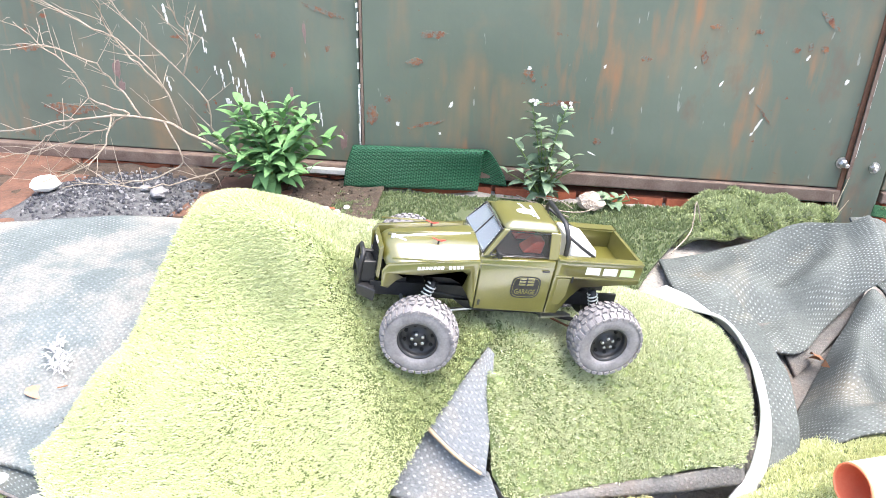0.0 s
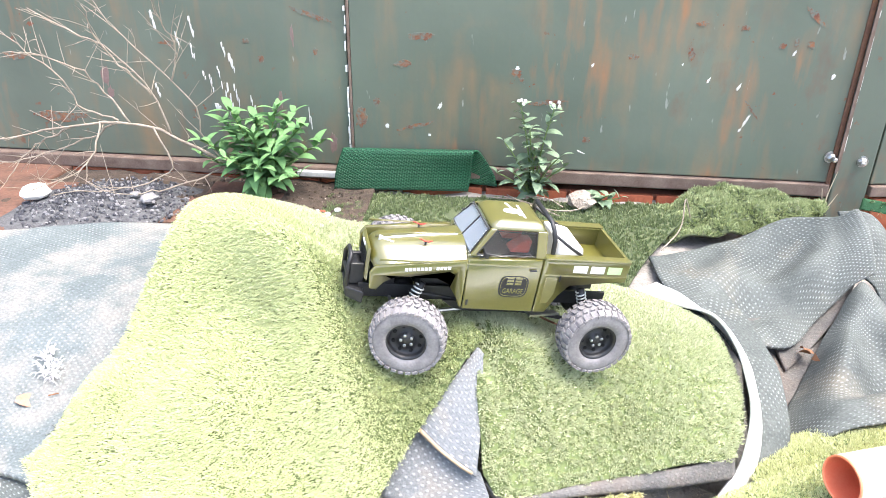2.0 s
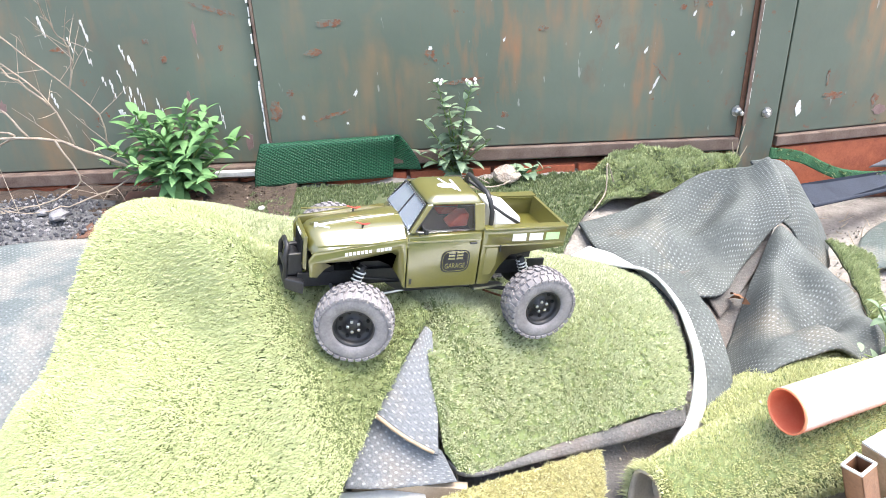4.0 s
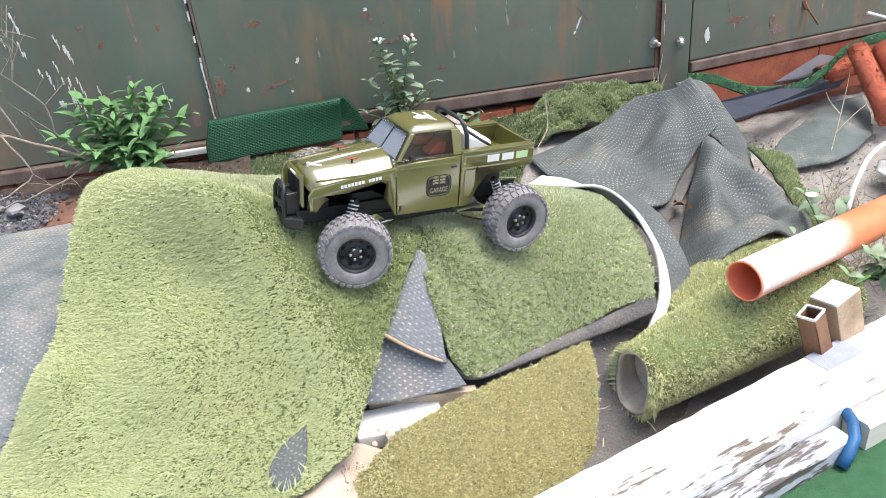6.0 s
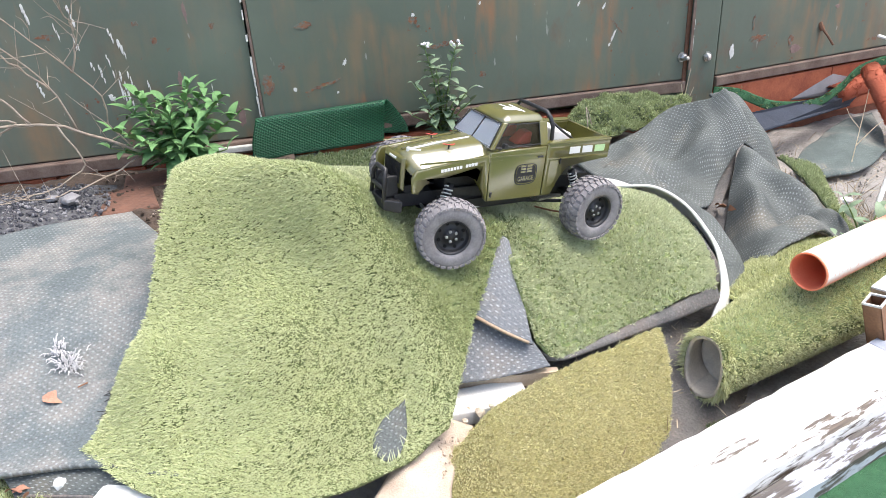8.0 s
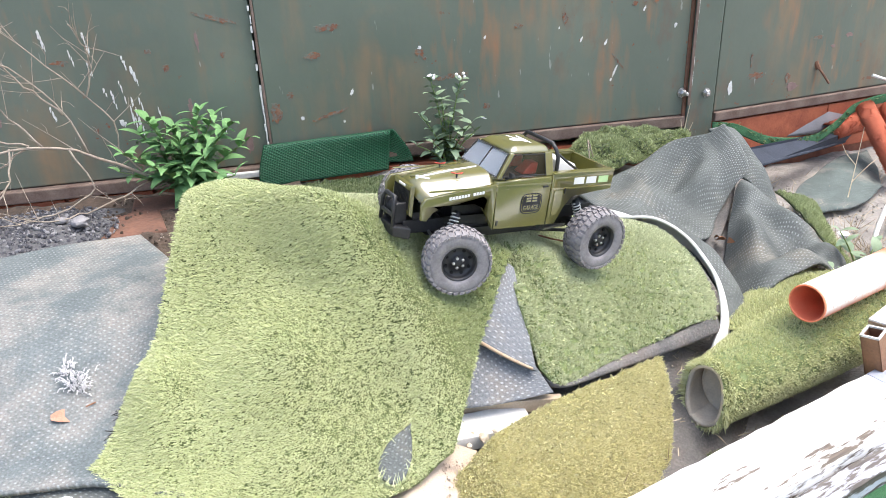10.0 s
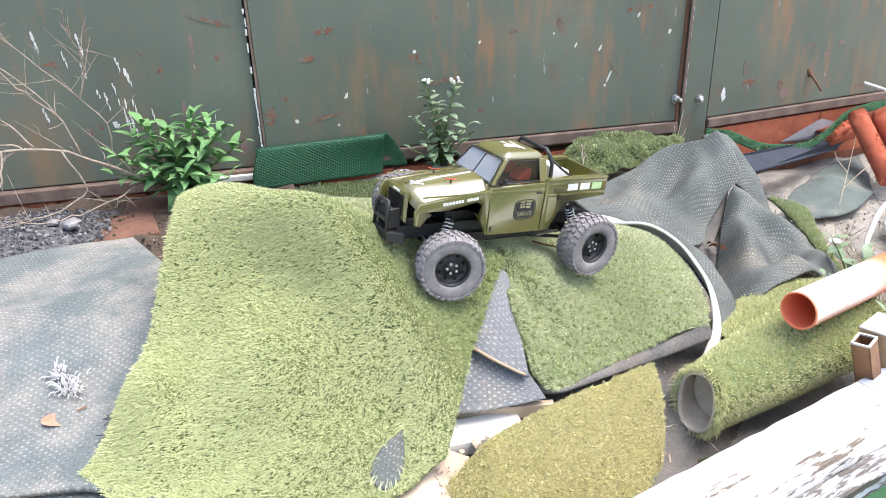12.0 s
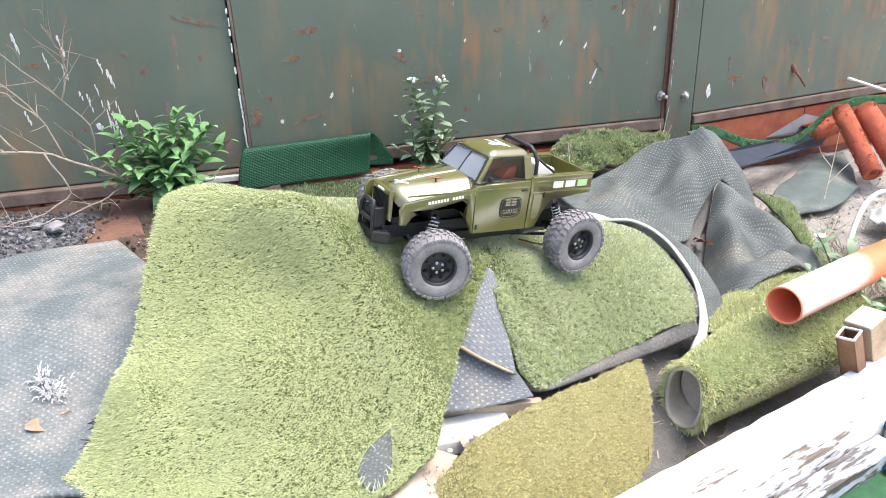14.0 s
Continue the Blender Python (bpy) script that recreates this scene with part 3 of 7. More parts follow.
carpet2 = thing("grass_carpet", "pale green artificial grass offcut with a rounded end", "artificial grass", m=pose(0.4, 1.05, 0.1))
_plan = patch([(0.2, 0.846), (0.239, 0.832), (0.36, 0.88), (0.472, 0.908), (0.575, 0.94)],
              [(0.575, 0.94), (0.6, 1.002), (0.608, 1.062), (0.6, 1.142), (0.583, 1.238)],
              [(-0.3, 1.62), (-0.052, 1.59), (0.088, 1.515), (0.215, 1.435), (0.332, 1.39), (0.443, 1.355), (0.583, 1.238)],
              [(0.2, 0.846), (0.186, 0.9), (0.155, 0.99), (0.0, 1.075), (-0.2, 1.19), (-0.33, 1.4), (-0.3, 1.62)], 110, 110)
SECOND = with_z(_plan, lambda x, y: mound_low(x, y) - 0.004)
cloth("backing", SECOND, 0.006, THATCH, carpet2)
pile("nap", SECOND, 245000, 0.0058, 0.0019, PILE_GREY, carpet2, 2, lean=combed, tuft=10, spread=0.0018)


def bent(front, right, back, left, nu, nv, swell=0.0, ruck=0.0, size=0.08, seed=0.0):
    """A sheet between four edges in space, swollen in its middle and rucked."""
    g = patch(front, right, back, left, nu, nv)
    n = normals(g)
    u, v = np.linspace(0, 1, nu)[None, :], np.linspace(0, 1, nv)[:, None]
    inner = (np.sin(math.pi * u) * np.sin(math.pi * v))[..., None]
    wave = ripple(g[..., 0], g[..., 1], size, seed)[..., None]
    return g + n * (swell * inner + ruck * wave)


# worn flat mat behind the mound
def worn_height(x, y):
    return 0.150 + 0.004 * ripple(x, y, 0.12, 3.0) + hump(x, y, 0.62, 1.66, 0.3, 0.14, 0.09, 0.03)


worn = thing("grass_mat", "worn flat dark green artificial grass mat with soil on it", "artificial grass", m=pose(0.2, 1.6, 0.15))
WORN = with_z(patch([(-0.24, 1.42), (0.1, 1.32), (0.44, 1.34)], [(0.44, 1.34), (0.52, 1.52), (0.70, 1.80)], [(-0.26, 1.80), (0.1, 1.82), (0.40, 1.82), (0.70, 1.80)], [(-0.24, 1.42), (-0.25, 1.6), (-0.26, 1.80)], 90, 60), worn_height)
cloth("backing", WORN, 0.006, THATCH_OLD, worn)
pile("nap", WORN, 60000, 0.008, 0.002, PILE_OLD, worn, 3, keep=lambda x, y: ripple(x, y, 0.06, 2.0) + 1.2 * np.hypot((x - 0.13) / 0.13, (y - 1.68) / 0.07) > 0.65)

# crumpled offcut by the wall
heap = thing("grass_offcut", "crumpled green artificial grass offcut lying by the wall", "artificial grass", m=pose(0.78, 1.77, 0.15))
HEAP = bent([(0.56, 1.62, 0.155), (0.66, 1.62, 0.165), (0.78, 1.66, 0.165), (0.90, 1.70, 0.16)], [(0.90, 1.70, 0.16), (0.97, 1.77, 0.185), (0.97, 1.85, 0.165)],
            [(0.58, 1.80, 0.155), (0.70, 1.83, 0.205), (0.80, 1.85, 0.195), (0.97, 1.85, 0.165)], [(0.56, 1.62, 0.155), (0.57, 1.71, 0.158), (0.58, 1.80, 0.155)], 80, 50, 0.014, 0.015, 0.035, 5.0)
cloth("backing", HEAP, 0.006, THATCH_OLD, heap)
pile("nap", HEAP, 26000, 0.009, 0.002, PILE_HEAP, heap, 4)

# grey carpet, back up, at the left
def pale_height(x, y):
    z = 0.085 + 0.115 * step(y, 0.80, 1.18) + 0.012 * step(-x, 0.45, 0.9) * step(y, 0.8, 1.2)
    return z + 0.004 * ripple(x, y, 0.16, 4.0) + hump(x, y, -0.52, 1.22, 0.7, 0.10, 0.04, 0.012) + hump(x, y, -0.40, 1.05, -0.3, 0.03, 0.16, 0.02)


pale = thing("carpet_back_up", "pale grey artificial grass carpet lying back side up", "carpet", m=pose(-0.65, 1.1, 0.15))
PALE = with_z(patch([(-1.05, 0.87), (-0.75, 0.83), (-0.62, 0.815), (-0.50, 0.80), (-0.36, 0.74)], [(-0.36, 0.74), (-0.34, 0.9), (-0.33, 1.08), (-0.42, 1.30), (-0.50, 1.46)],
                    [(-1.15, 1.26), (-0.85, 1.35), (-0.76, 1.395), (-0.66, 1.44), (-0.50, 1.46)], [(-1.05, 0.87), (-1.1, 1.06), (-1.15, 1.26)], 90, 80), pale_height)
cloth("sheet", PALE, 0.008, BACK_PALE, pale)
lower = thing("carpet_back_up", "pale grey carpet layer folded under at the front", "carpet", m=pose(-0.6, 0.8, 0.05))
LOWER = bent([(-0.60, 0.80, 0.055), (-0.54, 0.785, 0.052), (-0.46, 0.76, 0.05), (-0.33, 0.70, 0.05)], [(-0.33, 0.70, 0.05), (-0.35, 0.76, 0.07)],
             [(-0.62, 0.83, 0.072), (-0.56, 0.825, 0.072), (-0.47, 0.805, 0.075), (-0.35, 0.76, 0.07)], [(-0.60, 0.80, 0.055), (-0.62, 0.83, 0.072)], 60, 12, 0.006, 0.003, 0.05)
cloth("sheet", LOWER, 0.006, BACK_GREY, lower)
part("selvedge", rod([Vector(p) for p in LOWER[0][::3]], 0.0026, 6), BACK_DARK, lower, "dark frayed selvedge", soft=True)

# steep lower offcut
def ytop(x):
    return 0.775 + 0.343 * (x - 0.128)


def panel_height(x, y):
    d = y - ytop(x)
    return 0.086 + 0.95 * d - 2.0 * np.maximum(d + 0.12, 0) * np.maximum(d + 0.0, 0) + 0.004 * ripple(x, y, 0.07, 6.0) - 0.03 * step(0.10 - x, 0.0, 0.10)


panel = thing("grass_offcut", "yellowed artificial grass offcut leaning on the mound", "artificial grass", m=pose(0.2, 0.75, 0.0))
PANEL = with_z(patch([(-0.06, 0.55), (0.10, 0.56), (0.22, 0.60), (0.34, 0.68)], [(0.34, 0.68), (0.40, 0.76), (0.43, 0.83), (0.432, 0.878)],
                     [(-0.02, 0.705), (0.06, 0.74), (0.128, 0.775), (0.235, 0.815), (0.33, 0.848), (0.432, 0.878)], [(-0.06, 0.55), (-0.045, 0.63), (-0.02, 0.705)], 80, 50), panel_height)
cloth("backing", PANEL, 0.006, THATCH_DRY, panel)
pile("nap", PANEL, 125000, 0.0062, 0.0015, PILE_DRY, panel, 5, tuft=6, spread=0.0013)

# dark underlay between the offcuts
under = thing("underlay", "dark grey carpet underside with soil and fluff", "carpet", m=pose(0.4, 0.85, 0.0))
UNDER = bent([(0.0, 0.62, -0.055), (0.2, 0.66, -0.055), (0.42, 0.70, -0.06), (0.62, 0.78, -0.09)], [(0.62, 0.78, -0.09), (0.62, 0.9, -0.05), (0.62, 0.98, -0.01)],
             [(0.05, 0.84, 0.04), (0.15, 0.88, 0.06), (0.3, 0.90, 0.08), (0.46, 0.93, 0.075), (0.62, 0.98, -0.01)], [(0.0, 0.62, -0.055), (0.02, 0.72, -0.02), (0.05, 0.84, 0.04)], 90, 50, 0.0, 0.006, 0.05, 2.0)
cloth("sheet", UNDER, 0.006, BACK_DARK, under)

# folded corner of the second carpet, back side up
flap = thing("folded_corner", "folded grey carpet corner showing stitched backing", "carpet", m=pose(0.16, 0.9, 0.15))
FLAP = bent([(0.100, 0.868, 0.186), (0.145, 0.846, 0.158), (0.190, 0.836, 0.132)], [(0.190, 0.836, 0.132), (0.192, 0.890, 0.182), (0.188, 0.955, 0.262)],
            [(0.178, 0.962, 0.268), (0.183, 0.960, 0.266), (0.188, 0.955, 0.262)], [(0.100, 0.868, 0.186), (0.138, 0.915, 0.226), (0.178, 0.962, 0.268)], 30, 30, 0.006, 0.0015, 0.03)
cloth("sheet", FLAP, 0.006, BACK_MID, flap)
part("worn_hem", rod([Vector(p) for p in FLAP[0][::3]], 0.0032, 6, taper=0.8), WOOD, flap, "brown dirty hem", soft=True)
low = thing("carpet_scrap", "grey stitched carpet scrap under the fold", "carpet", m=pose(0.13, 0.84, 0.1))
SCRAP = bent([(0.055, 0.815, 0.098), (0.12, 0.815, 0.094), (0.215, 0.822, 0.094)], [(0.215, 0.822, 0.094), (0.195, 0.85, 0.128)],
             [(0.09, 0.885, 0.176), (0.135, 0.868, 0.158), (0.195, 0.85, 0.128)], [(0.055, 0.815, 0.098), (0.07, 0.85, 0.138), (0.09, 0.885, 0.176)], 30, 24, 0.0, 0.001, 0.03)
cloth("sheet", SCRAP, 0.006, BACK_MID, low)

# white edging round the end of the second carpet
edge = thing("carpet_edging", "white folded carpet edge curving round the rounded end", "carpet edging", m=pose(0.6, 1.05, 0.1))
_in = [(0.47, 1.345, 0.165), (0.53, 1.285, 0.176), (0.59, 1.232, 0.186), (0.608, 1.145, 0.185), (0.614, 1.06, 0.162), (0.607, 1.0, 0.138), (0.585, 0.945, 0.105), (0.555, 0.915, 0.07), (0.53, 0.89, 0.045)]
_out = [(0.518, 1.402, 0.154), (0.567, 1.336, 0.158), (0.622, 1.247, 0.158), (0.641, 1.153, 0.152), (0.643, 1.06, 0.129), (0.630, 0.991, 0.100), (0.602, 0.937, 0.070), (0.564, 0.904, 0.046), (0.535, 0.884, 0.032)]
_out = [(x - 0.005 * (y < 1.3), y, z - 0.012 * (y < 1.3)) for x, y, z in _out]
EDGE = bent(_in, [_in[-1], _out[-1]], _out, [_in[0], _out[0]], 80, 10, 0.004, 0.001, 0.05)
cloth("sheet", EDGE[:, ::-1], 0.006, WHITE_EDGE, edge)
side = thing("carpet_back_up", "grey carpet strip beside the white edging", "carpet", m=pose(0.66, 1.05, 0.08))
_far = [(0.60, 1.47, 0.158), (0.66, 1.36, 0.146), (0.685, 1.26, 0.135), (0.695, 1.16, 0.125), (0.69, 1.06, 0.095), (0.67, 0.99, 0.07), (0.64, 0.935, 0.045), (0.60, 0.89, 0.03), (0.55, 0.865, 0.02)]
_near = [(x, y, z - 0.008) for x, y, z in _out]
SIDE = bent(_near, [_near[-1], _far[-1]], _far, [_near[0], _far[0]], 70, 16, 0.004, 0.002, 0.05)
cloth("sheet", SIDE[:, ::-1], 0.006, BACK_GREY, side)
part("selvedge", rod([Vector(p) for p in SIDE[-1][::3]], 0.0026, 6), BACK_DARK, side, "dark frayed selvedge", soft=True)

# crumpled grey carpet, back up
crumple = thing("crumpled_carpet", "crumpled dark grey carpet lying back side up in deep folds", "carpet", m=pose(0.85, 1.35, 0.05))
A = bent([(0.56, 1.27, 0.160), (0.66, 1.26, 0.140), (0.76, 1.29, 0.105), (0.845, 1.39, 0.115), (0.91, 1.435, 0.158), (0.95, 1.445, 0.188)],
         [(0.95, 1.445, 0.188), (0.947, 1.50, 0.235), (0.93, 1.56, 0.283)],
         [(0.52, 1.52, 0.158), (0.64, 1.56, 0.165), (0.74, 1.58, 0.195), (0.83, 1.585, 0.25), (0.93, 1.56, 0.283)],
         [(0.56, 1.27, 0.160), (0.53, 1.40, 0.158), (0.52, 1.52, 0.158)], 70, 50, 0.004, 0.005, 0.06, 1.0)


def rolled(g, radius, turn, steps=9):
    """Curl the last column of a sheet under itself."""
    edge, n = g[:, -1], normals(g)[:, -1]
    out = g[:, -1] - g[:, -3]
    out /= np.linalg.norm(out, axis=1, keepdims=True)
    extra = [edge + radius * (np.sin(a) * out - (1 - np.cos(a)) * n) for a in np.linspace(0, turn, steps + 1)[1:]]
    return np.concatenate([g, np.stack(extra, 1)], 1)


A[..., 2] += hump(A[..., 0], A[..., 1], 0.66, 1.45, 0.9, 0.10, 0.03, 0.020) - hump(A[..., 0], A[..., 1], 0.74, 1.43, 0.9, 0.12, 0.03, 0.028) + hump(A[..., 0], A[..., 1], 0.86, 1.47, 0.6, 0.05, 0.03, 0.010) - hump(A[..., 0], A[..., 1], 0.80, 1.52, 0.5, 0.09, 0.022, 0.020)
A[..., 2] -= 0.010 * step(1.415 + 0.16 * (A[..., 0] - 0.72) - A[..., 1], -0.012, 0.03) * step(A[..., 0], 0.64, 0.72)
A[..., 2] += hump(A[..., 0], A[..., 1], 0.76, 1.455, 0.16, 0.10, 0.022, 0.016) - hump(A[..., 0], A[..., 1], 0.90, 1.52, 1.35, 0.06, 0.016, 0.014)
cloth("fold", rolled(A, 0.011, 2.8), 0.007, BACK_GREY, crumple)
# dark sheet added in the hollow, where only shade falls
PIT = bent([(0.66, 1.05, 0.025), (0.78, 1.08, 0.03), (0.90, 1.14, 0.03)], [(0.90, 1.14, 0.03), (0.93, 1.30, 0.05), (0.97, 1.46, 0.09)],
           [(0.68, 1.36, 0.075), (0.82, 1.42, 0.085), (0.97, 1.46, 0.09)], [(0.66, 1.05, 0.025), (0.67, 1.2, 0.045), (0.68, 1.36, 0.075)], 30, 30, 0.0, 0.005, 0.05, 4.0)
PIT[..., 2] = land(PIT[..., 0], PIT[..., 1]) + 0.014 + 0.004 * ripple(PIT[..., 0], PIT[..., 1], 0.05, 4.0)
cloth("under_layer", PIT, 0.006, BACK_DARK, crumple, "dark lower layer standing in for shade under the folds")
A2 = bent([(0.948, 1.475, 0.168), (0.968, 1.455, 0.150), (0.985, 1.42, 0.115), (1.0, 1.385, 0.075)],
          [(1.0, 1.385, 0.075), (1.06, 1.44, 0.06), (1.10, 1.52, 0.07)],
          [(0.915, 1.585, 0.262), (0.99, 1.59, 0.252), (1.055, 1.57, 0.175), (1.10, 1.52, 0.07)],
          [(0.948, 1.475, 0.168), (0.935, 1.53, 0.215), (0.915, 1.585, 0.262)], 50, 40, 0.012, 0.006, 0.05, 2.0)
cloth("fold", A2, 0.007, BACK_GREY, crumple)
# tucked fold, in the dark backing to paint the cavity's shade
TUCK = bent([(0.75, 1.25, 0.07), (0.82, 1.33, 0.075), (0.90, 1.42, 0.10)], [(0.90, 1.42, 0.10), (0.93, 1.46, 0.15), (0.94, 1.47, 0.185)],
            [(0.74, 1.34, 0.10), (0.85, 1.42, 0.12), (0.94, 1.47, 0.185)], [(0.75, 1.25, 0.07), (0.74, 1.30, 0.09), (0.74, 1.34, 0.10)], 30, 16, -0.01)
cloth("fold", TUCK, 0.006, BACK_DARK, crumple)
B = bent([(0.68, 1.02, 0.045), (0.76, 1.03, 0.095), (0.86, 1.05, 0.105), (0.96, 1.08, 0.075), (1.0, 1.10, 0.04)],
         [(1.0, 1.10, 0.04), (1.04, 1.22, 0.05), (1.03, 1.32, 0.075), (0.965, 1.44, 0.125)],
         [(0.91, 1.43, 0.115), (0.935, 1.445, 0.14), (0.965, 1.44, 0.125)],
         [(0.68, 1.02, 0.045), (0.735, 1.17, 0.045), (0.81, 1.29, 0.065), (0.91, 1.43, 0.115)], 80, 70, 0.010, 0.005, 0.06, 3.0)
B[..., 2] += 0.016 * np.sin(16.0 * (B[..., 0] * 0.75 + B[..., 1] * 0.66) + 9.0 * (B[..., 0] - 0.9)) * step(B[..., 0], 0.80, 0.90)
B[..., 2] += hump(B[..., 0], B[..., 1], 0.845, 1.26, 1.15, 0.11, 0.026, 0.058) + hump(B[..., 0], B[..., 1], 0.84, 1.10, 0.4, 0.09, 0.045, 0.03) - hump(B[..., 0], B[..., 1], 0.90, 1.18, 0.5, 0.10, 0.020, 0.046) + hump(B[..., 0], B[..., 1], 0.96, 1.26, 1.9, 0.09, 0.022, 0.028)
cloth("fold", B, 0.007, BACK_GREY, crumple)

# carpet hump rolled over beside the plank
roll = thing("carpet_roll", "artificial grass carpet rolled into a tube beside the plank", "artificial grass", m=pose(0.65, 0.87, -0.03))
_ang = np.linspace(-3.15, 3.6, 66)
_rows = []
for f in np.linspace(0, 1, 44):
    mid = np.array([0.482, 0.809, 0.042]) + f * np.array([0.416, 0.161, 0.016])
    wide, tall = 0.044 + 0.067 * f ** 0.8, 0.060 + 0.014 * f
    spiral = 1 - 0.06 * (_ang + 2.55) / 6
    across = np.array([-0.35, 0.937, 0.0])
    ring = mid + (np.sin(_ang) * wide * spiral)[:, None] * -across + (np.cos(_ang) * tall * spiral)[:, None] * np.array([0.0, 0.0, 1.0])
    ring += np.array([0.93, 0.36, 0])[None] * (0.003 * np.sin(3 * _ang) + 0.006 * np.cos(_ang) - 0.004 * np.sin(_ang))[:, None] * (1 - f)
    _rows.append(ring)
ROLL = np.array(_rows)[:, ::-1].transpose(1, 0, 2)
cloth("backing", ROLL, 0.006, BACK_BEIGE, roll)
cloth("thatch", ROLL + normals(ROLL) * 0.0015, 0.001, THATCH, roll)
pile("nap", ROLL, 100000, 0.0058, 0.0018, PILE_MID, roll, 6, tuft=8, spread=0.0019)
pile("frayed_rim", ROLL[:, :3], 2600, 0.011, 0.0018, PILE_MID, roll, 14, lean=(-0.9, -0.35, -0.1), tuft=5)
# a pale plug added a little way in, to lighten the dark mouth
_ring = np.array([[np.array([0.528, 0.827, 0.040]) + d * (math.sin(a) * 0.044 * np.array([0.35, -0.937, 0.0]) + math.cos(a) * 0.050 * np.array([0.0, 0.0, 1.0])) + (1 - d) * np.array([0.035, 0.012, -0.012])
                   for a in np.linspace(0, 2 * math.pi, 40)] for d in np.linspace(1.0, 0.05, 10)])
cloth("inner_turn", _ring, 0.004, BACK_BEIGE, roll)
TAIL = bent([(0.60, 0.885, 0.088), (0.70, 0.915, 0.104), (0.84, 0.955, 0.106), (0.98, 1.02, 0.085)], [(0.98, 1.06, 0.08), (0.99, 1.12, 0.04)],
            [(0.62, 1.02, 0.05), (0.72, 1.06, 0.075), (0.85, 1.10, 0.09), (0.99, 1.12, 0.04)], [(0.60, 0.885, 0.088), (0.61, 0.95, 0.078), (0.62, 1.02, 0.05)], 40, 20, 0.008, 0.003, 0.05)
cloth("tail", TAIL, 0.006, THATCH, roll)
pile("tail_nap", TAIL, 20000, 0.0066, 0.0016, PILE_MID, roll, 7, tuft=8, spread=0.0015)

# narrow offcut between the roll and the plank
slip = thing("grass_offcut", "dirty olive grass offcut under the carpet roll", "artificial grass", m=pose(0.56, 0.73, 0.0))
SLIP = bent([(0.45, 0.672, 0.004), (0.54, 0.70, 0.006), (0.66, 0.735, 0.006)], [(0.66, 0.735, 0.006), (0.67, 0.79, 0.004)],
            [(0.475, 0.765, 0.002), (0.57, 0.78, 0.004), (0.67, 0.79, 0.004)], [(0.45, 0.672, 0.004), (0.46, 0.72, 0.008), (0.475, 0.765, 0.002)], 30, 16, 0.004, 0.003, 0.04)
SLIP[..., 2] = land(SLIP[..., 0], SLIP[..., 1]) + 0.009 + 0.002 * ripple(SLIP[..., 0], SLIP[..., 1], 0.04, 2.0)
cloth("backing", SLIP, 0.006, THATCH_DRY, slip)
pile("nap", SLIP, 9000, 0.006, 0.0018, PILE_OLD, slip, 15, tuft=6)

# thin grassy strip beyond the folds
strip = thing("grass_strip", "narrow frayed strip of artificial grass on the soil", "artificial grass", m=pose(1.08, 1.35, 0.03))
STRIP = bent([(1.02, 1.17, 0.045), (1.06, 1.16, 0.02)], [(1.06, 1.16, 0.02), (1.10, 1.30, 0.045), (1.17, 1.46, 0.07)], [(1.07, 1.49, 0.105), (1.17, 1.46, 0.07)], [(1.02, 1.17, 0.045), (1.05, 1.32, 0.085), (1.07, 1.49, 0.105)], 16, 50, 0.01, 0.004, 0.03)
cloth("backing", STRIP, 0.005, THATCH_OLD, strip)
pile("nap", STRIP, 9000, 0.010, 0.002, PILE_HEAP, strip, 8)

# turned-down front edge of the second carpet
_top = [(0.2, 0.846, 0.112), (0.239, 0.832, 0.100), (0.36, 0.88, 0.100), (0.472, 0.908, 0.110), (0.575, 0.94, 0.115)]
_foot = [(x + 0.004, y - 0.002 - 0.012 * (x > 0.3), 0.088 + 0.006 * (x < 0.25)) for x, y, z in _top]
SKIRT = bent(_foot, [_foot[-1], _top[-1]], _top, [_foot[0], _top[0]], 60, 8, 0.004, 0.002, 0.03)
cloth("turned_edge", SKIRT, 0.005, BACK_DARK, carpet2, "grey stitched underside at the front edge")
# torn selvedge of the pale carpet
r8 = random.Random(8)
for x, y in ((-0.425, 0.945), (-0.447, 0.915), (-0.462, 0.885)):
    bm = bmesh.new()
    for k in range(5):
        p = Vector((x + r8.uniform(-0.012, 0.004), y + r8.uniform(-0.008, 0.008), 0))
        p.z = float(pale_height(np.array(p.x), np.array(p.y))) + 0.003
        rod([p, p + Vector((-0.012, -0.004, 0.003)), p + Vector((-0.022, r8.uniform(-0.012, 0.004), 0.001))], 0.0016, 5, bm=bm, taper=0.4)
    part("frayed_tear", bm, BLACK, pale, "dark frayed tear")

# ---- wall details ----
rng = random.Random(11)


def splat(cx, cz, wide, tall, y, seed, drip=0.0, m=None, thick=0.0012):
    """A flat, ragged patch on the wall."""
    r = random.Random(seed)
    bm = bmesh.new()
    n = 18
    top, low = [], []
    for k in range(n):
        a = 2 * math.pi * k / n
        f = r.uniform(0.55, 1.1)
        x, z = cx + wide / 2 * f * math.cos(a), cz + tall / 2 * f * math.sin(a)
        if drip and math.sin(a) < -0.4:
            z -= drip * r.random()
        p, q = Vector((x, y - thick, z)), Vector((x, y + 0.0005, z))
        top.append(bm.verts.new(m @ p if m else p))
        low.append(bm.verts.new(m @ q if m else q))
    bm.faces.new(top)
    for k in range(n):
        bm.faces.new((top[k], low[k], low[(k + 1) % n], top[(k + 1) % n]))
    return bm


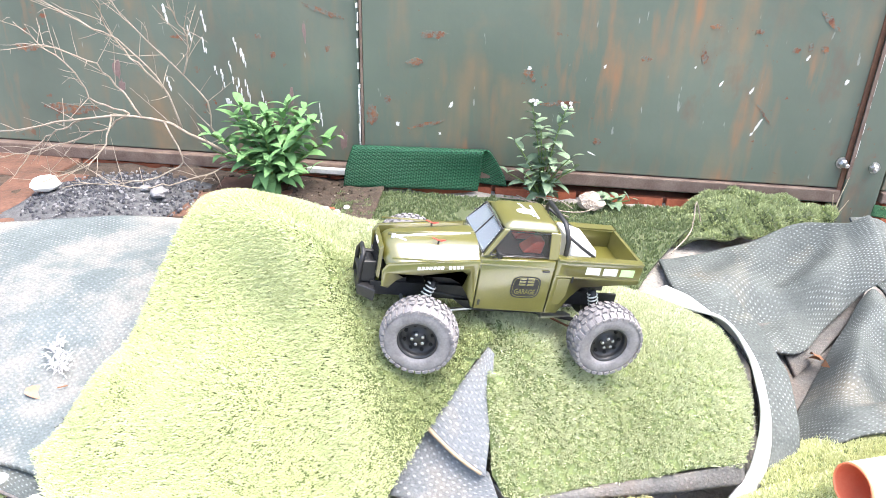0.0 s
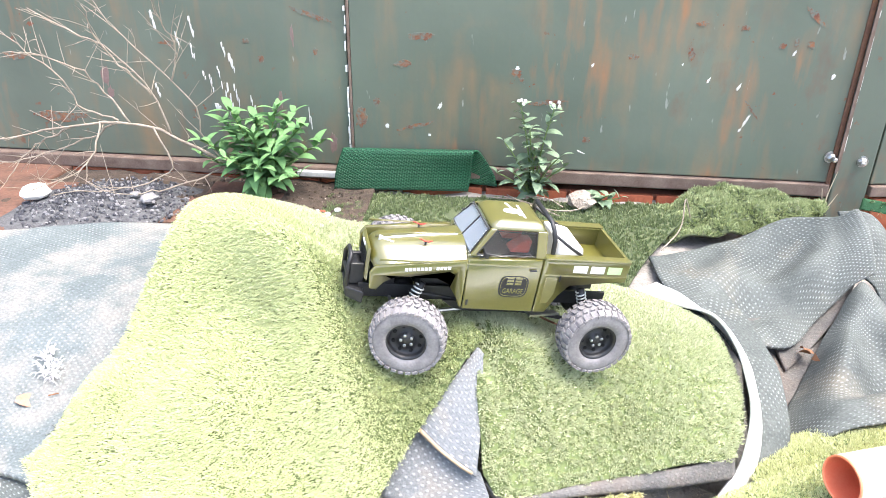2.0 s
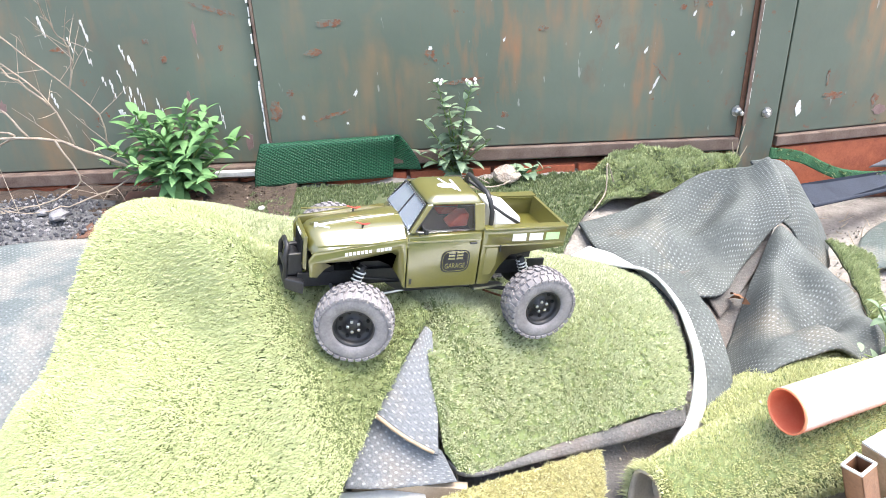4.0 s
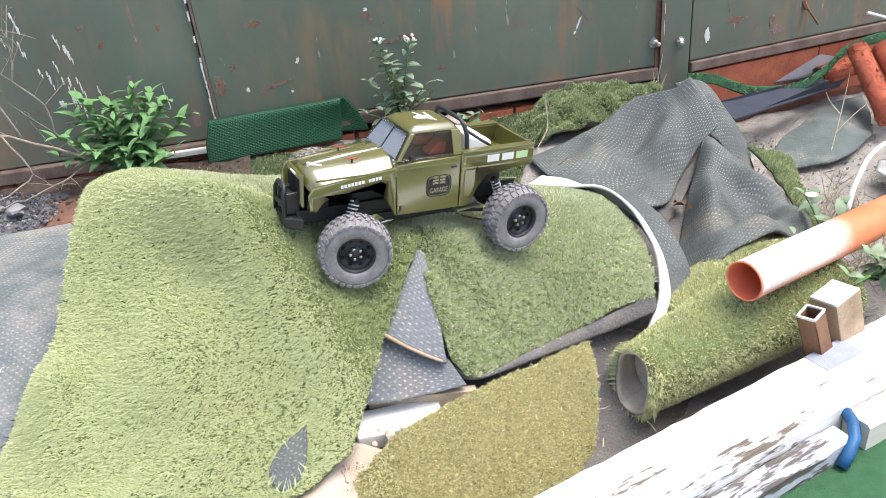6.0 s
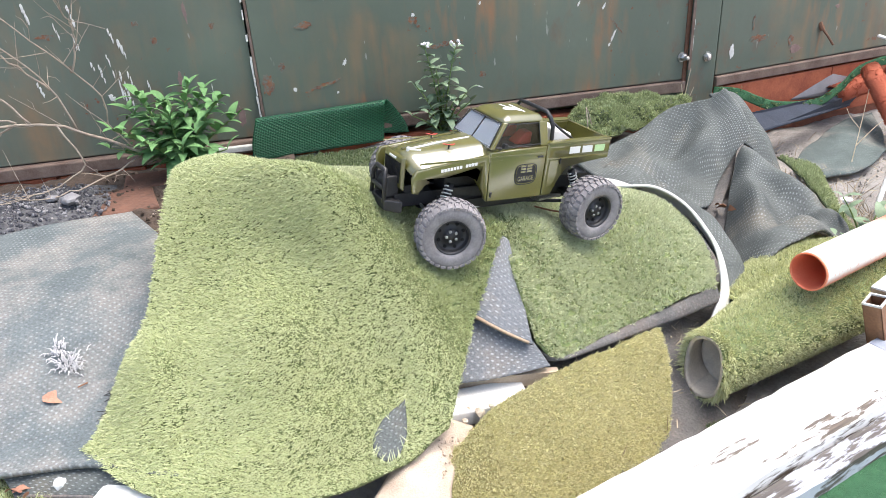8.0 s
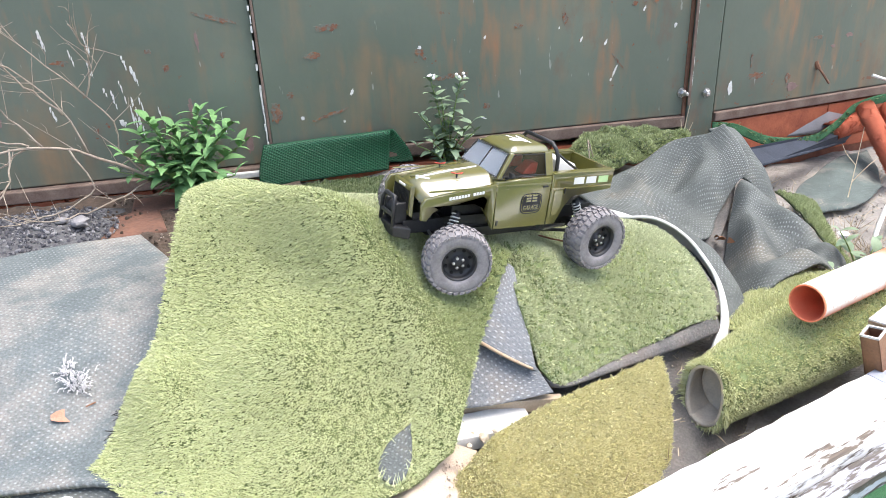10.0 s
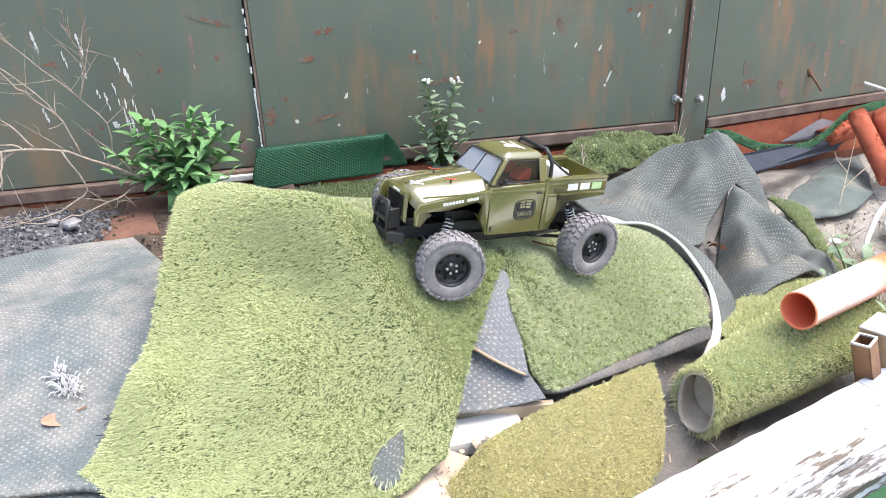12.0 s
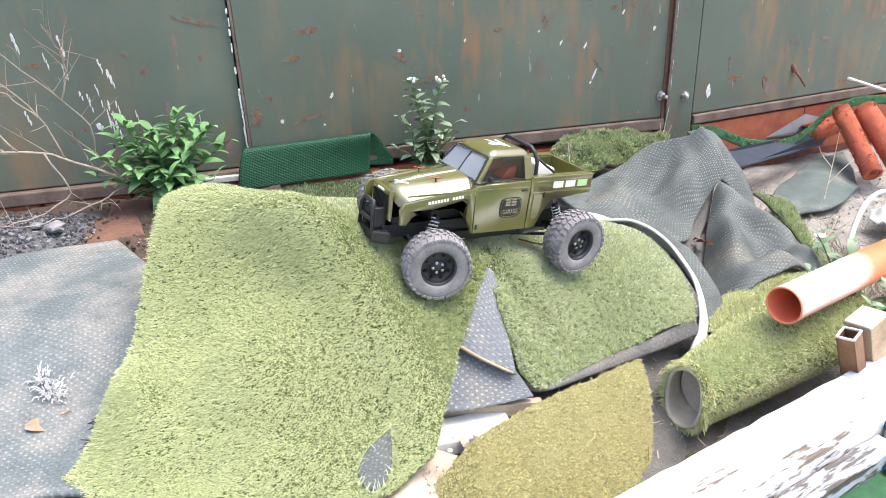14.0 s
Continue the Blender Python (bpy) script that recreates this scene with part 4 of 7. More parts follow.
def scratch(x0, z0, x1, z1, wide, y, seed):
    r = random.Random(seed)
    bm = bmesh.new()
    up, dn = [], []
    for k in range(14):
        f = k / 13
        w = wide * (0.3 + 1.2 * math.sin(math.pi * f)) * r.uniform(0.5, 1.2) / 2
        x, z = x0 + (x1 - x0) * f, z0 + (z1 - z0) * f + r.uniform(-1, 1) * wide * 0.25
        up.append(bm.verts.new((x, y - 0.0012, z + w)))
        dn.append(bm.verts.new((x, y - 0.0012, z - w)))
    for a, b, c, d in zip(up, up[1:], dn[1:], dn):
        bm.faces.new((a, b, c, d))
    return bm


LEFT_Y = WALL_Y + 0.012
# white paint splashes: x, z, width, height
for i, (x, z, w, h) in enumerate([(-0.62, 0.556, 0.010, 0.05), (-0.624, 0.488, 0.008, 0.04), (-0.541, 0.497, 0.007, 0.03), (-0.523, 0.464, 0.012, 0.05), (-0.583, 0.412, 0.010, 0.045),
                                  (-0.548, 0.372, 0.009, 0.085), (-0.535, 0.36, 0.012, 0.095), (-0.52, 0.38, 0.008, 0.06), (-0.475, 0.352, 0.008, 0.055), (-0.325, 0.325, 0.007, 0.05), (-0.718, 0.566, 0.010, 0.04), (-0.733, 0.385, 0.008, 0.03),
                                  (-0.60, 0.43, 0.006, 0.02), (-0.56, 0.44, 0.005, 0.02), (-0.66, 0.52, 0.006, 0.03), (-0.57, 0.345, 0.02, 0.02)]):
    for k in range(4):
        dz, dx = h * (k - 1.5) / 4 + rng.uniform(-0.004, 0.004), rng.uniform(-0.25, 0.25) * w
        part("paint_splash", splat(x + dx - dz * 0.2, z + dz, w * rng.uniform(0.3, 0.7), h * rng.uniform(0.2, 0.45), LEFT_Y, i * 5 + k, 0.008, None, 0.0008 + 0.0005 * k), SPLASH, wall_north)
for i, (x, z, w, h) in enumerate([(0.018, 0.375, 0.010, 0.020), (-0.119, 0.317, 0.011, 0.012), (-0.009, 0.297, 0.008, 0.008), (0.208, 0.477, 0.011, 0.011), (0.389, 0.491, 0.006, 0.012), (0.666, 0.464, 0.006, 0.018),
                                  (0.739, 0.451, 0.007, 0.020), (0.771, 0.369, 0.007, 0.035), (0.76, 0.345, 0.006, 0.012), (0.85, 0.535, 0.006, 0.016), (0.949, 0.483, 0.010, 0.016), (0.38, 0.27, 0.03, 0.004), (0.60, 0.50, 0.004, 0.008)]):
    part("paint_splash", splat(x, z, w, h, WALL_Y, 50 + i, 0.0, Matrix.Translation((x, 0, z)) @ Matrix.Rotation(radians(25), 4, "Y") @ Matrix.Translation((-x, 0, -z))), SPLASH, wall_north)
# pink and red scuffs
for i, (x, z, w, h) in enumerate([(-0.871, 0.419, 0.025, 0.05), (-0.358, 0.538, 0.010, 0.05), (-0.401, 0.369, 0.014, 0.05), (-0.268, 0.263, 0.025, 0.06), (-0.865, 0.375, 0.02, 0.03)]):
    part("scuff", splat(x, z, w, h, LEFT_Y, 80 + i, 0.01), SCUFF, wall_north)
# rust blisters: x, z, width, height
for i, (x, z, w, h) in enumerate([(-0.188, 0.34, 0.034, 0.065), (-0.146, 0.38, 0.022, 0.024), (-0.076, 0.479, 0.05, 0.018), (0.206, 0.466, 0.03, 0.02), (0.391, 0.304, 0.022, 0.016), (0.617, 0.526, 0.018, 0.03), (0.82, 0.552, 0.02, 0.012),
                                  (0.883, 0.557, 0.022, 0.018), (0.483, 0.516, 0.03, 0.012), (0.632, 0.597, 0.03, 0.01), (0.73, 0.59, 0.025, 0.01), (-0.027, 0.548, 0.08, 0.016), (0.85, 0.56, 0.012, 0.02), (0.22, 0.45, 0.015, 0.012)]):
    part("rust_blister", splat(x, z, w, h, WALL_Y, 110 + i, 0.006), RUST_FLECK, wall_north)
for i, (x, z, w, h) in enumerate([(-1.113, 0.462, 0.07, 0.02), (-0.443, 0.476, 0.02, 0.02), (-0.691, 0.508, 0.05, 0.012), (-0.30, 0.50, 0.014, 0.018), (-0.48, 0.52, 0.02, 0.012), (-1.02, 0.30, 0.16, 0.035)]):
    part("rust_blister", splat(x, z, w, h, LEFT_Y, 140 + i, 0.006), RUST_FLECK, wall_north)
for i, (x0, z0, x1, z1, w) in enumerate([(-0.095, 0.305, 0.005, 0.335, 0.010), (0.855, 0.64, 0.905, 0.597, 0.012), (0.758, 0.42, 0.80, 0.37, 0.007), (0.24, 0.388, 0.34, 0.402, 0.010)]):
    part("rust_scratch", scratch(x0, z0, x1, z1, w, WALL_Y, 170 + i), RUST_FLECK, wall_north)
part("rust_scratch", scratch(-0.36, 0.605, -0.255, 0.572, 0.012, LEFT_Y, 180), RUST_FLECK, wall_north)
for i, (x, z, w, h) in enumerate([(0.149, 0.311, 0.06, 0.022), (0.275, 0.289, 0.022, 0.04), (0.125, 0.36, 0.01, 0.045), (0.375, 0.403, 0.04, 0.012), (0.30, 0.26, 0.05, 0.03), (0.5, 0.40, 0.03, 0.012), (0.44, 0.37, 0.02, 0.01)]):
    part("rust_blister", splat(x, z, w, h, 0.0, 190 + i, 0.004, _turn), RUST_FLECK if i < 4 else SCUFF, wall_north)
part("paint_splash", splat(0.057, 0.284, 0.02, 0.045, 0.0, 201, 0.01, _turn), SPLASH, wall_north)
# the open seam: pale torn edge
bm = bmesh.new()
z = 0.235
while z < 0.62:
    h, w, dx = rng.uniform(0.004, 0.026), rng.uniform(0.0005, 0.0022), rng.uniform(-0.0016, 0.0012)
    box(-0.2200 - w + dx, WALL_Y - 0.001, z, -0.2180 + w * 0.6 + dx, WALL_Y + 0.011, z + h, 0.0004, bm=bm)
    z += h + (rng.uniform(-0.003, 0.003) if z < 0.40 else rng.uniform(0.004, 0.04))
part("flaking_edge", bm, SPLASH, wall_north, "white paint flaking along the seam")
part("seam_lip", box(-0.2150, WALL_Y - 0.0012, 0.22, -0.2085, WALL_Y + 0.03, 1.5, 0.001), RUSTY_SILL, wall_north)
part("post_edge", box(0.992, WALL_Y - 0.004, 0.2, 1.004, WALL_Y + 0.02, 1.5, 0.002), RUST, wall_north, "rust-brown edge strip")
part("post_edge", box(1.001, WALL_Y - 0.0165, 0.25, 1.0095, WALL_Y - 0.0125, 1.5, 0.001), RUSTY_SILL, wall_north)
bm = bmesh.new()
for k in range(9):
    z = 0.30 + k * 0.05 + rng.uniform(-0.02, 0.03)
    box(1.0095, WALL_Y - 0.0145, z, 1.0105 + rng.uniform(0, 0.0012), WALL_Y - 0.0115, z + rng.uniform(0.006, 0.05), 0.0005, bm=bm)
part("worn_edge", bm, SPLASH, wall_north)


def make_bolt(m, label):
    b = thing("bolt", label, "bolt", "bolts on the wall")
    part("head", turned([(0.011, 0.004), (0.0115, -0.004), (0.008, -0.008), (0.004, -0.010)], 6), STEEL_WORN, b)
    part("shank", turned([(0.006, -0.008), (0.0058, -0.022), (0.004, -0.024)], 12), STEEL_WORN, b)
    part("washer", turned([(0.0145, 0.006), (0.0145, 0.003)], 20), STEEL_WORN, b)
    b.matrix_basis = m
    return b


make_bolt(pose(1.058, WALL_Y - 0.016, 0.283, 0, 20, -15), "bright worn steel bolt on the green post")
make_bolt(pose(0.988, WALL_Y - 0.006, 0.287, 0, 0, 8), "dull steel bolt in the green wall")
nail = thing("spike", "rusty steel spike sticking out of the wall", "nail")
part("shaft", rod([_turn @ Vector((0.385, 0.004, 0.32)), _turn @ Vector((0.398, -0.02, 0.29)), _turn @ Vector((0.412, -0.035, 0.262))], 0.0035, 8), RUST, nail)
part("rust_collar", rod([_turn @ Vector((0.383, 0.004, 0.327)), _turn @ Vector((0.39, -0.006, 0.305))], 0.008, 8), RUST, nail)

# brick course under the wall
footing = new("footing")
tagged(footing, "orange-red brick footing under the steel wall", "brick footing", kind="structure")
part("mortar", box(-2.4, WALL_Y + 0.012, -0.05, 1.05, WALL_Y + 0.05, 0.16), MORTAR, footing)
part("mortar", box(0.0, 0.012, -0.05, 2.6, 0.05, 0.186, m=_turn), MORTAR, footing)
for x in np.arange(-2.3, 0.95, 0.222):
    part("brick", box(x, WALL_Y - 0.006 + rng.uniform(-0.003, 0.003), 0.098, x + 0.212, WALL_Y + 0.014, 0.161, 0.003), BRICK, footing)
for x in np.arange(0.02, 2.4, 0.44):
    part("brick", box(x, -0.006 + rng.uniform(-0.002, 0.002), 0.03, x + 0.437, 0.014, 0.183, 0.003, m=_turn), BRICK, footing)

# red tiles or broken bricks on the soil at the left
def slab(cx, cy, cz, w, d, h, rz, tilt=0.0):
    return box(-w / 2, -d / 2, -h / 2, w / 2, d / 2, h / 2, 0.006, m=pose(cx, cy, cz, tilt, tilt * 0.5, rz))


for cx, cy, w, d, rz in ((-0.60, 1.62, 0.24, 0.15, 14), (-0.47, 1.76, 0.2, 0.1, 4), (-1.0, 1.62, 0.19, 0.24, 8), (-1.14, 1.80, 0.25, 0.16, -4), (-0.95, 1.44, 0.2, 0.12, 20), (-1.25, 1.5, 0.22, 0.2, 10)):
    b = part("paving_brick", slab(cx, cy, 0.134, w, d, 0.06, rz, 1.5), BRICK_DUSTY)
    tagged(b, "dusty red brick lying flat in the soil", "brick", "bricks along the wall")

# ---- rubble, plants and branches at the left ----
def pebble(r, seed, flat=0.7):
    rr = random.Random(seed)
    bm = bmesh.new()
    bmesh.ops.create_icosphere(bm, subdivisions=2 if r > 0.012 else 1, radius=r)
    low = 0.82 if r > 0.012 else 0.7
    for v in bm.verts:
        v.co = Vector((v.co.x * rr.uniform(low, 1.2), v.co.y * rr.uniform(low, 1.2), v.co.z * flat * rr.uniform(low, 1.2)))
    return bm


def scatter(name, count, place, size, mat, parent, seed, flat=0.7):
    """Many small stones in one mesh."""
    r = random.Random(seed)
    bm = bmesh.new()
    for k in range(count):
        x, y, z = place(r)
        s = size * r.uniform(0.4, 1.0) ** 1.5
        q = bmesh.ops.create_icosphere(bm, subdivisions=1, radius=s)["verts"]
        turn = Euler((r.random() * 6, r.random() * 6, r.random() * 6)).to_matrix()
        k3 = Vector((r.uniform(0.6, 1.2), r.uniform(0.6, 1.2), r.uniform(0.5, 1.0)))
        for v in q:
            v.co = turn @ Vector((v.co.x * k3.x * r.uniform(0.85, 1.15), v.co.y * k3.y, v.co.z * k3.z)) + Vector((x, y, z))
    ob = part(name, bm, mat, parent)
    ob["kind"] = "stuff"
    return ob


gravel = thing("gravel_heap", "low heap of grey gravel and ash", "gravel", kind="stuff", m=pose(-0.79, 1.58, 0.15))
_gp = with_z(patch([(-1.0, 1.40), (-0.8, 1.38), (-0.62, 1.46)], [(-0.62, 1.46), (-0.60, 1.6), (-0.56, 1.76)], [(-0.95, 1.70), (-0.8, 1.78), (-0.56, 1.76)], [(-1.0, 1.40), (-0.98, 1.55), (-0.95, 1.70)], 40, 30),
             lambda x, y: 0.152 + hump(x, y, -0.79, 1.58, 0.3, 0.14, 0.12, 0.04) + 0.004 * ripple(x, y, 0.04, 9.0))
cloth("ash", _gp, 0.02, ASH, gravel)


def _on_heap(r):
    a, d = r.random() * 6.28, r.random() ** 0.6
    x, y = -0.78 + 0.20 * d * math.cos(a), 1.61 + 0.21 * d * math.sin(a)
    return x, y, 0.152 + float(hump(x, y, -0.79, 1.58, 0.3, 0.14, 0.12, 0.04)) + 0.002


scatter("pale_gravel", 420, _on_heap, 0.0058, GRAVEL_PALE, gravel, 1)
scatter("dark_gravel", 1100, _on_heap, 0.0058, GRAVEL_DARK, gravel, 2)
for x, y, z, r, s in ((-0.945, 1.60, 0.196, 0.034, 3), (-0.655, 1.60, 0.195, 0.022, 5), (-0.70, 1.62, 0.195, 0.014, 8)):
    st = part("stone", pebble(r, s, 0.55), STONE_WHITE if r > 0.03 else GRAVEL_PALE)
    st.matrix_basis = pose(x, y, z)
    tagged(st, "white broken stone lump on the gravel" if r > 0.03 else "small pale grey stone on the gravel", "stone", "stones on the gravel")

# dark soil and litter along the wall
litter = thing("soil_patch", "dark soil with litter at the wall foot", "soil", kind="stuff", m=pose(-0.45, 1.5, 0.14))
LITTER = with_z(patch([(-0.72, 1.34), (-0.45, 1.30), (-0.15, 1.40)], [(-0.15, 1.40), (-0.14, 1.6), (-0.15, 1.855)], [(-1.3, 1.855), (-0.7, 1.857), (-0.15, 1.855)], [(-0.72, 1.34), (-1.0, 1.5), (-1.3, 1.855)], 60, 40),
                lambda x, y: land(x, y) + 0.008 + 0.004 * ripple(x, y, 0.03, 3.0) + 0.010 * step(y, 1.45, 1.6))
cloth("layer", LITTER, 0.012, HUMUS, litter)


def _on_litter(r):
    x, y = r.uniform(-0.62, -0.17), r.uniform(1.45, 1.84)
    return x, y, float(land(np.array(x), np.array(y))) + 0.02


scatter("crumb", 260, _on_litter, 0.006, HUMUS, litter, 6)
scatter("pale_crumb", 60, _on_litter, 0.004, STONE_PALE, litter, 7)

# leaves share three meshes
def leaf_mesh(name, length, width, droop, mat):
    n = 7
    verts, faces = [], []
    for k in range(n):
        f = k / (n - 1)
        w = width / 2 * (math.sin(math.pi * min(1.0, f * 0.92 + 0.08)) ** 0.8) * (1 - 0.25 * f)
        if k == n - 1:
            w = 0.0004
        x, z = length * f * math.cos(droop * f), -length * f * math.sin(droop * f) * 0.9
        verts += [(x, -w, z + w * 0.16), (x, 0, z), (x, w, z + w * 0.16)]
    for k in range(n - 1):
        a = 3 * k
        faces += [(a, a + 3, a + 4, a + 1), (a + 1, a + 4, a + 5, a + 2)]
    low = [(x, y, z - 0.0006) for x, y, z in verts]
    m = len(verts)
    faces += [tuple(m + i for i in f[::-1]) for f in faces]
    me = bpy.data.meshes.new(name)
    me.from_pydata(verts + low, [], faces)
    me.polygons.foreach_set("use_smooth", [True] * len(me.polygons))
    me.materials.append(mat)
    return me


LEAVES = [leaf_mesh("leaf", 0.098, 0.040, 0.55, LEAF), leaf_mesh("leaf", 0.084, 0.034, 0.8, LEAF), leaf_mesh("leaf", 0.066, 0.025, 0.35, LEAF)]
SMALL = [leaf_mesh("leaf", 0.064, 0.036, 0.5, LEAF_GREY), leaf_mesh("leaf", 0.056, 0.031, 0.7, LEAF_GREY), leaf_mesh("leaf", 0.046, 0.022, 0.3, LEAF_GREY)]


def aim(p, heading, rise, roll, size):
    return Matrix.Translation(p) @ Matrix.Rotation(heading, 4, "Z") @ Matrix.Rotation(-rise, 4, "Y") @ Matrix.Rotation(roll, 4, "X") @ Matrix.Scale(size, 4)


def make_plant(base, stems, leaves, gap, seed, label, flowers=False, mat=None, rise=0.7):
    r = random.Random(seed)
    plant = thing("leafy_weed", label, "plant", m=pose(*base))
    for dx, dy, h in stems:
        b, t = Vector(base), Vector(base) + Vector((dx, dy, h))
        mid = b.lerp(t, 0.5) + Vector((-dx * 0.2, -dy * 0.2, h * 0.08))
        pts = [((1 - f) ** 2) * b + 2 * f * (1 - f) * mid + f * f * t for f in (k / 8 for k in range(9))]
        stem = part("stem", rod(pts, 0.0028, 6, taper=0.5), mat or STALK, plant, soft=True)
        n = max(3, int(h / gap))
        head = r.random() * 6.28
        for k in range(n):
            f = 0.18 + 0.82 * k / (n - 1)
            i = min(int(f * 8), 7)
            p = pts[i].lerp(pts[i + 1], f * 8 - i)
            head += math.pi / 2 + r.uniform(-0.3, 0.3)
            for side in (0, math.pi):
                me = r.choice(leaves)
                ob = new("leaf", me)
                s = (1.05 - 0.45 * f) * r.uniform(0.75, 1.1)
                ob.matrix_basis = aim(p, head + side + r.uniform(-0.35, 0.35), 0.2 + rise * f + r.uniform(-0.35, 0.3), r.uniform(-0.35, 0.35), s)
                hang(ob, stem)
        if flowers and h > 0.2:
            for k in range(4):
                bud = part("flower", pebble(0.0048, seed + k, 1.0), PETAL, stem, "tiny pale pink flower")
                bud.data.transform(Matrix.Translation(t + Vector((r.uniform(-0.014, 0.014), r.uniform(-0.01, 0.01), 0.008 + r.uniform(0, 0.010)))))
    return plant


make_plant((-0.42, 1.755, 0.165), [(-0.13, -0.06, 0.15), (-0.07, 0.0, 0.21), (0.0, -0.05, 0.17), (0.05, 0.0, 0.225), (0.12, -0.04, 0.19), (0.15, 0.02, 0.13), (-0.16, 0.0, 0.09), (0.02, -0.09, 0.10), (-0.06, -0.09, 0.12), (0.12, -0.09, 0.08), (0.08, 0.03, 0.20), (-0.02, 0.04, 0.18), (-0.10, 0.03, 0.17)],
           LEAVES, 0.0130, 21, "lush green weed with long leaves growing at the wall foot")
make_plant((0.262, 1.815, 0.155), [(-0.04, -0.012, 0.245), (0.04, -0.012, 0.24), (0.0, -0.03, 0.15), (0.06, -0.04, 0.13), (-0.075, -0.03, 0.16), (-0.05, -0.05, 0.09), (0.02, -0.05, 0.11), (0.075, -0.02, 0.10), (-0.015, -0.02, 0.19), (-0.09, -0.03, 0.08)], SMALL, 0.024, 33, "upright green weed with small white flower heads", True)
make_plant((0.43, 1.80, 0.16), [(0.02, -0.02, 0.03), (-0.02, -0.02, 0.025), (0.05, -0.01, 0.02)], SMALL, 0.012, 35, "small low weed sprouting beside a stone")

# dry branches
branch = thing("dead_branch", "bare dry pale branches sprawling over the gravel", "dead branch", m=pose(-0.45, 1.74, 0.17))
_br = random.Random(5)
MAINS = [[(-0.43, 1.75, 0.17), (-0.5, 1.74, 0.235), (-0.63, 1.71, 0.32), (-0.74, 1.68, 0.36), (-0.87, 1.65, 0.345), (-1.05, 1.62, 0.315)],
         [(-0.47, 1.745, 0.205), (-0.56, 1.74, 0.30), (-0.56, 1.72, 0.38), (-0.60, 1.69, 0.46), (-0.69, 1.65, 0.58), (-0.72, 1.62, 0.66)],
         [(-0.63, 1.71, 0.32), (-0.66, 1.71, 0.42), (-0.72, 1.68, 0.52), (-0.80, 1.65, 0.575), (-0.87, 1.62, 0.63)],
         [(-0.74, 1.68, 0.36), (-0.84, 1.70, 0.385), (-0.86, 1.68, 0.45), (-0.91, 1.65, 0.52), (-0.95, 1.62, 0.58)],
         [(-0.72, 1.685, 0.357), (-0.77, 1.70, 0.42), (-0.81, 1.66, 0.49), (-0.88, 1.62, 0.525), (-0.95, 1.62, 0.53)],
         [(-0.67, 1.70, 0.335), (-0.63, 1.70, 0.24), (-0.72, 1.66, 0.20), (-0.90, 1.60, 0.19)],
         [(-0.74, 1.68, 0.36), (-0.83, 1.69, 0.31), (-0.96, 1.66, 0.27), (-1.08, 1.62, 0.24)],
         [(-0.60, 1.69, 0.46), (-0.57, 1.68, 0.54), (-0.58, 1.62, 0.63)],
         [(-0.85, 1.655, 0.347), (-0.98, 1.68, 0.28), (-1.03, 1.62, 0.21)],
         [(-0.66, 1.71, 0.42), (-0.75, 1.68, 0.54), (-0.74, 1.62, 0.64)],
         [(-0.78, 1.67, 0.357), (-0.80, 1.60, 0.27), (-0.92, 1.54, 0.22)],
         [(-0.5, 1.74, 0.235), (-0.60, 1.66, 0.21), (-0.68, 1.62, 0.20), (-0.78, 1.58, 0.215)]]
for n, line in enumerate(MAINS):
    pts = [Vector(p) for p in curve(line, 16)]
    pts = [p + Vector((_br.uniform(-1, 1), _br.uniform(-1, 1), _br.uniform(-1, 1))) * 0.004 for p in pts]
    limb = part("limb", rod(pts, (0.0046, 0.0026)[n > 0], 6, taper=0.4), DEADWOOD, branch, soft=True)
    for k in range(3, 15):
        p = pts[k]
        d = (pts[k] - pts[k - 1]).normalized()
        w = (d + Vector((_br.uniform(-1, 1), _br.uniform(-0.7, 0.7), _br.uniform(-0.8, 0.9)))).normalized()
        ln = _br.uniform(0.03, 0.11)
        sag = Vector((_br.uniform(-0.02, 0.02), 0, _br.uniform(-0.03, 0.03)))
        q = [p, p + w * ln * 0.5 + sag * 0.6, p + w * ln + sag]
        if q[2].y > 1.86 or q[2].z < 0.19:
            continue
        part("twig", rod([Vector(v) for v in curve(q, 6)], 0.0010, 5, taper=0.4), DEADWOOD, limb)
        if _br.random() < 0.5:
            e = q[1] + Vector((_br.uniform(-1, 1), _br.uniform(-0.5, 0.3), _br.uniform(-0.6, 1))) * 0.03
            part("twig", rod([q[1], q[1].lerp(e, 0.5) + Vector((0.003, 0, 0.004)), e], 0.0008, 5, taper=0.4), DEADWOOD, limb)

# the arched green mat by the wall
arch = thing("ribbed_mat", "dark green honeycomb plastic mat bent into an arch", "mat", m=pose(0.0, 1.78, 0.15))
_front = curve([(-0.255, 1.815, 0.155), (-0.08, 1.824, 0.158), (0.098, 1.838, 0.158)], 41)
_back = curve([(-0.20, 1.864, 0.19), (0.0, 1.864, 0.18), (0.172, 1.862, 0.168)], 41)
_rows = []
for a, b, f in zip(_front, _back, np.linspace(0, 1, 41)):
    top = np.array([-0.230, 1.842, 0.262]) + f * np.array([0.342, 0.002, 0.008])
    line = curve([a, a + np.array([0.006, 0.004, 0.050]), top - np.array([0.004, 0.012, 0.008]), top, top + np.array([0.014, 0.012, -0.010]), b + np.array([-0.01, 0.0, 0.035]), b], 36)
    _rows.append(line)
ARCH = np.array(_rows).transpose(1, 0, 2)
cloth("sheet", ARCH, 0.005, HONEYCOMB, arch)
_r = random.Random(3)
lip = thing("white_batten", "white painted batten end under the steel wall", "batten")
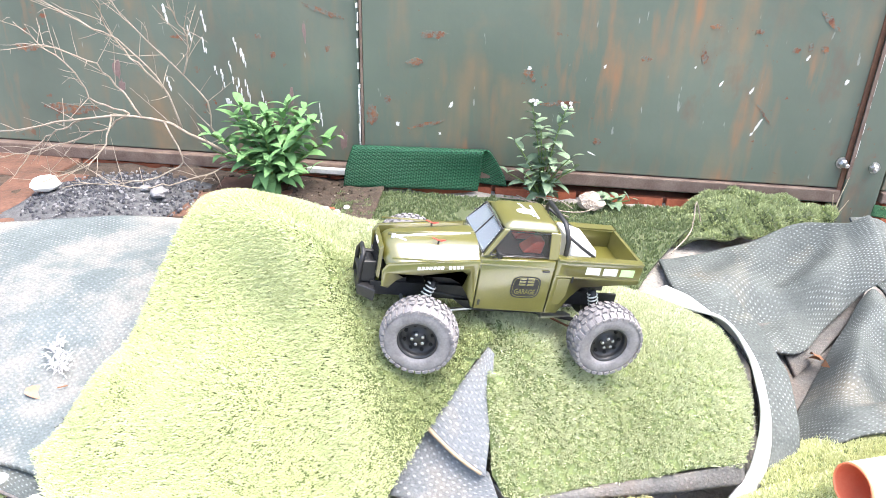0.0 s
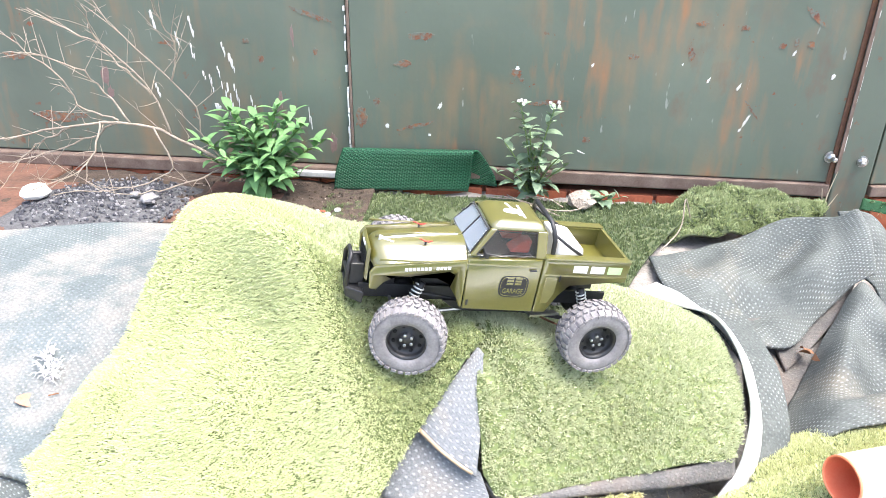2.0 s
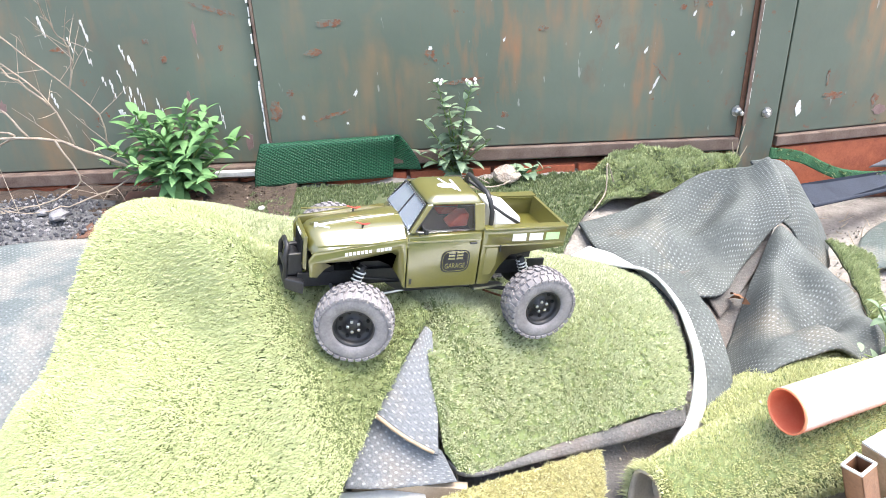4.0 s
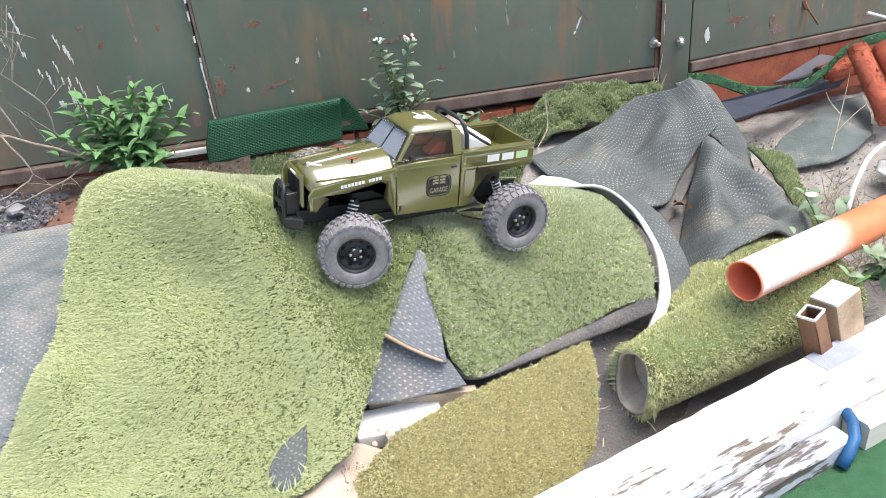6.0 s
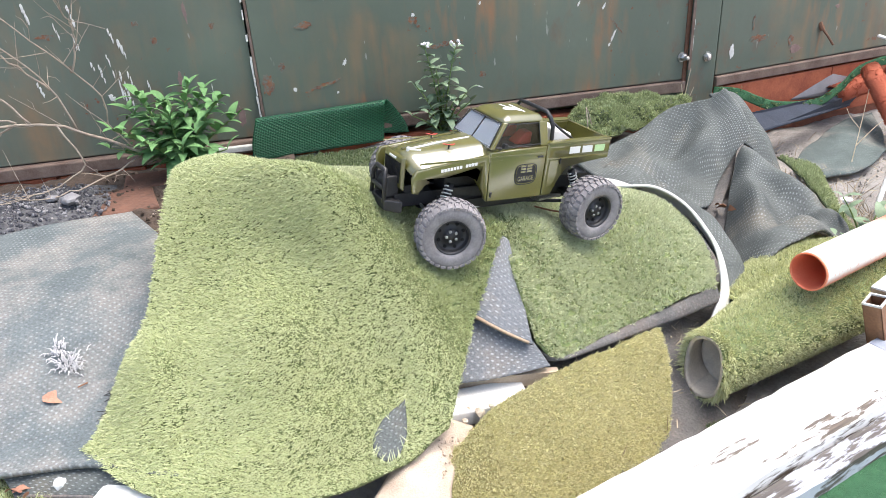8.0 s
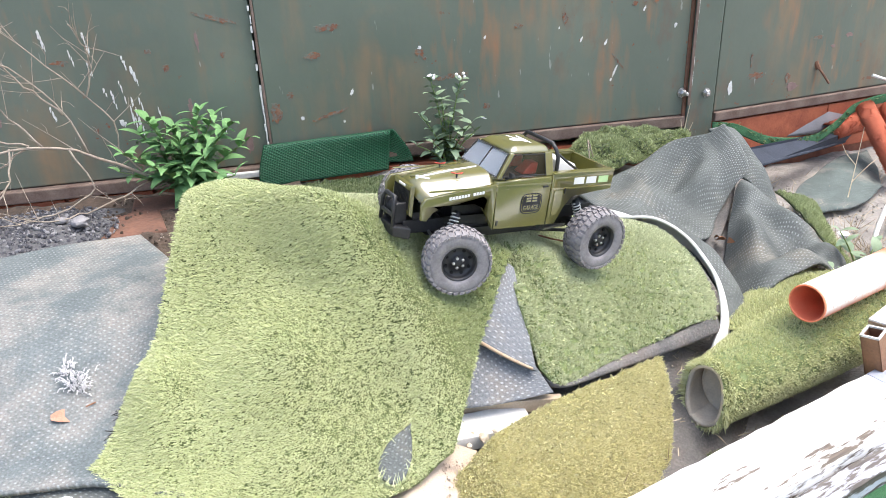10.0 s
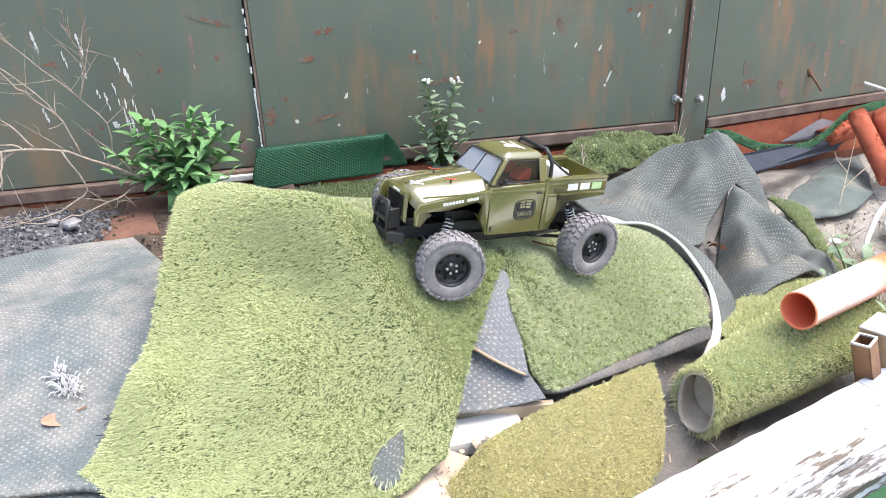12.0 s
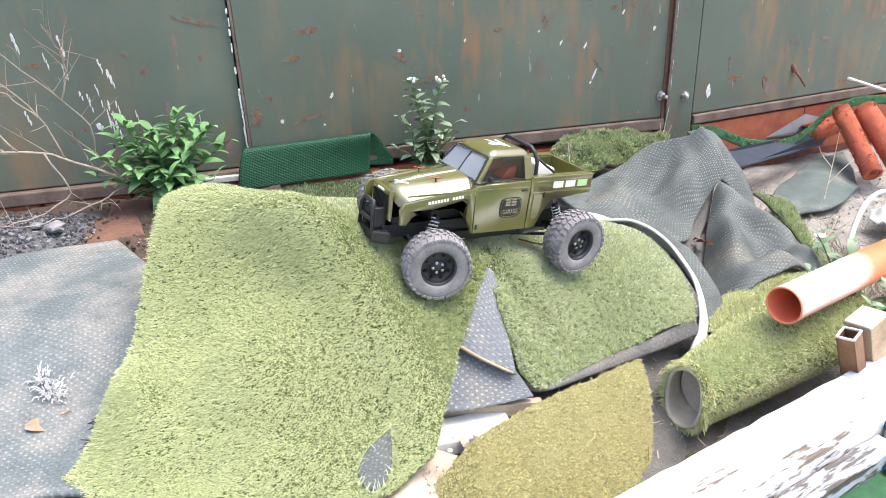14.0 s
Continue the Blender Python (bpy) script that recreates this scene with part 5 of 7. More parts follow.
part("stick", box(-0.36, WALL_Y - 0.03, 0.176, -0.225, WALL_Y - 0.013, 0.190, 0.002), SPLASH, lip)
for k in range(9):
    st = part("chip", pebble(0.010, 60 + k, 0.5), STONE_WHITE if k % 3 else BRICK)
    st.matrix_basis = pose(-0.36 + 0.018 * k + _r.uniform(-0.01, 0.01), 1.66 + _r.uniform(-0.02, 0.02), 0.158)
    tagged(st, "pale stone chip on the soil below the weed", "stone", "stone chips")
lump = part("stone", pebble(0.034, 77, 0.7), STONE_PALE)
lump.matrix_basis = pose(0.385, 1.775, 0.178)
tagged(lump, "crumbly pinkish stone lump by the wall", "stone")
# pale runners of the weed over the worn mat
run = thing("dry_runner", "pale dry plant runners trailing over the mat", "runner")
for a in ([(0.20, 1.80, 0.17), (0.27, 1.72, 0.175), (0.36, 1.72, 0.17), (0.42, 1.78, 0.175)], [(0.24, 1.80, 0.17), (0.30, 1.74, 0.19), (0.34, 1.75, 0.165)], [(0.16, 1.79, 0.165), (0.24, 1.765, 0.17), (0.33, 1.70, 0.163)], [(0.55, 1.55, 0.16), (0.60, 1.62, 0.185), (0.61, 1.66, 0.24), (0.63, 1.67, 0.19)]):
    part("strand", rod([Vector(p) for p in curve(a, 14)], 0.0016, 5), DEADWOOD, run)

# ---- plank, pipe and rubbish at the right ----
PL = Matrix.Translation((0.10, 0.535, 0.0)) @ Matrix.Rotation(radians(17.9), 4, "Z")
plank = thing("painted_plank", "thick timber edging board with peeling white paint", "plank", m=PL)


def plank_board(x0, y0, z0, x1, y1, z1, mat, label="", seed=0):
    """A board with slightly worn, wavy edges."""
    n = 60
    r = random.Random(seed)
    bm = bmesh.new()
    rings = []
    for k in range(n + 1):
        x = x0 + (x1 - x0) * k / n
        w = [r.uniform(-0.0016, 0.0016) for _ in range(6)]
        b = 0.004
        ring = [(y0, z0), (y1 + w[0] * 0.5, z0), (y1 + w[1], z1 - b), (y1 - b + w[1], z1 + w[2] * 0.3), (y0 + b + w[3], z1 + w[4] * 0.3), (y0 + w[3], z1 - b)]
        rings.append([bm.verts.new(PL @ Vector((x, y, z))) for y, z in ring])
    for a, b in zip(rings, rings[1:]):
        for k in range(6):
            bm.faces.new((a[k], a[(k + 1) % 6], b[(k + 1) % 6], b[k]))
    bm.faces.new(rings[0])
    bm.faces.new(rings[-1])
    ob = part("board", bm, mat, plank, label)
    ob.data.transform(PL.inverted())
    ob.matrix_parent_inverse = Matrix()
    return ob


plank_board(-0.5, -0.105, 0.03, 1.35, 0.0, 0.094, PEELING, "white board with flaking paint", 1)
plank_board(-0.5, -0.141, 0.0, 0.585, -0.107, 0.074, PEELING_GREY, "greyish lower rail", 2)
plank_board(0.612, -0.146, 0.0, 1.35, -0.107, 0.084, PEELING_CREAM, "cream lower rail", 3)
bm = rod([PL @ Vector(p) for p in ((0.618, -0.106, 0.078), (0.606, -0.125, 0.079), (0.588, -0.142, 0.073), (0.568, -0.149, 0.058), (0.555, -0.151, 0.046))], 0.0085, 8)
tagged(part("blue_strap", bm, BLUE, None, soft=True), "bright blue strap tied round the plank joint", "strap")
part("grey_patch", box(0.655, -0.045, 0.0935, 0.735, -0.004, 0.0955, 0.0005, m=PL), PATCH_GREY, plank, "grey-blue tape patch")

turf = thing("green_mat", "smooth dark green mat on the ground before the plank", "mat", m=pose(0.7, 0.2, -0.15))
_t = patch([(-0.3, -0.4), (1.6, 0.1)], [(1.6, 0.1), (1.55, 0.875)], [(-0.3, 0.27), (1.55, 0.875)], [(-0.3, -0.4), (-0.3, 0.27)], 80, 40)
TURF = with_z(_t, lambda x, y: 0.042 + 0.003 * ripple(x, y, 0.2, 1.0))
cloth("sheet", TURF, 0.006, TURF_GREEN, turf)

pipe = thing("plastic_pipe", "orange plastic pipe with bleached white dusty end", "pipe", m=pose(0.95, 0.96, 0.15))
a, b = Vector((0.683, 0.847, 0.172)), Vector((1.325, 1.108, 0.138))
way = (b - a).normalized()
q = way.to_track_quat("Y", "Z").to_matrix().to_4x4()
length = (b - a).length
part("tube", turned([(0.0335, 0.0), (0.0340, 0.002), (0.0340, length), (0.0315, length), (0.0315, 0.0)], 40, Matrix.Translation(a) @ q, closed=True), PIPE_BLEACHED, pipe, soft=True)
# liner in the brighter orange, painted as if lit through the plastic
part("bore", turned([(0.0312, 0.0008), (0.0312, length * 0.5)], 40, Matrix.Translation(a) @ q, caps=False), PIPE_BORE_LIT, pipe, "orange inside, brightened as if light came through", soft=True)
part("rim", turned([(0.0313, -0.0006), (0.0338, -0.0006), (0.0341, 0.001), (0.0341, 0.003), (0.0313, 0.003)], 40, Matrix.Translation(a) @ q, closed=True), PIPE_BORE_LIT, pipe, "orange rim", soft=True)

square = thing("square_tube", "brown square metal tube standing behind the plank", "tube", m=pose(0.72, 0.74, 0.0))
bm = bmesh.new()
for k in range(4):
    x0, y0, x1, y1 = ((-0.018, -0.018, 0.018, -0.0155), (-0.018, 0.0155, 0.018, 0.018), (-0.018, -0.018, -0.0155, 0.018), (0.0155, -0.018, 0.018, 0.018))[k]
    box(x0, y0, -0.16, x1, y1, 0.0, bm=bm, m=pose(0.737, 0.751, 0.162, -10, -14, 28) @ Matrix.Scale(0.82, 4))
part("tube", bm, BROWN_METAL, square)
bm = bmesh.new()
for k in range(4):
    x0, y0, x1, y1 = ((-0.0185, -0.0185, 0.0185, -0.015), (-0.0185, 0.015, 0.0185, 0.0185), (-0.0185, -0.0185, -0.015, 0.0185), (0.015, -0.0185, 0.0185, 0.0185))[k]
    box(x0, y0, -0.003, x1, y1, 0.0015, bm=bm, m=pose(0.737, 0.751, 0.162, -10, -14, 28) @ Matrix.Scale(0.82, 4))
part("rim", bm, SPLASH, square, "white painted rim")
post = thing("wooden_post", "sawn wooden post end with a pale top", "post", m=pose(0.80, 0.79, 0.0))
part("shaft", box(-0.028, -0.024, -0.2, 0.028, 0.024, 0.0, 0.002, m=pose(0.800, 0.785, 0.162, -8, -12, 20)), WOOD, post)
part("end_grain", box(-0.027, -0.023, -0.002, 0.027, 0.023, 0.003, 0.001, m=pose(0.800, 0.785, 0.162, -8, -12, 20)), STONE_WHITE, post, "white end grain")

# slabs, scraps and rolls on the soil
tray = thing("plastic_board", "dark blue-black plastic board leaning on the soil", "plastic board", m=pose(1.3, 1.7, 0.05))
part("sheet", hexa([(1.04, 1.64, 0.165), (1.08, 1.59, 0.135), (1.63, 1.93, 0.047), (1.70, 1.96, 0.085)], [(1.04, 1.64, 0.173), (1.08, 1.59, 0.143), (1.63, 1.93, 0.055), (1.70, 1.96, 0.093)], 0.001), BLUE_BLACK, tray)
part("rim", rod([(1.08, 1.59, 0.140), (1.36, 1.76, 0.096), (1.63, 1.93, 0.052)], 0.005, 8), BLUE_BLACK, tray)
tile = thing("slate_sheet", "pale grey flat sheet by the brick footing", "sheet", m=pose(1.45, 1.9, 0.08))
part("sheet", hexa([(1.38, 1.89, 0.105), (1.66, 1.95, 0.082), (1.74, 1.965, 0.10), (1.55, 1.935, 0.155)], [(1.38, 1.885, 0.112), (1.66, 1.945, 0.089), (1.74, 1.96, 0.108), (1.55, 1.93, 0.162)], 0.001), SLATE, tile)
scrap = thing("carpet_scrap", "grey-green carpet scrap on the soil", "carpet", m=pose(1.45, 1.72, 0.03))
SC = bent([(1.16, 1.50, 0.022), (1.34, 1.50, 0.025), (1.50, 1.60, 0.025)], [(1.50, 1.60, 0.025), (1.60, 1.74, 0.03), (1.66, 1.86, 0.04)], [(1.36, 1.72, 0.035), (1.5, 1.80, 0.05), (1.66, 1.86, 0.04)], [(1.16, 1.50, 0.022), (1.24, 1.63, 0.03), (1.36, 1.72, 0.035)], 40, 24, 0.012, 0.004, 0.05)
cloth("sheet", SC, 0.006, BACK_GREEN, scrap)
ribbon = thing("grass_strip", "long green artificial grass strip along the bricks", "artificial grass", m=pose(1.3, 1.8, 0.1))
_lo = [(1.06, 1.80, 0.18), (1.14, 1.80, 0.165), (1.24, 1.77, 0.125), (1.40, 1.80, 0.105), (1.50, 1.825, 0.135), (1.58, 1.845, 0.18), (1.72, 1.84, 0.20), (1.90, 1.80, 0.17)]
_hi = [(x + 0.006, y + 0.01, z + 0.026) for x, y, z in _lo]
RIB = bent(_lo, [_lo[-1], _hi[-1]], _hi, [_lo[0], _hi[0]], 70, 8, 0.002, 0.001, 0.05)
cloth("sheet", RIB, 0.005, TURF_GREEN, ribbon)
pile("fringe", RIB, 700, 0.010, 0.0014, PILE_OLD, ribbon, 9)
for n, (a, b, r) in enumerate([((1.585, 1.82, 0.20), (1.545, 1.60, 0.062), 0.027), ((1.645, 1.79, 0.205), (1.63, 1.60, 0.080), 0.032), ((1.53, 1.90, 0.10), (1.70, 1.93, 0.12), 0.03)]):
    a, b = Vector(a), Vector(b)
    ob = thing("carpet_roll", "rusty orange carpet rolled up tight on the soil", "carpet roll", "orange carpet rolls", m=Matrix.Translation(b))
    q = Matrix.Translation(a) @ (b - a).normalized().to_track_quat("Y", "Z").to_matrix().to_4x4()
    ln = (b - a).length
    part("roll", turned([(r, 0), (r * 1.03, ln * 0.3), (r * 0.98, ln * 0.7), (r, ln), (r * 0.72, ln), (r * 0.72, ln * 0.2)], 28, q, closed=True), ORANGE_FELT, ob, soft=True)
    part("inner_turn", turned([(r * 0.62, ln * 0.02), (r * 0.62, ln * 0.985), (r * 0.4, ln * 0.985), (r * 0.4, ln * 0.1)], 24, q, closed=True), ORANGE_FELT, ob, soft=True)
    pile("nap", np.array([[q @ Vector((r * 1.0 * math.cos(t), y, r * 1.0 * math.sin(t))) for y in np.linspace(0, ln, 20)] for t in np.linspace(0, 2 * math.pi, 30)]), 4000, 0.003, 0.0012, ORANGE_FELT, ob, 20 + n)
stick = thing("white_stick", "thin white plastic stick against the wall", "stick")
part("rod", rod([(1.66, 1.90, 0.275), (1.80, 1.85, 0.225)], 0.005, 8), SPLASH, stick)
hoop = thing("wire_hoop", "bent white plastic hoop stuck in the soil", "hoop", m=pose(1.3, 1.35, 0.0))
part("wire", rod([Vector(p) for p in curve([(1.18, 1.25, 0.02), (1.22, 1.29, 0.06), (1.30, 1.35, 0.10), (1.42, 1.42, 0.09), (1.50, 1.45, 0.03)], 24)], 0.006, 8), SPLASH, hoop, soft=True)
fabric = thing("rag", "crumpled pale rag among the weeds", "rag", m=pose(1.42, 1.32, 0.02))
RAG = bent([(1.33, 1.24, 0.02), (1.42, 1.22, 0.06), (1.52, 1.25, 0.02)], [(1.52, 1.25, 0.02), (1.54, 1.33, 0.06), (1.55, 1.42, 0.03)], [(1.36, 1.40, 0.03), (1.45, 1.43, 0.05), (1.55, 1.42, 0.03)], [(1.33, 1.24, 0.02), (1.34, 1.32, 0.04), (1.36, 1.40, 0.03)], 30, 30, 0.02, 0.015, 0.025)
cloth("sheet", RAG, 0.002, STONE_WHITE, fabric)

# dry grass and clods
clods = thing("soil_clods", "crumbly grey soil clods and dry stalks", "soil", kind="stuff", m=pose(1.3, 1.5, 0.0))


def _on_soil(r):
    x, y = r.uniform(1.05, 1.75), r.uniform(1.15, 1.75)
    return x, y, float(land(x, y)) + 0.003


scatter("clod", 1000, _on_soil, 0.0040, SOIL, clods, 4)


def straw(name, count, place, high, mat, parent, seed, lean=0.6):
    r = np.random.default_rng(seed)
    p = place(r, count)
    d = r.normal(size=(count, 3)) * lean
    d[:, 2] = np.abs(d[:, 2]) * 0.5 + 0.5
    d /= np.linalg.norm(d, axis=1, keepdims=True)
    ln = high * r.uniform(0.4, 1.2, (count, 1))
    s = np.cross(d, r.normal(size=(count, 3)))
    s *= 0.0009 / np.linalg.norm(s, axis=1, keepdims=True)
    mid = p + d * ln * 0.5 + r.normal(size=(count, 3)) * ln * 0.06
    tip = p + d * ln + r.normal(size=(count, 3)) * ln * 0.15
    v = np.stack([p - s, p + s, mid + s, mid - s, tip], 1).reshape(-1, 3)
    k = 5 * np.arange(count)[:, None]
    ob = solid(name, v, np.concatenate([k + [0, 1, 2], k + [0, 2, 3], k + [3, 2, 4]]), mat, parent)
    ob["kind"] = "stuff"
    return ob


def _straw_place(r, n):
    x, y = r.normal(1.10, 0.10, n), r.normal(1.24, 0.10, n)
    return np.stack([x, y, land(x, y)], 1)


straw("dry_straw", 1100, _straw_place, 0.07, STRAW, clods, 3)
straw("dry_straw", 420, lambda r, n: (lambda x, y: np.stack([x, y, land(x, y)], 1))(r.uniform(1.1, 1.8, n), r.uniform(1.3, 1.8, n)), 0.05, STRAW, clods, 4, 1.4)
make_plant((1.02, 1.10, 0.03), [(-0.08, 0.0, 0.05), (0.0, -0.03, 0.09), (0.05, 0.03, 0.08), (-0.03, 0.05, 0.11)], SMALL, 0.022, 41, "green bindweed with a white flower beside the pipe")
make_plant((1.02, 0.93, 0.05), [(-0.08, -0.04, 0.10), (0.0, -0.05, 0.12), (0.08, -0.03, 0.14), (0.12, 0.02, 0.12), (-0.04, -0.08, 0.08), (0.16, -0.05, 0.10), (-0.12, -0.05, 0.07)], SMALL + LEAVES[2:], 0.020, 43, "green leafy weed growing between pipe and plank")
make_plant((1.22, 1.02, 0.05), [(-0.04, -0.04, 0.12), (0.04, -0.02, 0.14), (0.0, -0.06, 0.09)], SMALL + LEAVES[2:], 0.022, 44, "green leafy weed growing beside the orange pipe")
trumpet = thing("bindweed_flower", "single white trumpet flower on a thin stalk", "flower", m=pose(1.045, 1.20, 0.03))
part("cup", turned([(0.0015, 0.0), (0.003, 0.010), (0.013, 0.022), (0.012, 0.0225), (0.002, 0.011)], 14, pose(1.045, 1.20, 0.085, 90, 0, 0)), STONE_WHITE, trumpet, soft=True)
part("stalk", rod([(1.045, 1.20, 0.03), (1.048, 1.203, 0.06), (1.045, 1.20, 0.09)], 0.0012, 5), STALK, trumpet)
sprig = thing("dry_sprig", "dry seed stalk standing on the soil", "dry plant", m=pose(1.35, 1.55, 0.02))
for a in ([(1.33, 1.53, 0.02), (1.37, 1.57, 0.09), (1.40, 1.60, 0.16), (1.41, 1.61, 0.21)], [(1.36, 1.56, 0.07), (1.40, 1.56, 0.11), (1.44, 1.57, 0.13)], [(1.38, 1.58, 0.11), (1.36, 1.60, 0.14), (1.35, 1.61, 0.165)]):
    part("stalk", rod([Vector(p) for p in curve(a, 8)], 0.0016, 5, taper=0.5), STRAW, sprig)

stem = thing("dry_stalk", "dry brown weed stalk against the green post", "dry plant", m=pose(0.985, 1.83, 0.15))
for a in ([(0.985, 1.83, 0.15), (0.99, 1.835, 0.20), (1.002, 1.84, 0.26)], [(0.99, 1.832, 0.15), (0.98, 1.835, 0.185), (0.975, 1.838, 0.215)], [(0.98, 1.826, 0.15), (1.0, 1.83, 0.18), (1.012, 1.832, 0.205)]):
    part("stalk", rod([Vector(p) for p in curve(a, 8)], 0.0022, 5, taper=0.4), STRAW, stem)

# ---- small things on the carpets ----
def on(f, x, y, dz=0.0):
    return Vector((x, y, float(f(np.array(x), np.array(y))) + dz))


twig = thing("twig", "thin brown twig lying on the artificial grass", "twig")
part("stick", rod([on(mound, x, y, 0.006) for x, y in ((0.272, 1.072), (0.30, 1.068), (0.335, 1.080), (0.37, 1.083), (0.386, 1.078))], 0.0018, 6), TWIG_BROWN, twig)
thread = thing("pale_thread", "fine pale plant fibre on the carpet", "fibre")
part("strand", rod([on(mound, x, y, 0.012) for x, y in ((0.44, 1.33), (0.36, 1.30), (0.30, 1.33), (0.24, 1.34))], 0.0008, 4), STRAW, thread)
burn = thing("carpet_hole", "frayed hole in the grass carpet showing grey backing", "hole", m=pose(-0.06, 0.72, 0.09))
_h = patch([(-0.088, 0.704), (-0.070, 0.694), (-0.052, 0.704)], [(-0.052, 0.704), (-0.036, 0.734), (-0.030, 0.772)], [(-0.066, 0.748), (-0.048, 0.762), (-0.030, 0.772)], [(-0.088, 0.704), (-0.086, 0.724), (-0.066, 0.748)], 14, 14)
HOLE = with_z(_h, lambda x, y: mound(x, y) + 0.0045)
cloth("backing", HOLE, 0.003, BACK_GREY, burn)
rim = np.vstack([HOLE[0], HOLE[:, -1], HOLE[-1][::-1], HOLE[:, 0][::-1]])
c = HOLE.mean((0, 1))
r5 = np.random.default_rng(4)
v, f = [], []
for k in range(70):
    p = rim[int(k * len(rim) / 70)]
    d = (c - p) * np.array([1, 1, 0.3]) * r5.uniform(0.05, 0.3) + r5.normal(size=3) * 0.004 + np.array([0, 0, 0.006])
    s = np.array([-d[1], d[0], 0]) / max(np.hypot(d[0], d[1]), 1e-6) * 0.0010
    q = p - (c - p) * 0.12
    v += [q - s, q + s, p + d]
    f.append((3 * k, 3 * k + 1, 3 * k + 2))
solid("fringe", v, f, PILE, burn)["kind"] = "stuff"

timber = thing("timber_strip", "bare wooden strip under the carpet fold", "timber", m=pose(0.14, 0.83, 0.06))
part("strip", box(-0.085, -0.006, -0.02, 0.085, 0.008, 0.004, 0.001, m=pose(0.145, 0.838, 0.078, 0, 0, -9)), WOOD_PALE, timber)
block = thing("white_block", "white painted block in the gap between carpets", "block", m=pose(0.1, 0.81, 0.04))
part("block", box(-0.07, -0.028, -0.03, 0.065, 0.026, 0.0, 0.003, m=pose(0.105, 0.812, 0.068, 6, 2, 4)), STONE_WHITE, block)
for k, (x, y, z, r) in enumerate(((0.085, 0.782, 0.063, 0.011), (0.06, 0.775, 0.055, 0.006), (0.105, 0.787, 0.066, 0.005), (0.07, 0.79, 0.066, 0.005), (0.045, 0.768, 0.05, 0.005))):
    st = part("pebble", pebble(r, 90 + k), STONE_BEIGE)
    st.matrix_basis = pose(x, y, z)
    tagged(st, "small beige pebble in the carpet gap", "pebble", "pebbles in the gap")
sand = thing("sand_patch", "pale pinkish sand spilling beside the carpet", "sand", kind="stuff", m=pose(-0.03, 0.69, 0.0))
SAND = bent([(-0.16, 0.58, 0.0), (-0.08, 0.57, 0.0), (0.0, 0.58, -0.03)], [(0.0, 0.58, -0.03), (0.015, 0.68, 0.02), (0.07, 0.765, 0.052)], [(-0.02, 0.77, 0.06), (0.03, 0.78, 0.062), (0.07, 0.765, 0.052)], [(-0.16, 0.58, 0.0), (-0.10, 0.67, 0.035), (-0.02, 0.77, 0.06)], 20, 30, 0.012, 0.002, 0.02)
cloth("heap", SAND, 0.01, SAND_PINK, sand)
scatter("grain", 160, lambda r: (lambda f: (-0.06 + 0.085 * f + r.uniform(-0.02, 0.02), 0.62 + 0.12 * f, 0.0 + 0.055 * f + 0.006))(r.random()), 0.003, SAND_PINK, sand, 8)

fluff = thing("dry_moss_clump", "dry grey-white tuft of lichen on the carpet", "lichen", m=pose(-0.53, 0.99, 0.14))
r = random.Random(9)
bm = bmesh.new()
for cx, cy, wide, n in ((-0.558, 1.008, 0.012, 70), (-0.545, 0.985, 0.014, 90), (-0.527, 0.975, 0.008, 30)):
    for k in range(n):
        d = Vector((r.gauss(0, 1), r.gauss(0, 1), 0)) * wide * 0.6
        p = on(pale_height, cx + d.x, cy + d.y, 0.002 + 0.008 * r.random())
        q = p + d * r.uniform(0.1, 0.8) + Vector((r.uniform(-0.006, 0.006), r.uniform(-0.006, 0.006), r.uniform(-0.002, 0.009)))
        rod([p, p.lerp(q, 0.5) + Vector((0, 0, 0.003)), q], r.uniform(0.0007, 0.0018), 4, bm=bm, taper=0.3)
part("tuft", bm, LICHEN, fluff)
dead = thing("dead_leaf", "curled dry pinkish-brown leaf on the grey carpet", "leaf", m=pose(-0.53, 0.932, 0.13))
me = leaf_mesh("blade", 0.052, 0.030, 0.35, DRY_LEAF)
ob = new("blade", me)
ob.matrix_basis = aim(on(pale_height, -0.574, 0.931, 0.006), 0.25, -0.12, 0.3, 1.0)
hang(ob, dead)
part("stalk", rod([on(pale_height, -0.524, 0.943, 0.006), on(pale_height, -0.510, 0.950, 0.004)], 0.0012, 5), TWIG_BROWN, dead)
brown = thing("dead_leaf", "curled brown leaf caught between the grey folds", "leaf", m=pose(0.79, 1.29, 0.09))
for k in range(4):
    ob = new("blade", leaf_mesh("blade", 0.03, 0.016, 0.8, TWIG_BROWN))
    ob.matrix_basis = aim(Vector((0.785 + 0.006 * k, 1.285 - 0.004 * k, 0.092)), 1.3 * k, 0.4, 0.5 * k, 1.0)
    hang(ob, brown)
lf = thing("dead_leaf", "small curled orange-brown leaf at the carpet edge", "leaf", m=pose(-0.60, 0.80, 0.06))
for k in range(3):
    ob = new("blade", leaf_mesh("blade", 0.035, 0.014, 0.7, DRY_LEAF))
    ob.matrix_basis = aim(Vector((-0.60 + 0.012 * k, 0.80 - 0.004 * k, 0.062)), 1.9 * k + 0.4, 0.3, 0.6 * k, 1.0)
    hang(ob, lf)
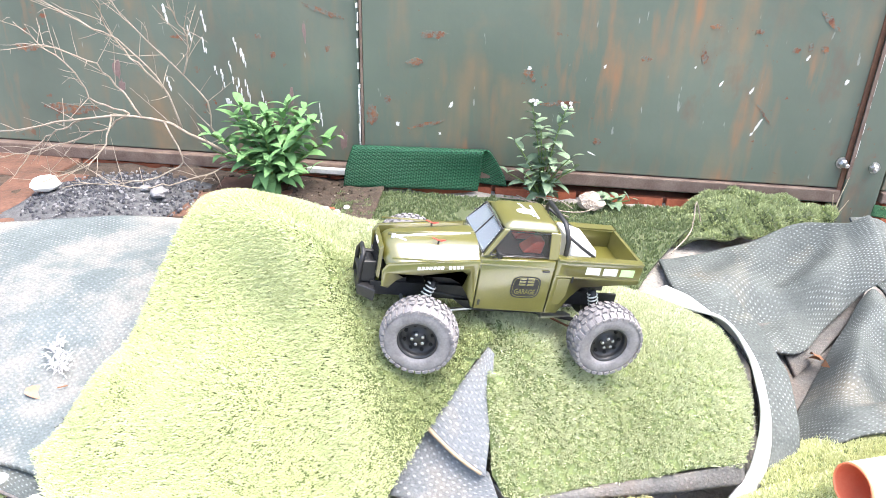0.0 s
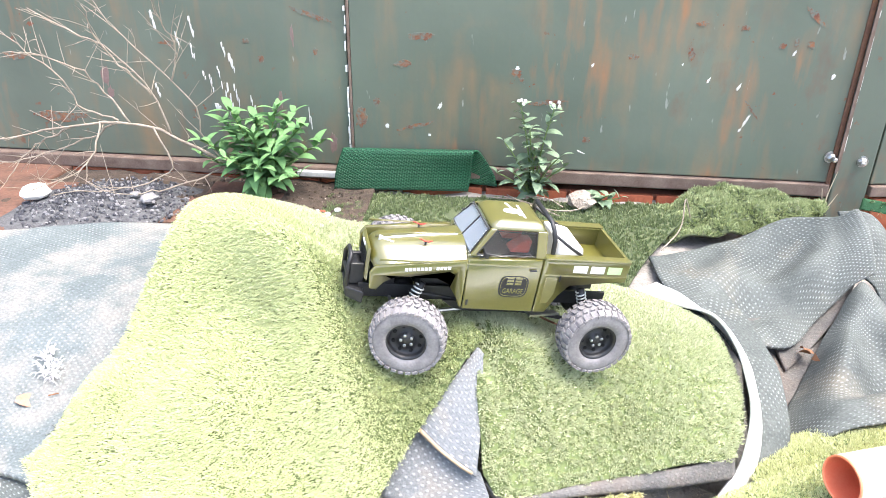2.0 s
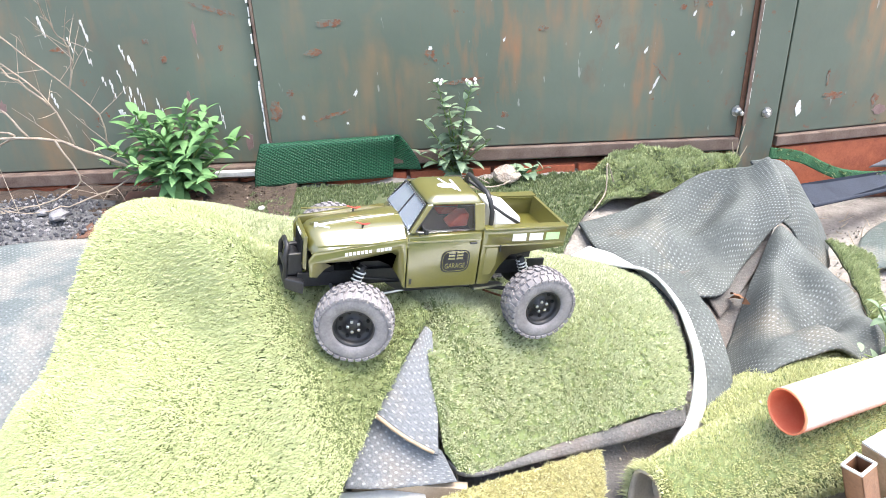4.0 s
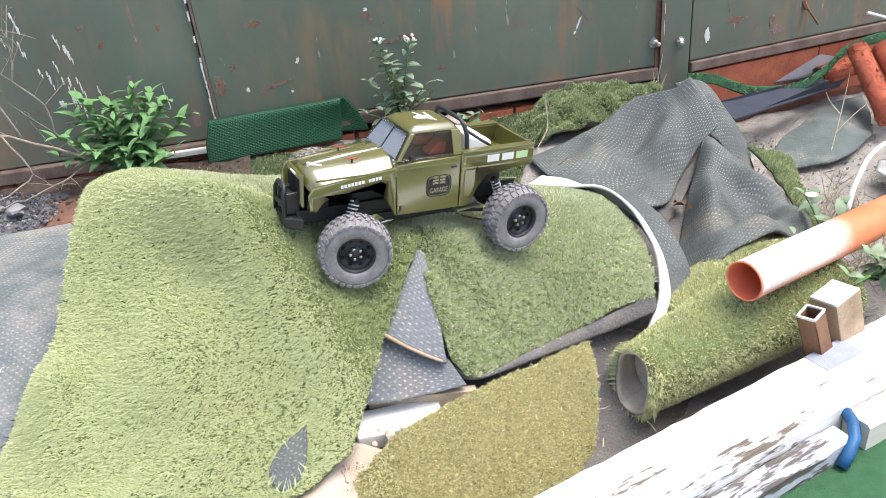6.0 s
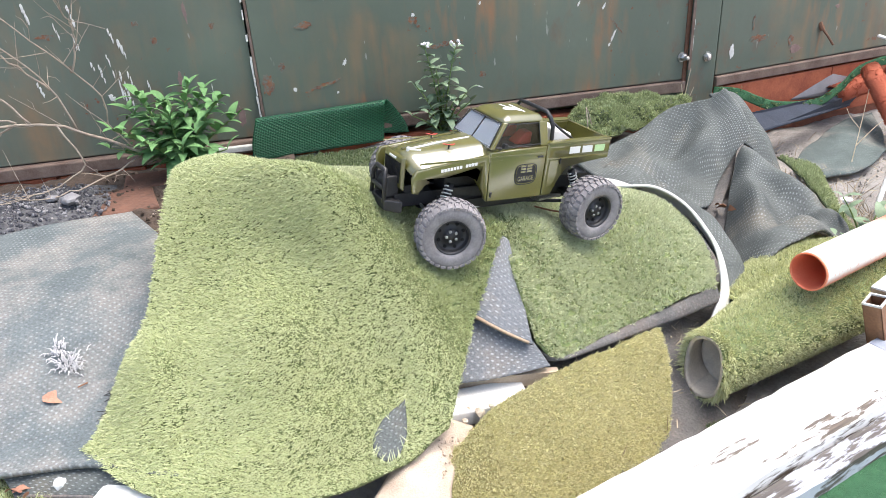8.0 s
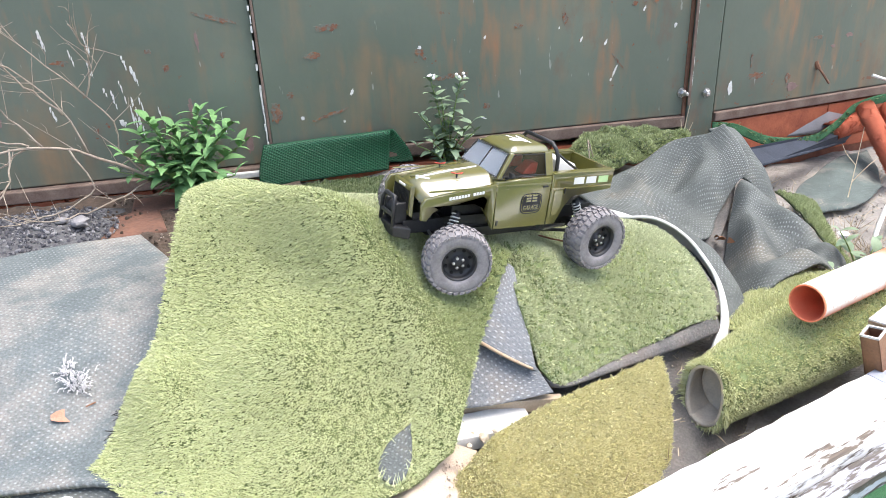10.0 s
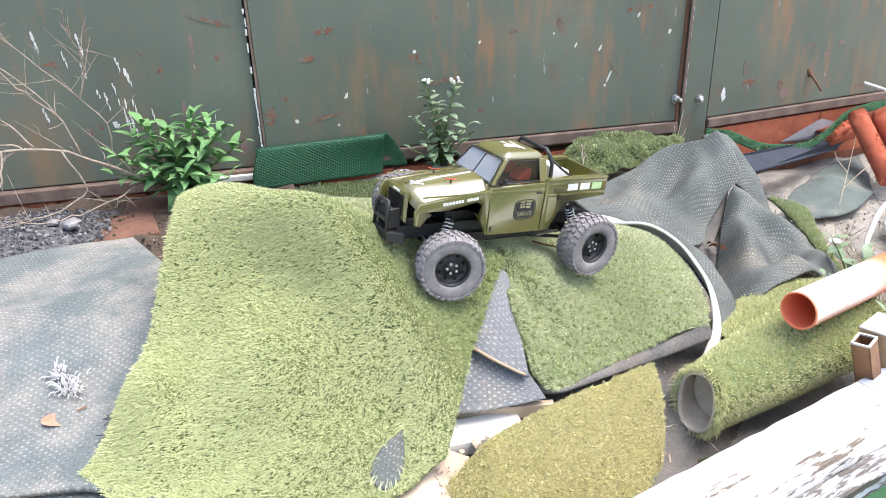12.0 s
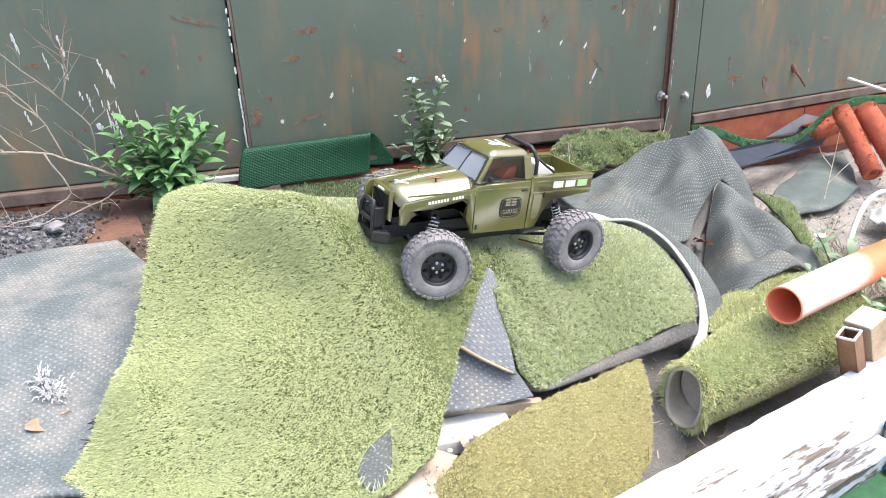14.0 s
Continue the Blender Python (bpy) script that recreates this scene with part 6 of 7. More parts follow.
# bits before the grey carpet
front = thing("grass_offcut", "faded grass offcut tucked under the grey carpet", "artificial grass", m=pose(-0.6, 0.75, 0.03))
FRONT = bent([(-1.0, 0.62, 0.0), (-0.75, 0.60, 0.01), (-0.58, 0.63, 0.015), (-0.46, 0.68, 0.01)], [(-0.46, 0.68, 0.01), (-0.49, 0.73, 0.03), (-0.53, 0.79, 0.045)],
             [(-1.05, 0.88, 0.05), (-0.8, 0.86, 0.055), (-0.66, 0.85, 0.055), (-0.53, 0.79, 0.045)], [(-1.0, 0.62, 0.0), (-1.02, 0.75, 0.03), (-1.05, 0.88, 0.05)], 60, 40, 0.004, 0.003, 0.06)
cloth("backing", FRONT, 0.006, THATCH, front)
pile("nap", FRONT, 40000, 0.007, 0.0017, PILE, front, 12)
bag = thing("white_stone", "bright white flat stone beside the carpet corner", "stone", m=pose(-0.43, 0.755, 0.05))
part("block", box(-0.055, -0.03, -0.02, 0.055, 0.03, 0.012, 0.008, m=pose(-0.425, 0.752, 0.052, 2, 0, -28)), STONE_WHITE, bag)
st = part("pebble", pebble(0.012, 99, 0.8), STONE_WHITE)
st.matrix_basis = pose(-0.535, 0.800, 0.062)
tagged(st, "white pebble at the edge of the grey carpet", "pebble")

_u = UNDER.reshape(-1, 3)
straw("fibre", 90, lambda r, n: _u[r.integers(0, len(_u), n)] + np.array([0, 0, 0.002]), 0.035, STRAW, under, 12, 1.6)
scatter("dust_crumb", 140, lambda r: tuple(_u[r.randrange(len(_u))] + np.array([0, 0, 0.002])), 0.0024, STONE_BEIGE, under, 13)

# ---- the toy truck ----
OLIVE = mottled("olive_paint", (0.105, 0.098, 0.018), (0.14, 0.13, 0.026), 12, 0.4, 0.02)
OLIVE.node_tree.nodes["Principled BSDF"].inputs["Coat Weight"].default_value = 1.0
OLIVE.node_tree.nodes["Principled BSDF"].inputs["Coat Roughness"].default_value = 0.12
OLIVE.node_tree.nodes["Principled BSDF"].inputs["Coat IOR"].default_value = 1.95
STEEL = mottled("dull_steel", (0.35, 0.35, 0.34), (0.55, 0.55, 0.53), 60, 0.35, 0.05, metal=1.0)
STICKER = mottled("white_sticker", (0.66, 0.66, 0.63), (0.76, 0.76, 0.73), 60, 0.5, 0.05)
STICKER_GREEN = mottled("pale_green_sticker", (0.4, 0.6, 0.28), (0.5, 0.68, 0.36), 60, 0.5, 0.05)
RED = mottled("red_plastic", (0.42, 0.05, 0.03), (0.55, 0.09, 0.06), 60, 0.4, 0.05)
# windscreen: pale blue, partly opaque base paints the sky's reflection
SKY_GLASS = material("sky_pale_glass", (0.62, 0.68, 0.76), 0.03)
SKY_GLASS.node_tree.nodes["Principled BSDF"].inputs["Transmission Weight"].default_value = 0.68
SKY_GLASS.node_tree.nodes["Principled BSDF"].inputs["IOR"].default_value = 1.75

CLEAR = material("clear_plastic", (0.9, 0.92, 0.92), 0.02)
CLEAR.node_tree.nodes["Principled BSDF"].inputs["Transmission Weight"].default_value = 1.0

WHEEL_R, TRACK = 0.0588, 0.180
FRONT_X, REAR_X = 0.1397, -0.1595


def make_wheel(truck, place, steer, roll, side):
    """A knobbly tyre on a black rim with bright nuts; side +1 shows its face to +y."""
    wheel = new("wheel")
    w, r = 0.023, WHEEL_R
    core = r - 0.004
    prof = [(0.030, -w * 0.85), (0.036, -w * 0.98), (0.046, -w), (core - 0.003, -w * 0.92), (core, -w * 0.75), (core + 0.001, 0.0),
            (core, w * 0.75), (core - 0.003, w * 0.92), (0.046, w), (0.036, w * 0.98), (0.030, w * 0.85), (0.029, 0.0)]
    tyre = part("tyre", turned(prof, 48, closed=True), TYRE, wheel, soft=True)
    bm = bmesh.new()
    rng = random.Random(7)
    for k in range(30):
        for row, (y0, y1, off, wide) in enumerate(((-w * 1.03, -w * 0.52, 0.0, 0.62), (-w * 0.42, -w * 0.04, 0.5, 0.6), (w * 0.04, w * 0.42, 0.0, 0.6), (w * 0.52, w * 1.03, 0.5, 0.62))):
            a = 2 * math.pi * (k + off + rng.uniform(-0.03, 0.03)) / 30
            half = math.pi / 30 * wide
            skew = 0.05 * (1 if row in (1, 2) else 0) * (1 if row == 1 else -1)
            out = r if row in (1, 2) else r - 0.0008

            def pt(rad, ang, y):
                return (rad * math.cos(ang), y, rad * math.sin(ang))

            drop0, drop1 = (0.0032 if row == 0 else 0.0), (0.0032 if row == 3 else 0.0)
            low = [pt(core - 0.004, a - half, y0), pt(core - 0.004, a + half, y0), pt(core - 0.004, a + half + skew, y1), pt(core - 0.004, a - half + skew, y1)]
            top = [pt(out - drop0, a - half * 0.86, y0), pt(out - drop0, a + half * 0.86, y0), pt(out - drop1, a + half * 0.86 + skew, y1), pt(out - drop1, a - half * 0.86 + skew, y1)]
            hexa(low, top, bm=bm)
    # side knobs
    for k in range(30):
        for y in (-w, w):
            a = 2 * math.pi * (k + 0.25) / 30
            h = math.pi / 30 * 0.5
            s = 1 if y > 0 else -1
            low = [(rr * math.cos(aa), y * 0.93, rr * math.sin(aa)) for rr, aa in ((0.050, a - h), (0.050, a + h), (core, a + h), (core, a - h))]
            top = [(rr * math.cos(aa), y + s * 0.0012, rr * math.sin(aa)) for rr, aa in ((0.0505, a - h * 0.8), (0.0505, a + h * 0.8), (core - 0.001, a + h * 0.8), (core - 0.001, a - h * 0.8))]
            hexa(low, top, bm=bm)
    part("tread", bm, TYRE, wheel, "worn knobbly tread, grey with dust")
    s = side
    rim = [(0.0305, s * w * 0.86), (0.0285, s * w * 0.9), (0.027, s * w * 0.55), (0.0265, s * w * 0.35), (0.020, s * w * 0.28), (0.011, s * w * 0.42), (0.010, s * w * 0.6), (0.0001, s * w * 0.62)]
    part("rim", turned(rim[::-1], 40, caps=False), BLACK, wheel, "black steel-style rim", soft=True)
    part("inner_rim", turned([(0.029, -s * w * 0.85), (0.027, -s * w * 0.5), (0.027, s * w * 0.2)], 32, caps=False), BLACK, wheel)
    bm = bmesh.new()
    for k in range(8):
        a = 2 * math.pi * k / 8
        turned([(0.0032, s * w * 0.30), (0.0028, s * w * 0.37)], 10, Matrix.Translation((0.0215 * math.cos(a), 0, 0.0215 * math.sin(a))), bm)
    # black discs stand for the shade inside the vent holes
    part("vent_ring", bm, HOLE_SHADE, wheel)
    for k in range(5):
        a = 2 * math.pi * k / 5 + 0.3
        part("nut", turned([(0.0026, s * w * 0.45), (0.0026, s * w * 0.66), (0.0014, s * w * 0.70)], 8, Matrix.Translation((0.0088 * math.cos(a), 0, 0.0088 * math.sin(a)))), STEEL, wheel, "bright steel nut")
    wheel.matrix_basis = pose(*place, 0, 0, steer) @ pose(0, 0, 0, 0, roll, 0)
    wheel.parent = truck
    return wheel


# near-black that paints the shade in vent holes and grille slots
HOLE_SHADE = mottled("shadow_black", (0.004, 0.004, 0.004), (0.008, 0.008, 0.008), 60, 0.9, 0.0)


def make_truck():
    truck = thing("toy_truck", "olive green remote-controlled pickup crawler with big dusty tyres", "toy truck")
    body = new("body")
    hang(body, truck)
    for s in (1, -1):
        front = [(0.226, 0.130), (0.228, 0.150), (0.220, 0.161), (0.15, 0.168), (0.070, 0.176), (0.066, 0.106), (0.072, 0.110),
                 (0.080, 0.128), (0.095, 0.143), (0.115, 0.150), (0.185, 0.150), (0.205, 0.142), (0.214, 0.128)]
        part("fender", extruded(front, s * 0.079, s * 0.088, 0.003), OLIVE, body, soft=True)
        door = part("door", extruded([(0.064, 0.106), (0.068, 0.178), (-0.060, 0.182), (-0.062, 0.104)], s * 0.070, s * 0.0865, 0.002), OLIVE, body, soft=True)
        part("handle", rod([(-0.040, s * 0.089, 0.166), (-0.052, s * 0.089, 0.166)], 0.0016, 6), BLACK, door)
        part("hinge", box(0.056, s * 0.0862 - 0.001, 0.112, 0.060, s * 0.0862 + 0.002, 0.119), BLACK, door)
        part("trim_strip", box(-0.06, s * 0.0862 - 0.001, 0.1700, 0.215, s * 0.0862 + 0.0016, 0.1722), OLIVE, door)
        shield = [(-0.018 + 0.026 * math.copysign(abs(math.cos(a)) ** 0.5, math.cos(a)), 0.140 + 0.0155 * math.copysign(abs(math.sin(a)) ** 0.6, math.sin(a))) for a in (2 * math.pi * k / 24 for k in range(24))]
        if s > 0:
            badge = part("badge", extruded(shield, s * 0.0864, s * 0.0872), BLACK, door, "black shield-shaped sticker")
            edge_line = [(-0.018 + (x + 0.018) * 0.88, 0.0875, 0.140 + (z - 0.140) * 0.88) for x, z in shield]
            part("border", rod(edge_line + edge_line[:1], 0.0005, 5), OLIVE, badge, "thin olive border line")
            for z, h, x0, x1 in ((0.1515, 0.0026, -0.031, -0.0195), (0.1475, 0.0026, -0.031, -0.0195), (0.1435, 0.0026, -0.031, -0.0195), (0.1515, 0.0026, -0.0165, -0.005), (0.1475, 0.0026, -0.0165, -0.005), (0.1435, 0.0026, -0.0165, -0.005)):
                part("bar", box(x0, 0.0870, z - h / 2, x1, 0.0877, z + h / 2), OLIVE, badge)
            # the readable word on the badge
            cu = bpy.data.curves.new("word", "FONT")
            cu.body, cu.size, cu.extrude, cu.align_x = "GARAGE", 0.0094, 0.0003, "CENTER"
            cu.offset = 0.00012
            tmp = new("tmp", cu)
            bpy.context.view_layer.update()
            me = bpy.data.meshes.new_from_object(tmp.evaluated_get(bpy.context.evaluated_depsgraph_get()))
            bpy.data.objects.remove(tmp)
            me.transform(pose(-0.018, 0.0875, 0.1305, 90, 0, 180))
            me.materials.append(OLIVE)
            word = new("word", me)
            hang(word, badge)
        bed = [(-0.064, 0.104), (-0.064, 0.184), (-0.222, 0.184), (-0.222, 0.152), (-0.118, 0.146), (-0.100, 0.130), (-0.086, 0.104)]
        part("bed_side", extruded(bed, s * 0.072, s * 0.0865, 0.002), OLIVE, body, soft=True)
        part("bed_rail", box(-0.222, s * 0.069, 0.1835, -0.064, s * 0.089, 0.1885, 0.0015), OLIVE, body)
        part("bed_bead", box(-0.220, s * 0.0862 - 0.001, 0.158, -0.064, s * 0.0862 + 0.0012, 0.1605), OLIVE, body)
        part("fuel_hatch", extruded([(-0.072, 0.118), (-0.072, 0.156), (-0.094, 0.156), (-0.094, 0.132), (-0.086, 0.118)], s * 0.0864, s * 0.0874, 0.0004), OLIVE, body)
        part("latch", box(-0.0985, s * 0.0865, 0.150, -0.0965, s * 0.0895, 0.160), BLACK, body)
        if s > 0:
            for x0, mat, text in ((-0.118, STICKER, "pale sticker"), (-0.150, STICKER, "white sticker"), (-0.182, STICKER_GREEN, "pale green sticker")):
                part("sticker", box(x0 - 0.026, 0.0866, 0.1650, x0, 0.0873, 0.1765), mat, body, text)
        for k in range(12):
            if k == 7:
                continue
            x0 = 0.172 - 0.0064 * k
            part("letter_bar", box(x0 - 0.0048, s * 0.0862 - 0.001, 0.1560 + 0.0005 * k, x0, s * 0.0889, 0.1606 + 0.0005 * k), STICKER, body, "white sticker mark")
    # hood: a flat middle with a crease, rolling off to the fenders
    rows = []
    for f in np.linspace(0, 1, 18):
        x = 0.226 - 0.186 * f
        h = 0.1755 + 0.0150 * f - 0.012 * (1 - min(f / 0.12, 1.0)) ** 2
        flat, brim = 0.036 + 0.016 * f, 0.0845
        half = [(0.0, h), (flat * 0.12, h - 0.0004), (flat * 0.5, h - 0.0012), (flat * 0.85, h - 0.0030), (flat, h - 0.0052), (flat + 0.3 * (brim - flat), h - 0.0105),
                (flat + 0.7 * (brim - flat), h - 0.0165), (brim - 0.002, h - 0.0200 - 0.001 * f), (brim + 0.0025, h - 0.0245)]
        rows.append([(x - 0.02 * (abs(y) / brim) ** 3 * (1 - f), y, z) for y, z in [(-y, z) for y, z in half[:0:-1]] + half])
    ob = cloth("hood", np.array(rows), 0.003, OLIVE, body)
    for w in (-0.0032, 0.0032):
        part("hood_crease", rod([(0.214, w * 0.4, 0.1762), (0.14, w, 0.1828), (0.050, w * 1.6, 0.1900)], 0.0012, 6), OLIVE, body, soft=True)
    for x, y in ((0.135, 0.038), (0.135, -0.038)):
        clip = part("body_clip", rod([(x, y, 0.172), (x, y, 0.1865 - 0.03 * (x - 0.1))], 0.0018, 8), BLACK, body, "black body post with a red clip")
        part("pin", rod([(x + 0.010, y - 0.006, 0.1875), (x, y, 0.1855), (x - 0.010, y + 0.005, 0.189), (x - 0.004, y + 0.009, 0.1885), (x + 0.004, y + 0.002, 0.187)], 0.0015, 6), RED, clip, "red wire clip")
    part("stripe", rod([(0.205, 0.012, 0.1770), (0.14, 0.0085, 0.1832), (0.075, 0.004, 0.1890)], 0.0019, 6), STICKER, body, "thin white pinstripe on the hood")
    part("stripe", rod([(0.205, 0.012, 0.1770), (0.186, 0.026, 0.1770)], 0.0015, 6), STICKER, body)
    part("stud", rod([(0.206, 0.012, 0.1745), (0.206, 0.012, 0.1805)], 0.0036, 8), STICKER, body, "white hood stud")
    # grille
    grille = part("grille", hexa([(0.224, -0.046, 0.124), (0.224, 0.046, 0.124), (0.224, 0.046, 0.172), (0.224, -0.046, 0.172)],
                                 [(0.2295, -0.042, 0.127), (0.2295, 0.042, 0.127), (0.2295, 0.038, 0.169), (0.2295, -0.038, 0.169)], 0.002), OLIVE, body)
    # black bars stand for the shade inside the grille openings
    for k in range(13):
        y = -0.033 + 0.0055 * k
        part("slot", box(0.2285, y - 0.0016, 0.133, 0.2305, y + 0.0016, 0.162), HOLE_SHADE, grille)
    part("name_bar", box(0.2285, -0.014, 0.1645, 0.2312, 0.014, 0.1675), STICKER, grille, "small white lettering bar")
    # cab
    lo, hi, zb, zt = 0.081, 0.066, 0.182, 0.243
    fx0, fx1, rx0, rx1 = 0.066, 0.036, -0.060, -0.058
    for s in (1, -1):
        part("front_pillar", hexa([(fx0, s * lo, zb), (fx0 - 0.009, s * lo, zb), (fx0 - 0.009, s * (lo - 0.006), zb), (fx0, s * (lo - 0.008), zb)],
                                  [(fx1, s * hi, zt), (fx1 - 0.010, s * hi, zt), (fx1 - 0.010, s * (hi - 0.006), zt), (fx1, s * (hi - 0.008), zt)], 0.0015), OLIVE, body)
        part("rear_pillar", hexa([(rx0 + 0.012, s * lo, zb), (rx0 - 0.006, s * lo, zb), (rx0 - 0.006, s * (lo - 0.014), zb), (rx0 + 0.012, s * (lo - 0.006), zb)],
                                 [(rx1 + 0.012, s * hi, zt), (rx1 - 0.006, s * hi, zt), (rx1 - 0.006, s * (hi - 0.014), zt), (rx1 + 0.012, s * (hi - 0.006), zt)], 0.0015), OLIVE, body)
        part("side_window", hexa([(fx0 - 0.008, s * (lo - 0.0035), zb), (rx0 + 0.010, s * (lo - 0.0035), zb), (rx0 + 0.010, s * (lo - 0.005), zb), (fx0 - 0.008, s * (lo - 0.005), zb)],
                                 [(fx1 - 0.008, s * (hi - 0.0035), zt), (rx1 + 0.010, s * (hi - 0.0035), zt), (rx1 + 0.010, s * (hi - 0.005), zt), (fx1 - 0.008, s * (hi - 0.005), zt)]), CLEAR, body, "clear side window")
        part("window_seal", rod([(fx0 - 0.010, s * (lo - 0.001), zb + 0.003), (fx1 - 0.008, s * (hi + 0.0005), zt - 0.004), (rx1 + 0.013, s * (hi + 0.0005), zt - 0.004), (rx0 + 0.013, s * (lo - 0.001), zb + 0.003), (fx0 - 0.010, s * (lo - 0.001), zb + 0.003)], 0.0012, 5), BLACK, body)
        mirror = part("mirror", box(0.040, s * 0.086, 0.186, 0.047, s * 0.100, 0.200, 0.002), BLACK, body)
        part("arm", rod([(0.050, s * 0.082, 0.180), (0.044, s * 0.092, 0.188)], 0.0014, 6), BLACK, mirror)
    roof = part("roof", hexa([(fx1 + 0.004, -hi - 0.002, zt - 0.003), (rx1 - 0.010, -hi - 0.002, zt - 0.003), (rx1 - 0.010, hi + 0.002, zt - 0.003), (fx1 + 0.004, hi + 0.002, zt - 0.003)],
                             [(fx1 - 0.014, -hi + 0.016, zt + 0.012), (rx1 + 0.002, -hi + 0.016, zt + 0.012), (rx1 + 0.002, hi - 0.016, zt + 0.012), (fx1 - 0.014, hi - 0.016, zt + 0.012)], 0.011), OLIVE, body, soft=True)
    disc = [(-0.012 + 0.016 * math.cos(a), 0.004 + 0.012 * math.sin(a)) for a in (2 * math.pi * k / 20 for k in range(20))]
    mark = bmesh.new()
    vs = [mark.verts.new((x, y, zt + 0.0126)) for x, y in disc]
    ws = [mark.verts.new((x, y, zt + 0.0118)) for x, y in disc]
    mark.faces.new(vs)
    for i in range(20):
        mark.faces.new((ws[i], ws[(i + 1) % 20], vs[(i + 1) % 20], vs[i]))
    box(-0.030, -0.026, zt + 0.0118, -0.026, 0.034, zt + 0.0127, bm=mark)
    box(-0.018, -0.030, zt + 0.0118, -0.014, 0.030, zt + 0.0127, bm=mark, m=Matrix.Rotation(0.25, 4, "Z"))
    part("roof_mark", mark, STICKER, roof, "round white sticker with crossed bars")
    part("rear_wall", hexa([(rx0 - 0.006, -0.07, 0.15), (rx0 - 0.006, 0.07, 0.15), (rx0, 0.07, 0.15), (rx0, -0.07, 0.15)],
                           [(rx1 - 0.006, -0.06, zt), (rx1 - 0.006, 0.06, zt), (rx1, 0.06, zt), (rx1, -0.06, zt)]), OLIVE, body)
    for y0, y1 in ((-0.072, -0.002), (0.002, 0.072)):
        k0, k1 = y0 * 0.82, y1 * 0.82
        part("windscreen", hexa([(fx0 + 0.001, y0, zb + 0.005), (fx0 + 0.001, y1, zb + 0.005), (fx0 - 0.001, y1, zb + 0.005), (fx0 - 0.001, y0, zb + 0.005)],
                                [(fx1 + 0.003, k0, zt - 0.002), (fx1 + 0.003, k1, zt - 0.002), (fx1 + 0.001, k1, zt - 0.002), (fx1 + 0.001, k0, zt - 0.002)]), SKY_GLASS, body, "split flat windscreen")
    rim = [(-0.074, zb + 0.003), (0.074, zb + 0.003), (0.0625, zt - 0.001), (-0.0625, zt - 0.001), (-0.074, zb + 0.003)]
    place = [(fx0 + 0.0015 - (z - zb) / (zt - zb) * (fx0 - fx1 - 0.002), y, z) for y, z in rim]
    seal = part("windscreen_seal", rod(place, 0.0019, 5), BLACK, body, "black riveted window rubber")
    part("post", rod([(fx0 + 0.0015, 0, zb + 0.003), (fx1 + 0.0035, 0, zt)], 0.0016, 5), BLACK, seal)
    bm = bmesh.new()
    for (x0, y0, z0), (x1, y1, z1) in zip(place, place[1:]):
        n = max(2, int(math.dist((y0, z0), (y1, z1)) / 0.008))
        for k in range(n):
            f = (k + 0.5) / n
            bmesh.ops.create_icosphere(bm, subdivisions=1, radius=0.0011, matrix=Matrix.Translation((x0 + (x1 - x0) * f + 0.0022, y0 + (y1 - y0) * f, z0 + (z1 - z0) * f)))
    part("rivet_row", bm, STEEL, seal)
    seat = part("interior", box(-0.05, -0.06, 0.13, 0.055, 0.06, 0.178, 0.004), BLACK, body, "dark cab interior with red seats")
    for y in (0.03, -0.03):
        part("seat", hexa([(-0.045, y - 0.018, 0.178), (-0.01, y - 0.018, 0.178), (-0.01, y + 0.018, 0.178), (-0.045, y + 0.018, 0.178)],
                          [(-0.048, y - 0.015, 0.206), (-0.032, y - 0.015, 0.206), (-0.032, y + 0.015, 0.206), (-0.048, y + 0.015, 0.206)], 0.004), RED, seat)
    # bed, roll bar and load
    part("bed_floor", box(-0.220, -0.075, 0.150, -0.064, 0.075, 0.155), OLIVE, body)
    part("tailgate", box(-0.223, -0.080, 0.150, -0.217, 0.080, 0.186, 0.001), OLIVE, body)
    bar = part("roll_bar", rod([(-0.082, 0.070, 0.16), (-0.078, 0.070, 0.225), (-0.074, 0.064, 0.247), (-0.072, 0.05, 0.257), (-0.072, -0.05, 0.257), (-0.074, -0.064, 0.247), (-0.078, -0.070, 0.225), (-0.082, -0.070, 0.16)], 0.0042, 10), BLACK, body, "black tube roll bar", soft=True)
    for y in (0.066, -0.066):
        part("brace", rod([(-0.077, y, 0.238), (-0.112, y, 0.205), (-0.135, y, 0.186)], 0.0032, 8), BLACK, bar, soft=True)
    load = part("load", hexa([(-0.15, -0.055, 0.155), (-0.09, -0.055, 0.155), (-0.09, 0.06, 0.155), (-0.15, 0.06, 0.155)],
                             [(-0.142, -0.05, 0.196), (-0.094, -0.05, 0.212), (-0.094, 0.05, 0.212), (-0.142, 0.05, 0.196)], 0.006), STICKER, body, "white pack in the bed")
    # bumper, winch, chassis
    bumper = part("bumper", hexa([(0.236, -0.062, 0.098), (0.236, 0.062, 0.098), (0.262, 0.036, 0.100), (0.262, -0.036, 0.100)],
                                 [(0.234, -0.064, 0.116), (0.234, 0.064, 0.116), (0.264, 0.038, 0.116), (0.264, -0.038, 0.116)], 0.003), BLACK, truck, "black steel bumper with a bull bar")
    part("bull_bar", rod([(0.262, 0.034, 0.112), (0.262, 0.030, 0.146), (0.258, 0.024, 0.154), (0.258, -0.024, 0.154), (0.262, -0.030, 0.146), (0.262, -0.034, 0.112)], 0.0040, 10), BLACK, bumper, soft=True)
    part("bull_bar", rod([(0.262, 0.031, 0.130), (0.262, -0.031, 0.130)], 0.0032, 8), BLACK, bumper)
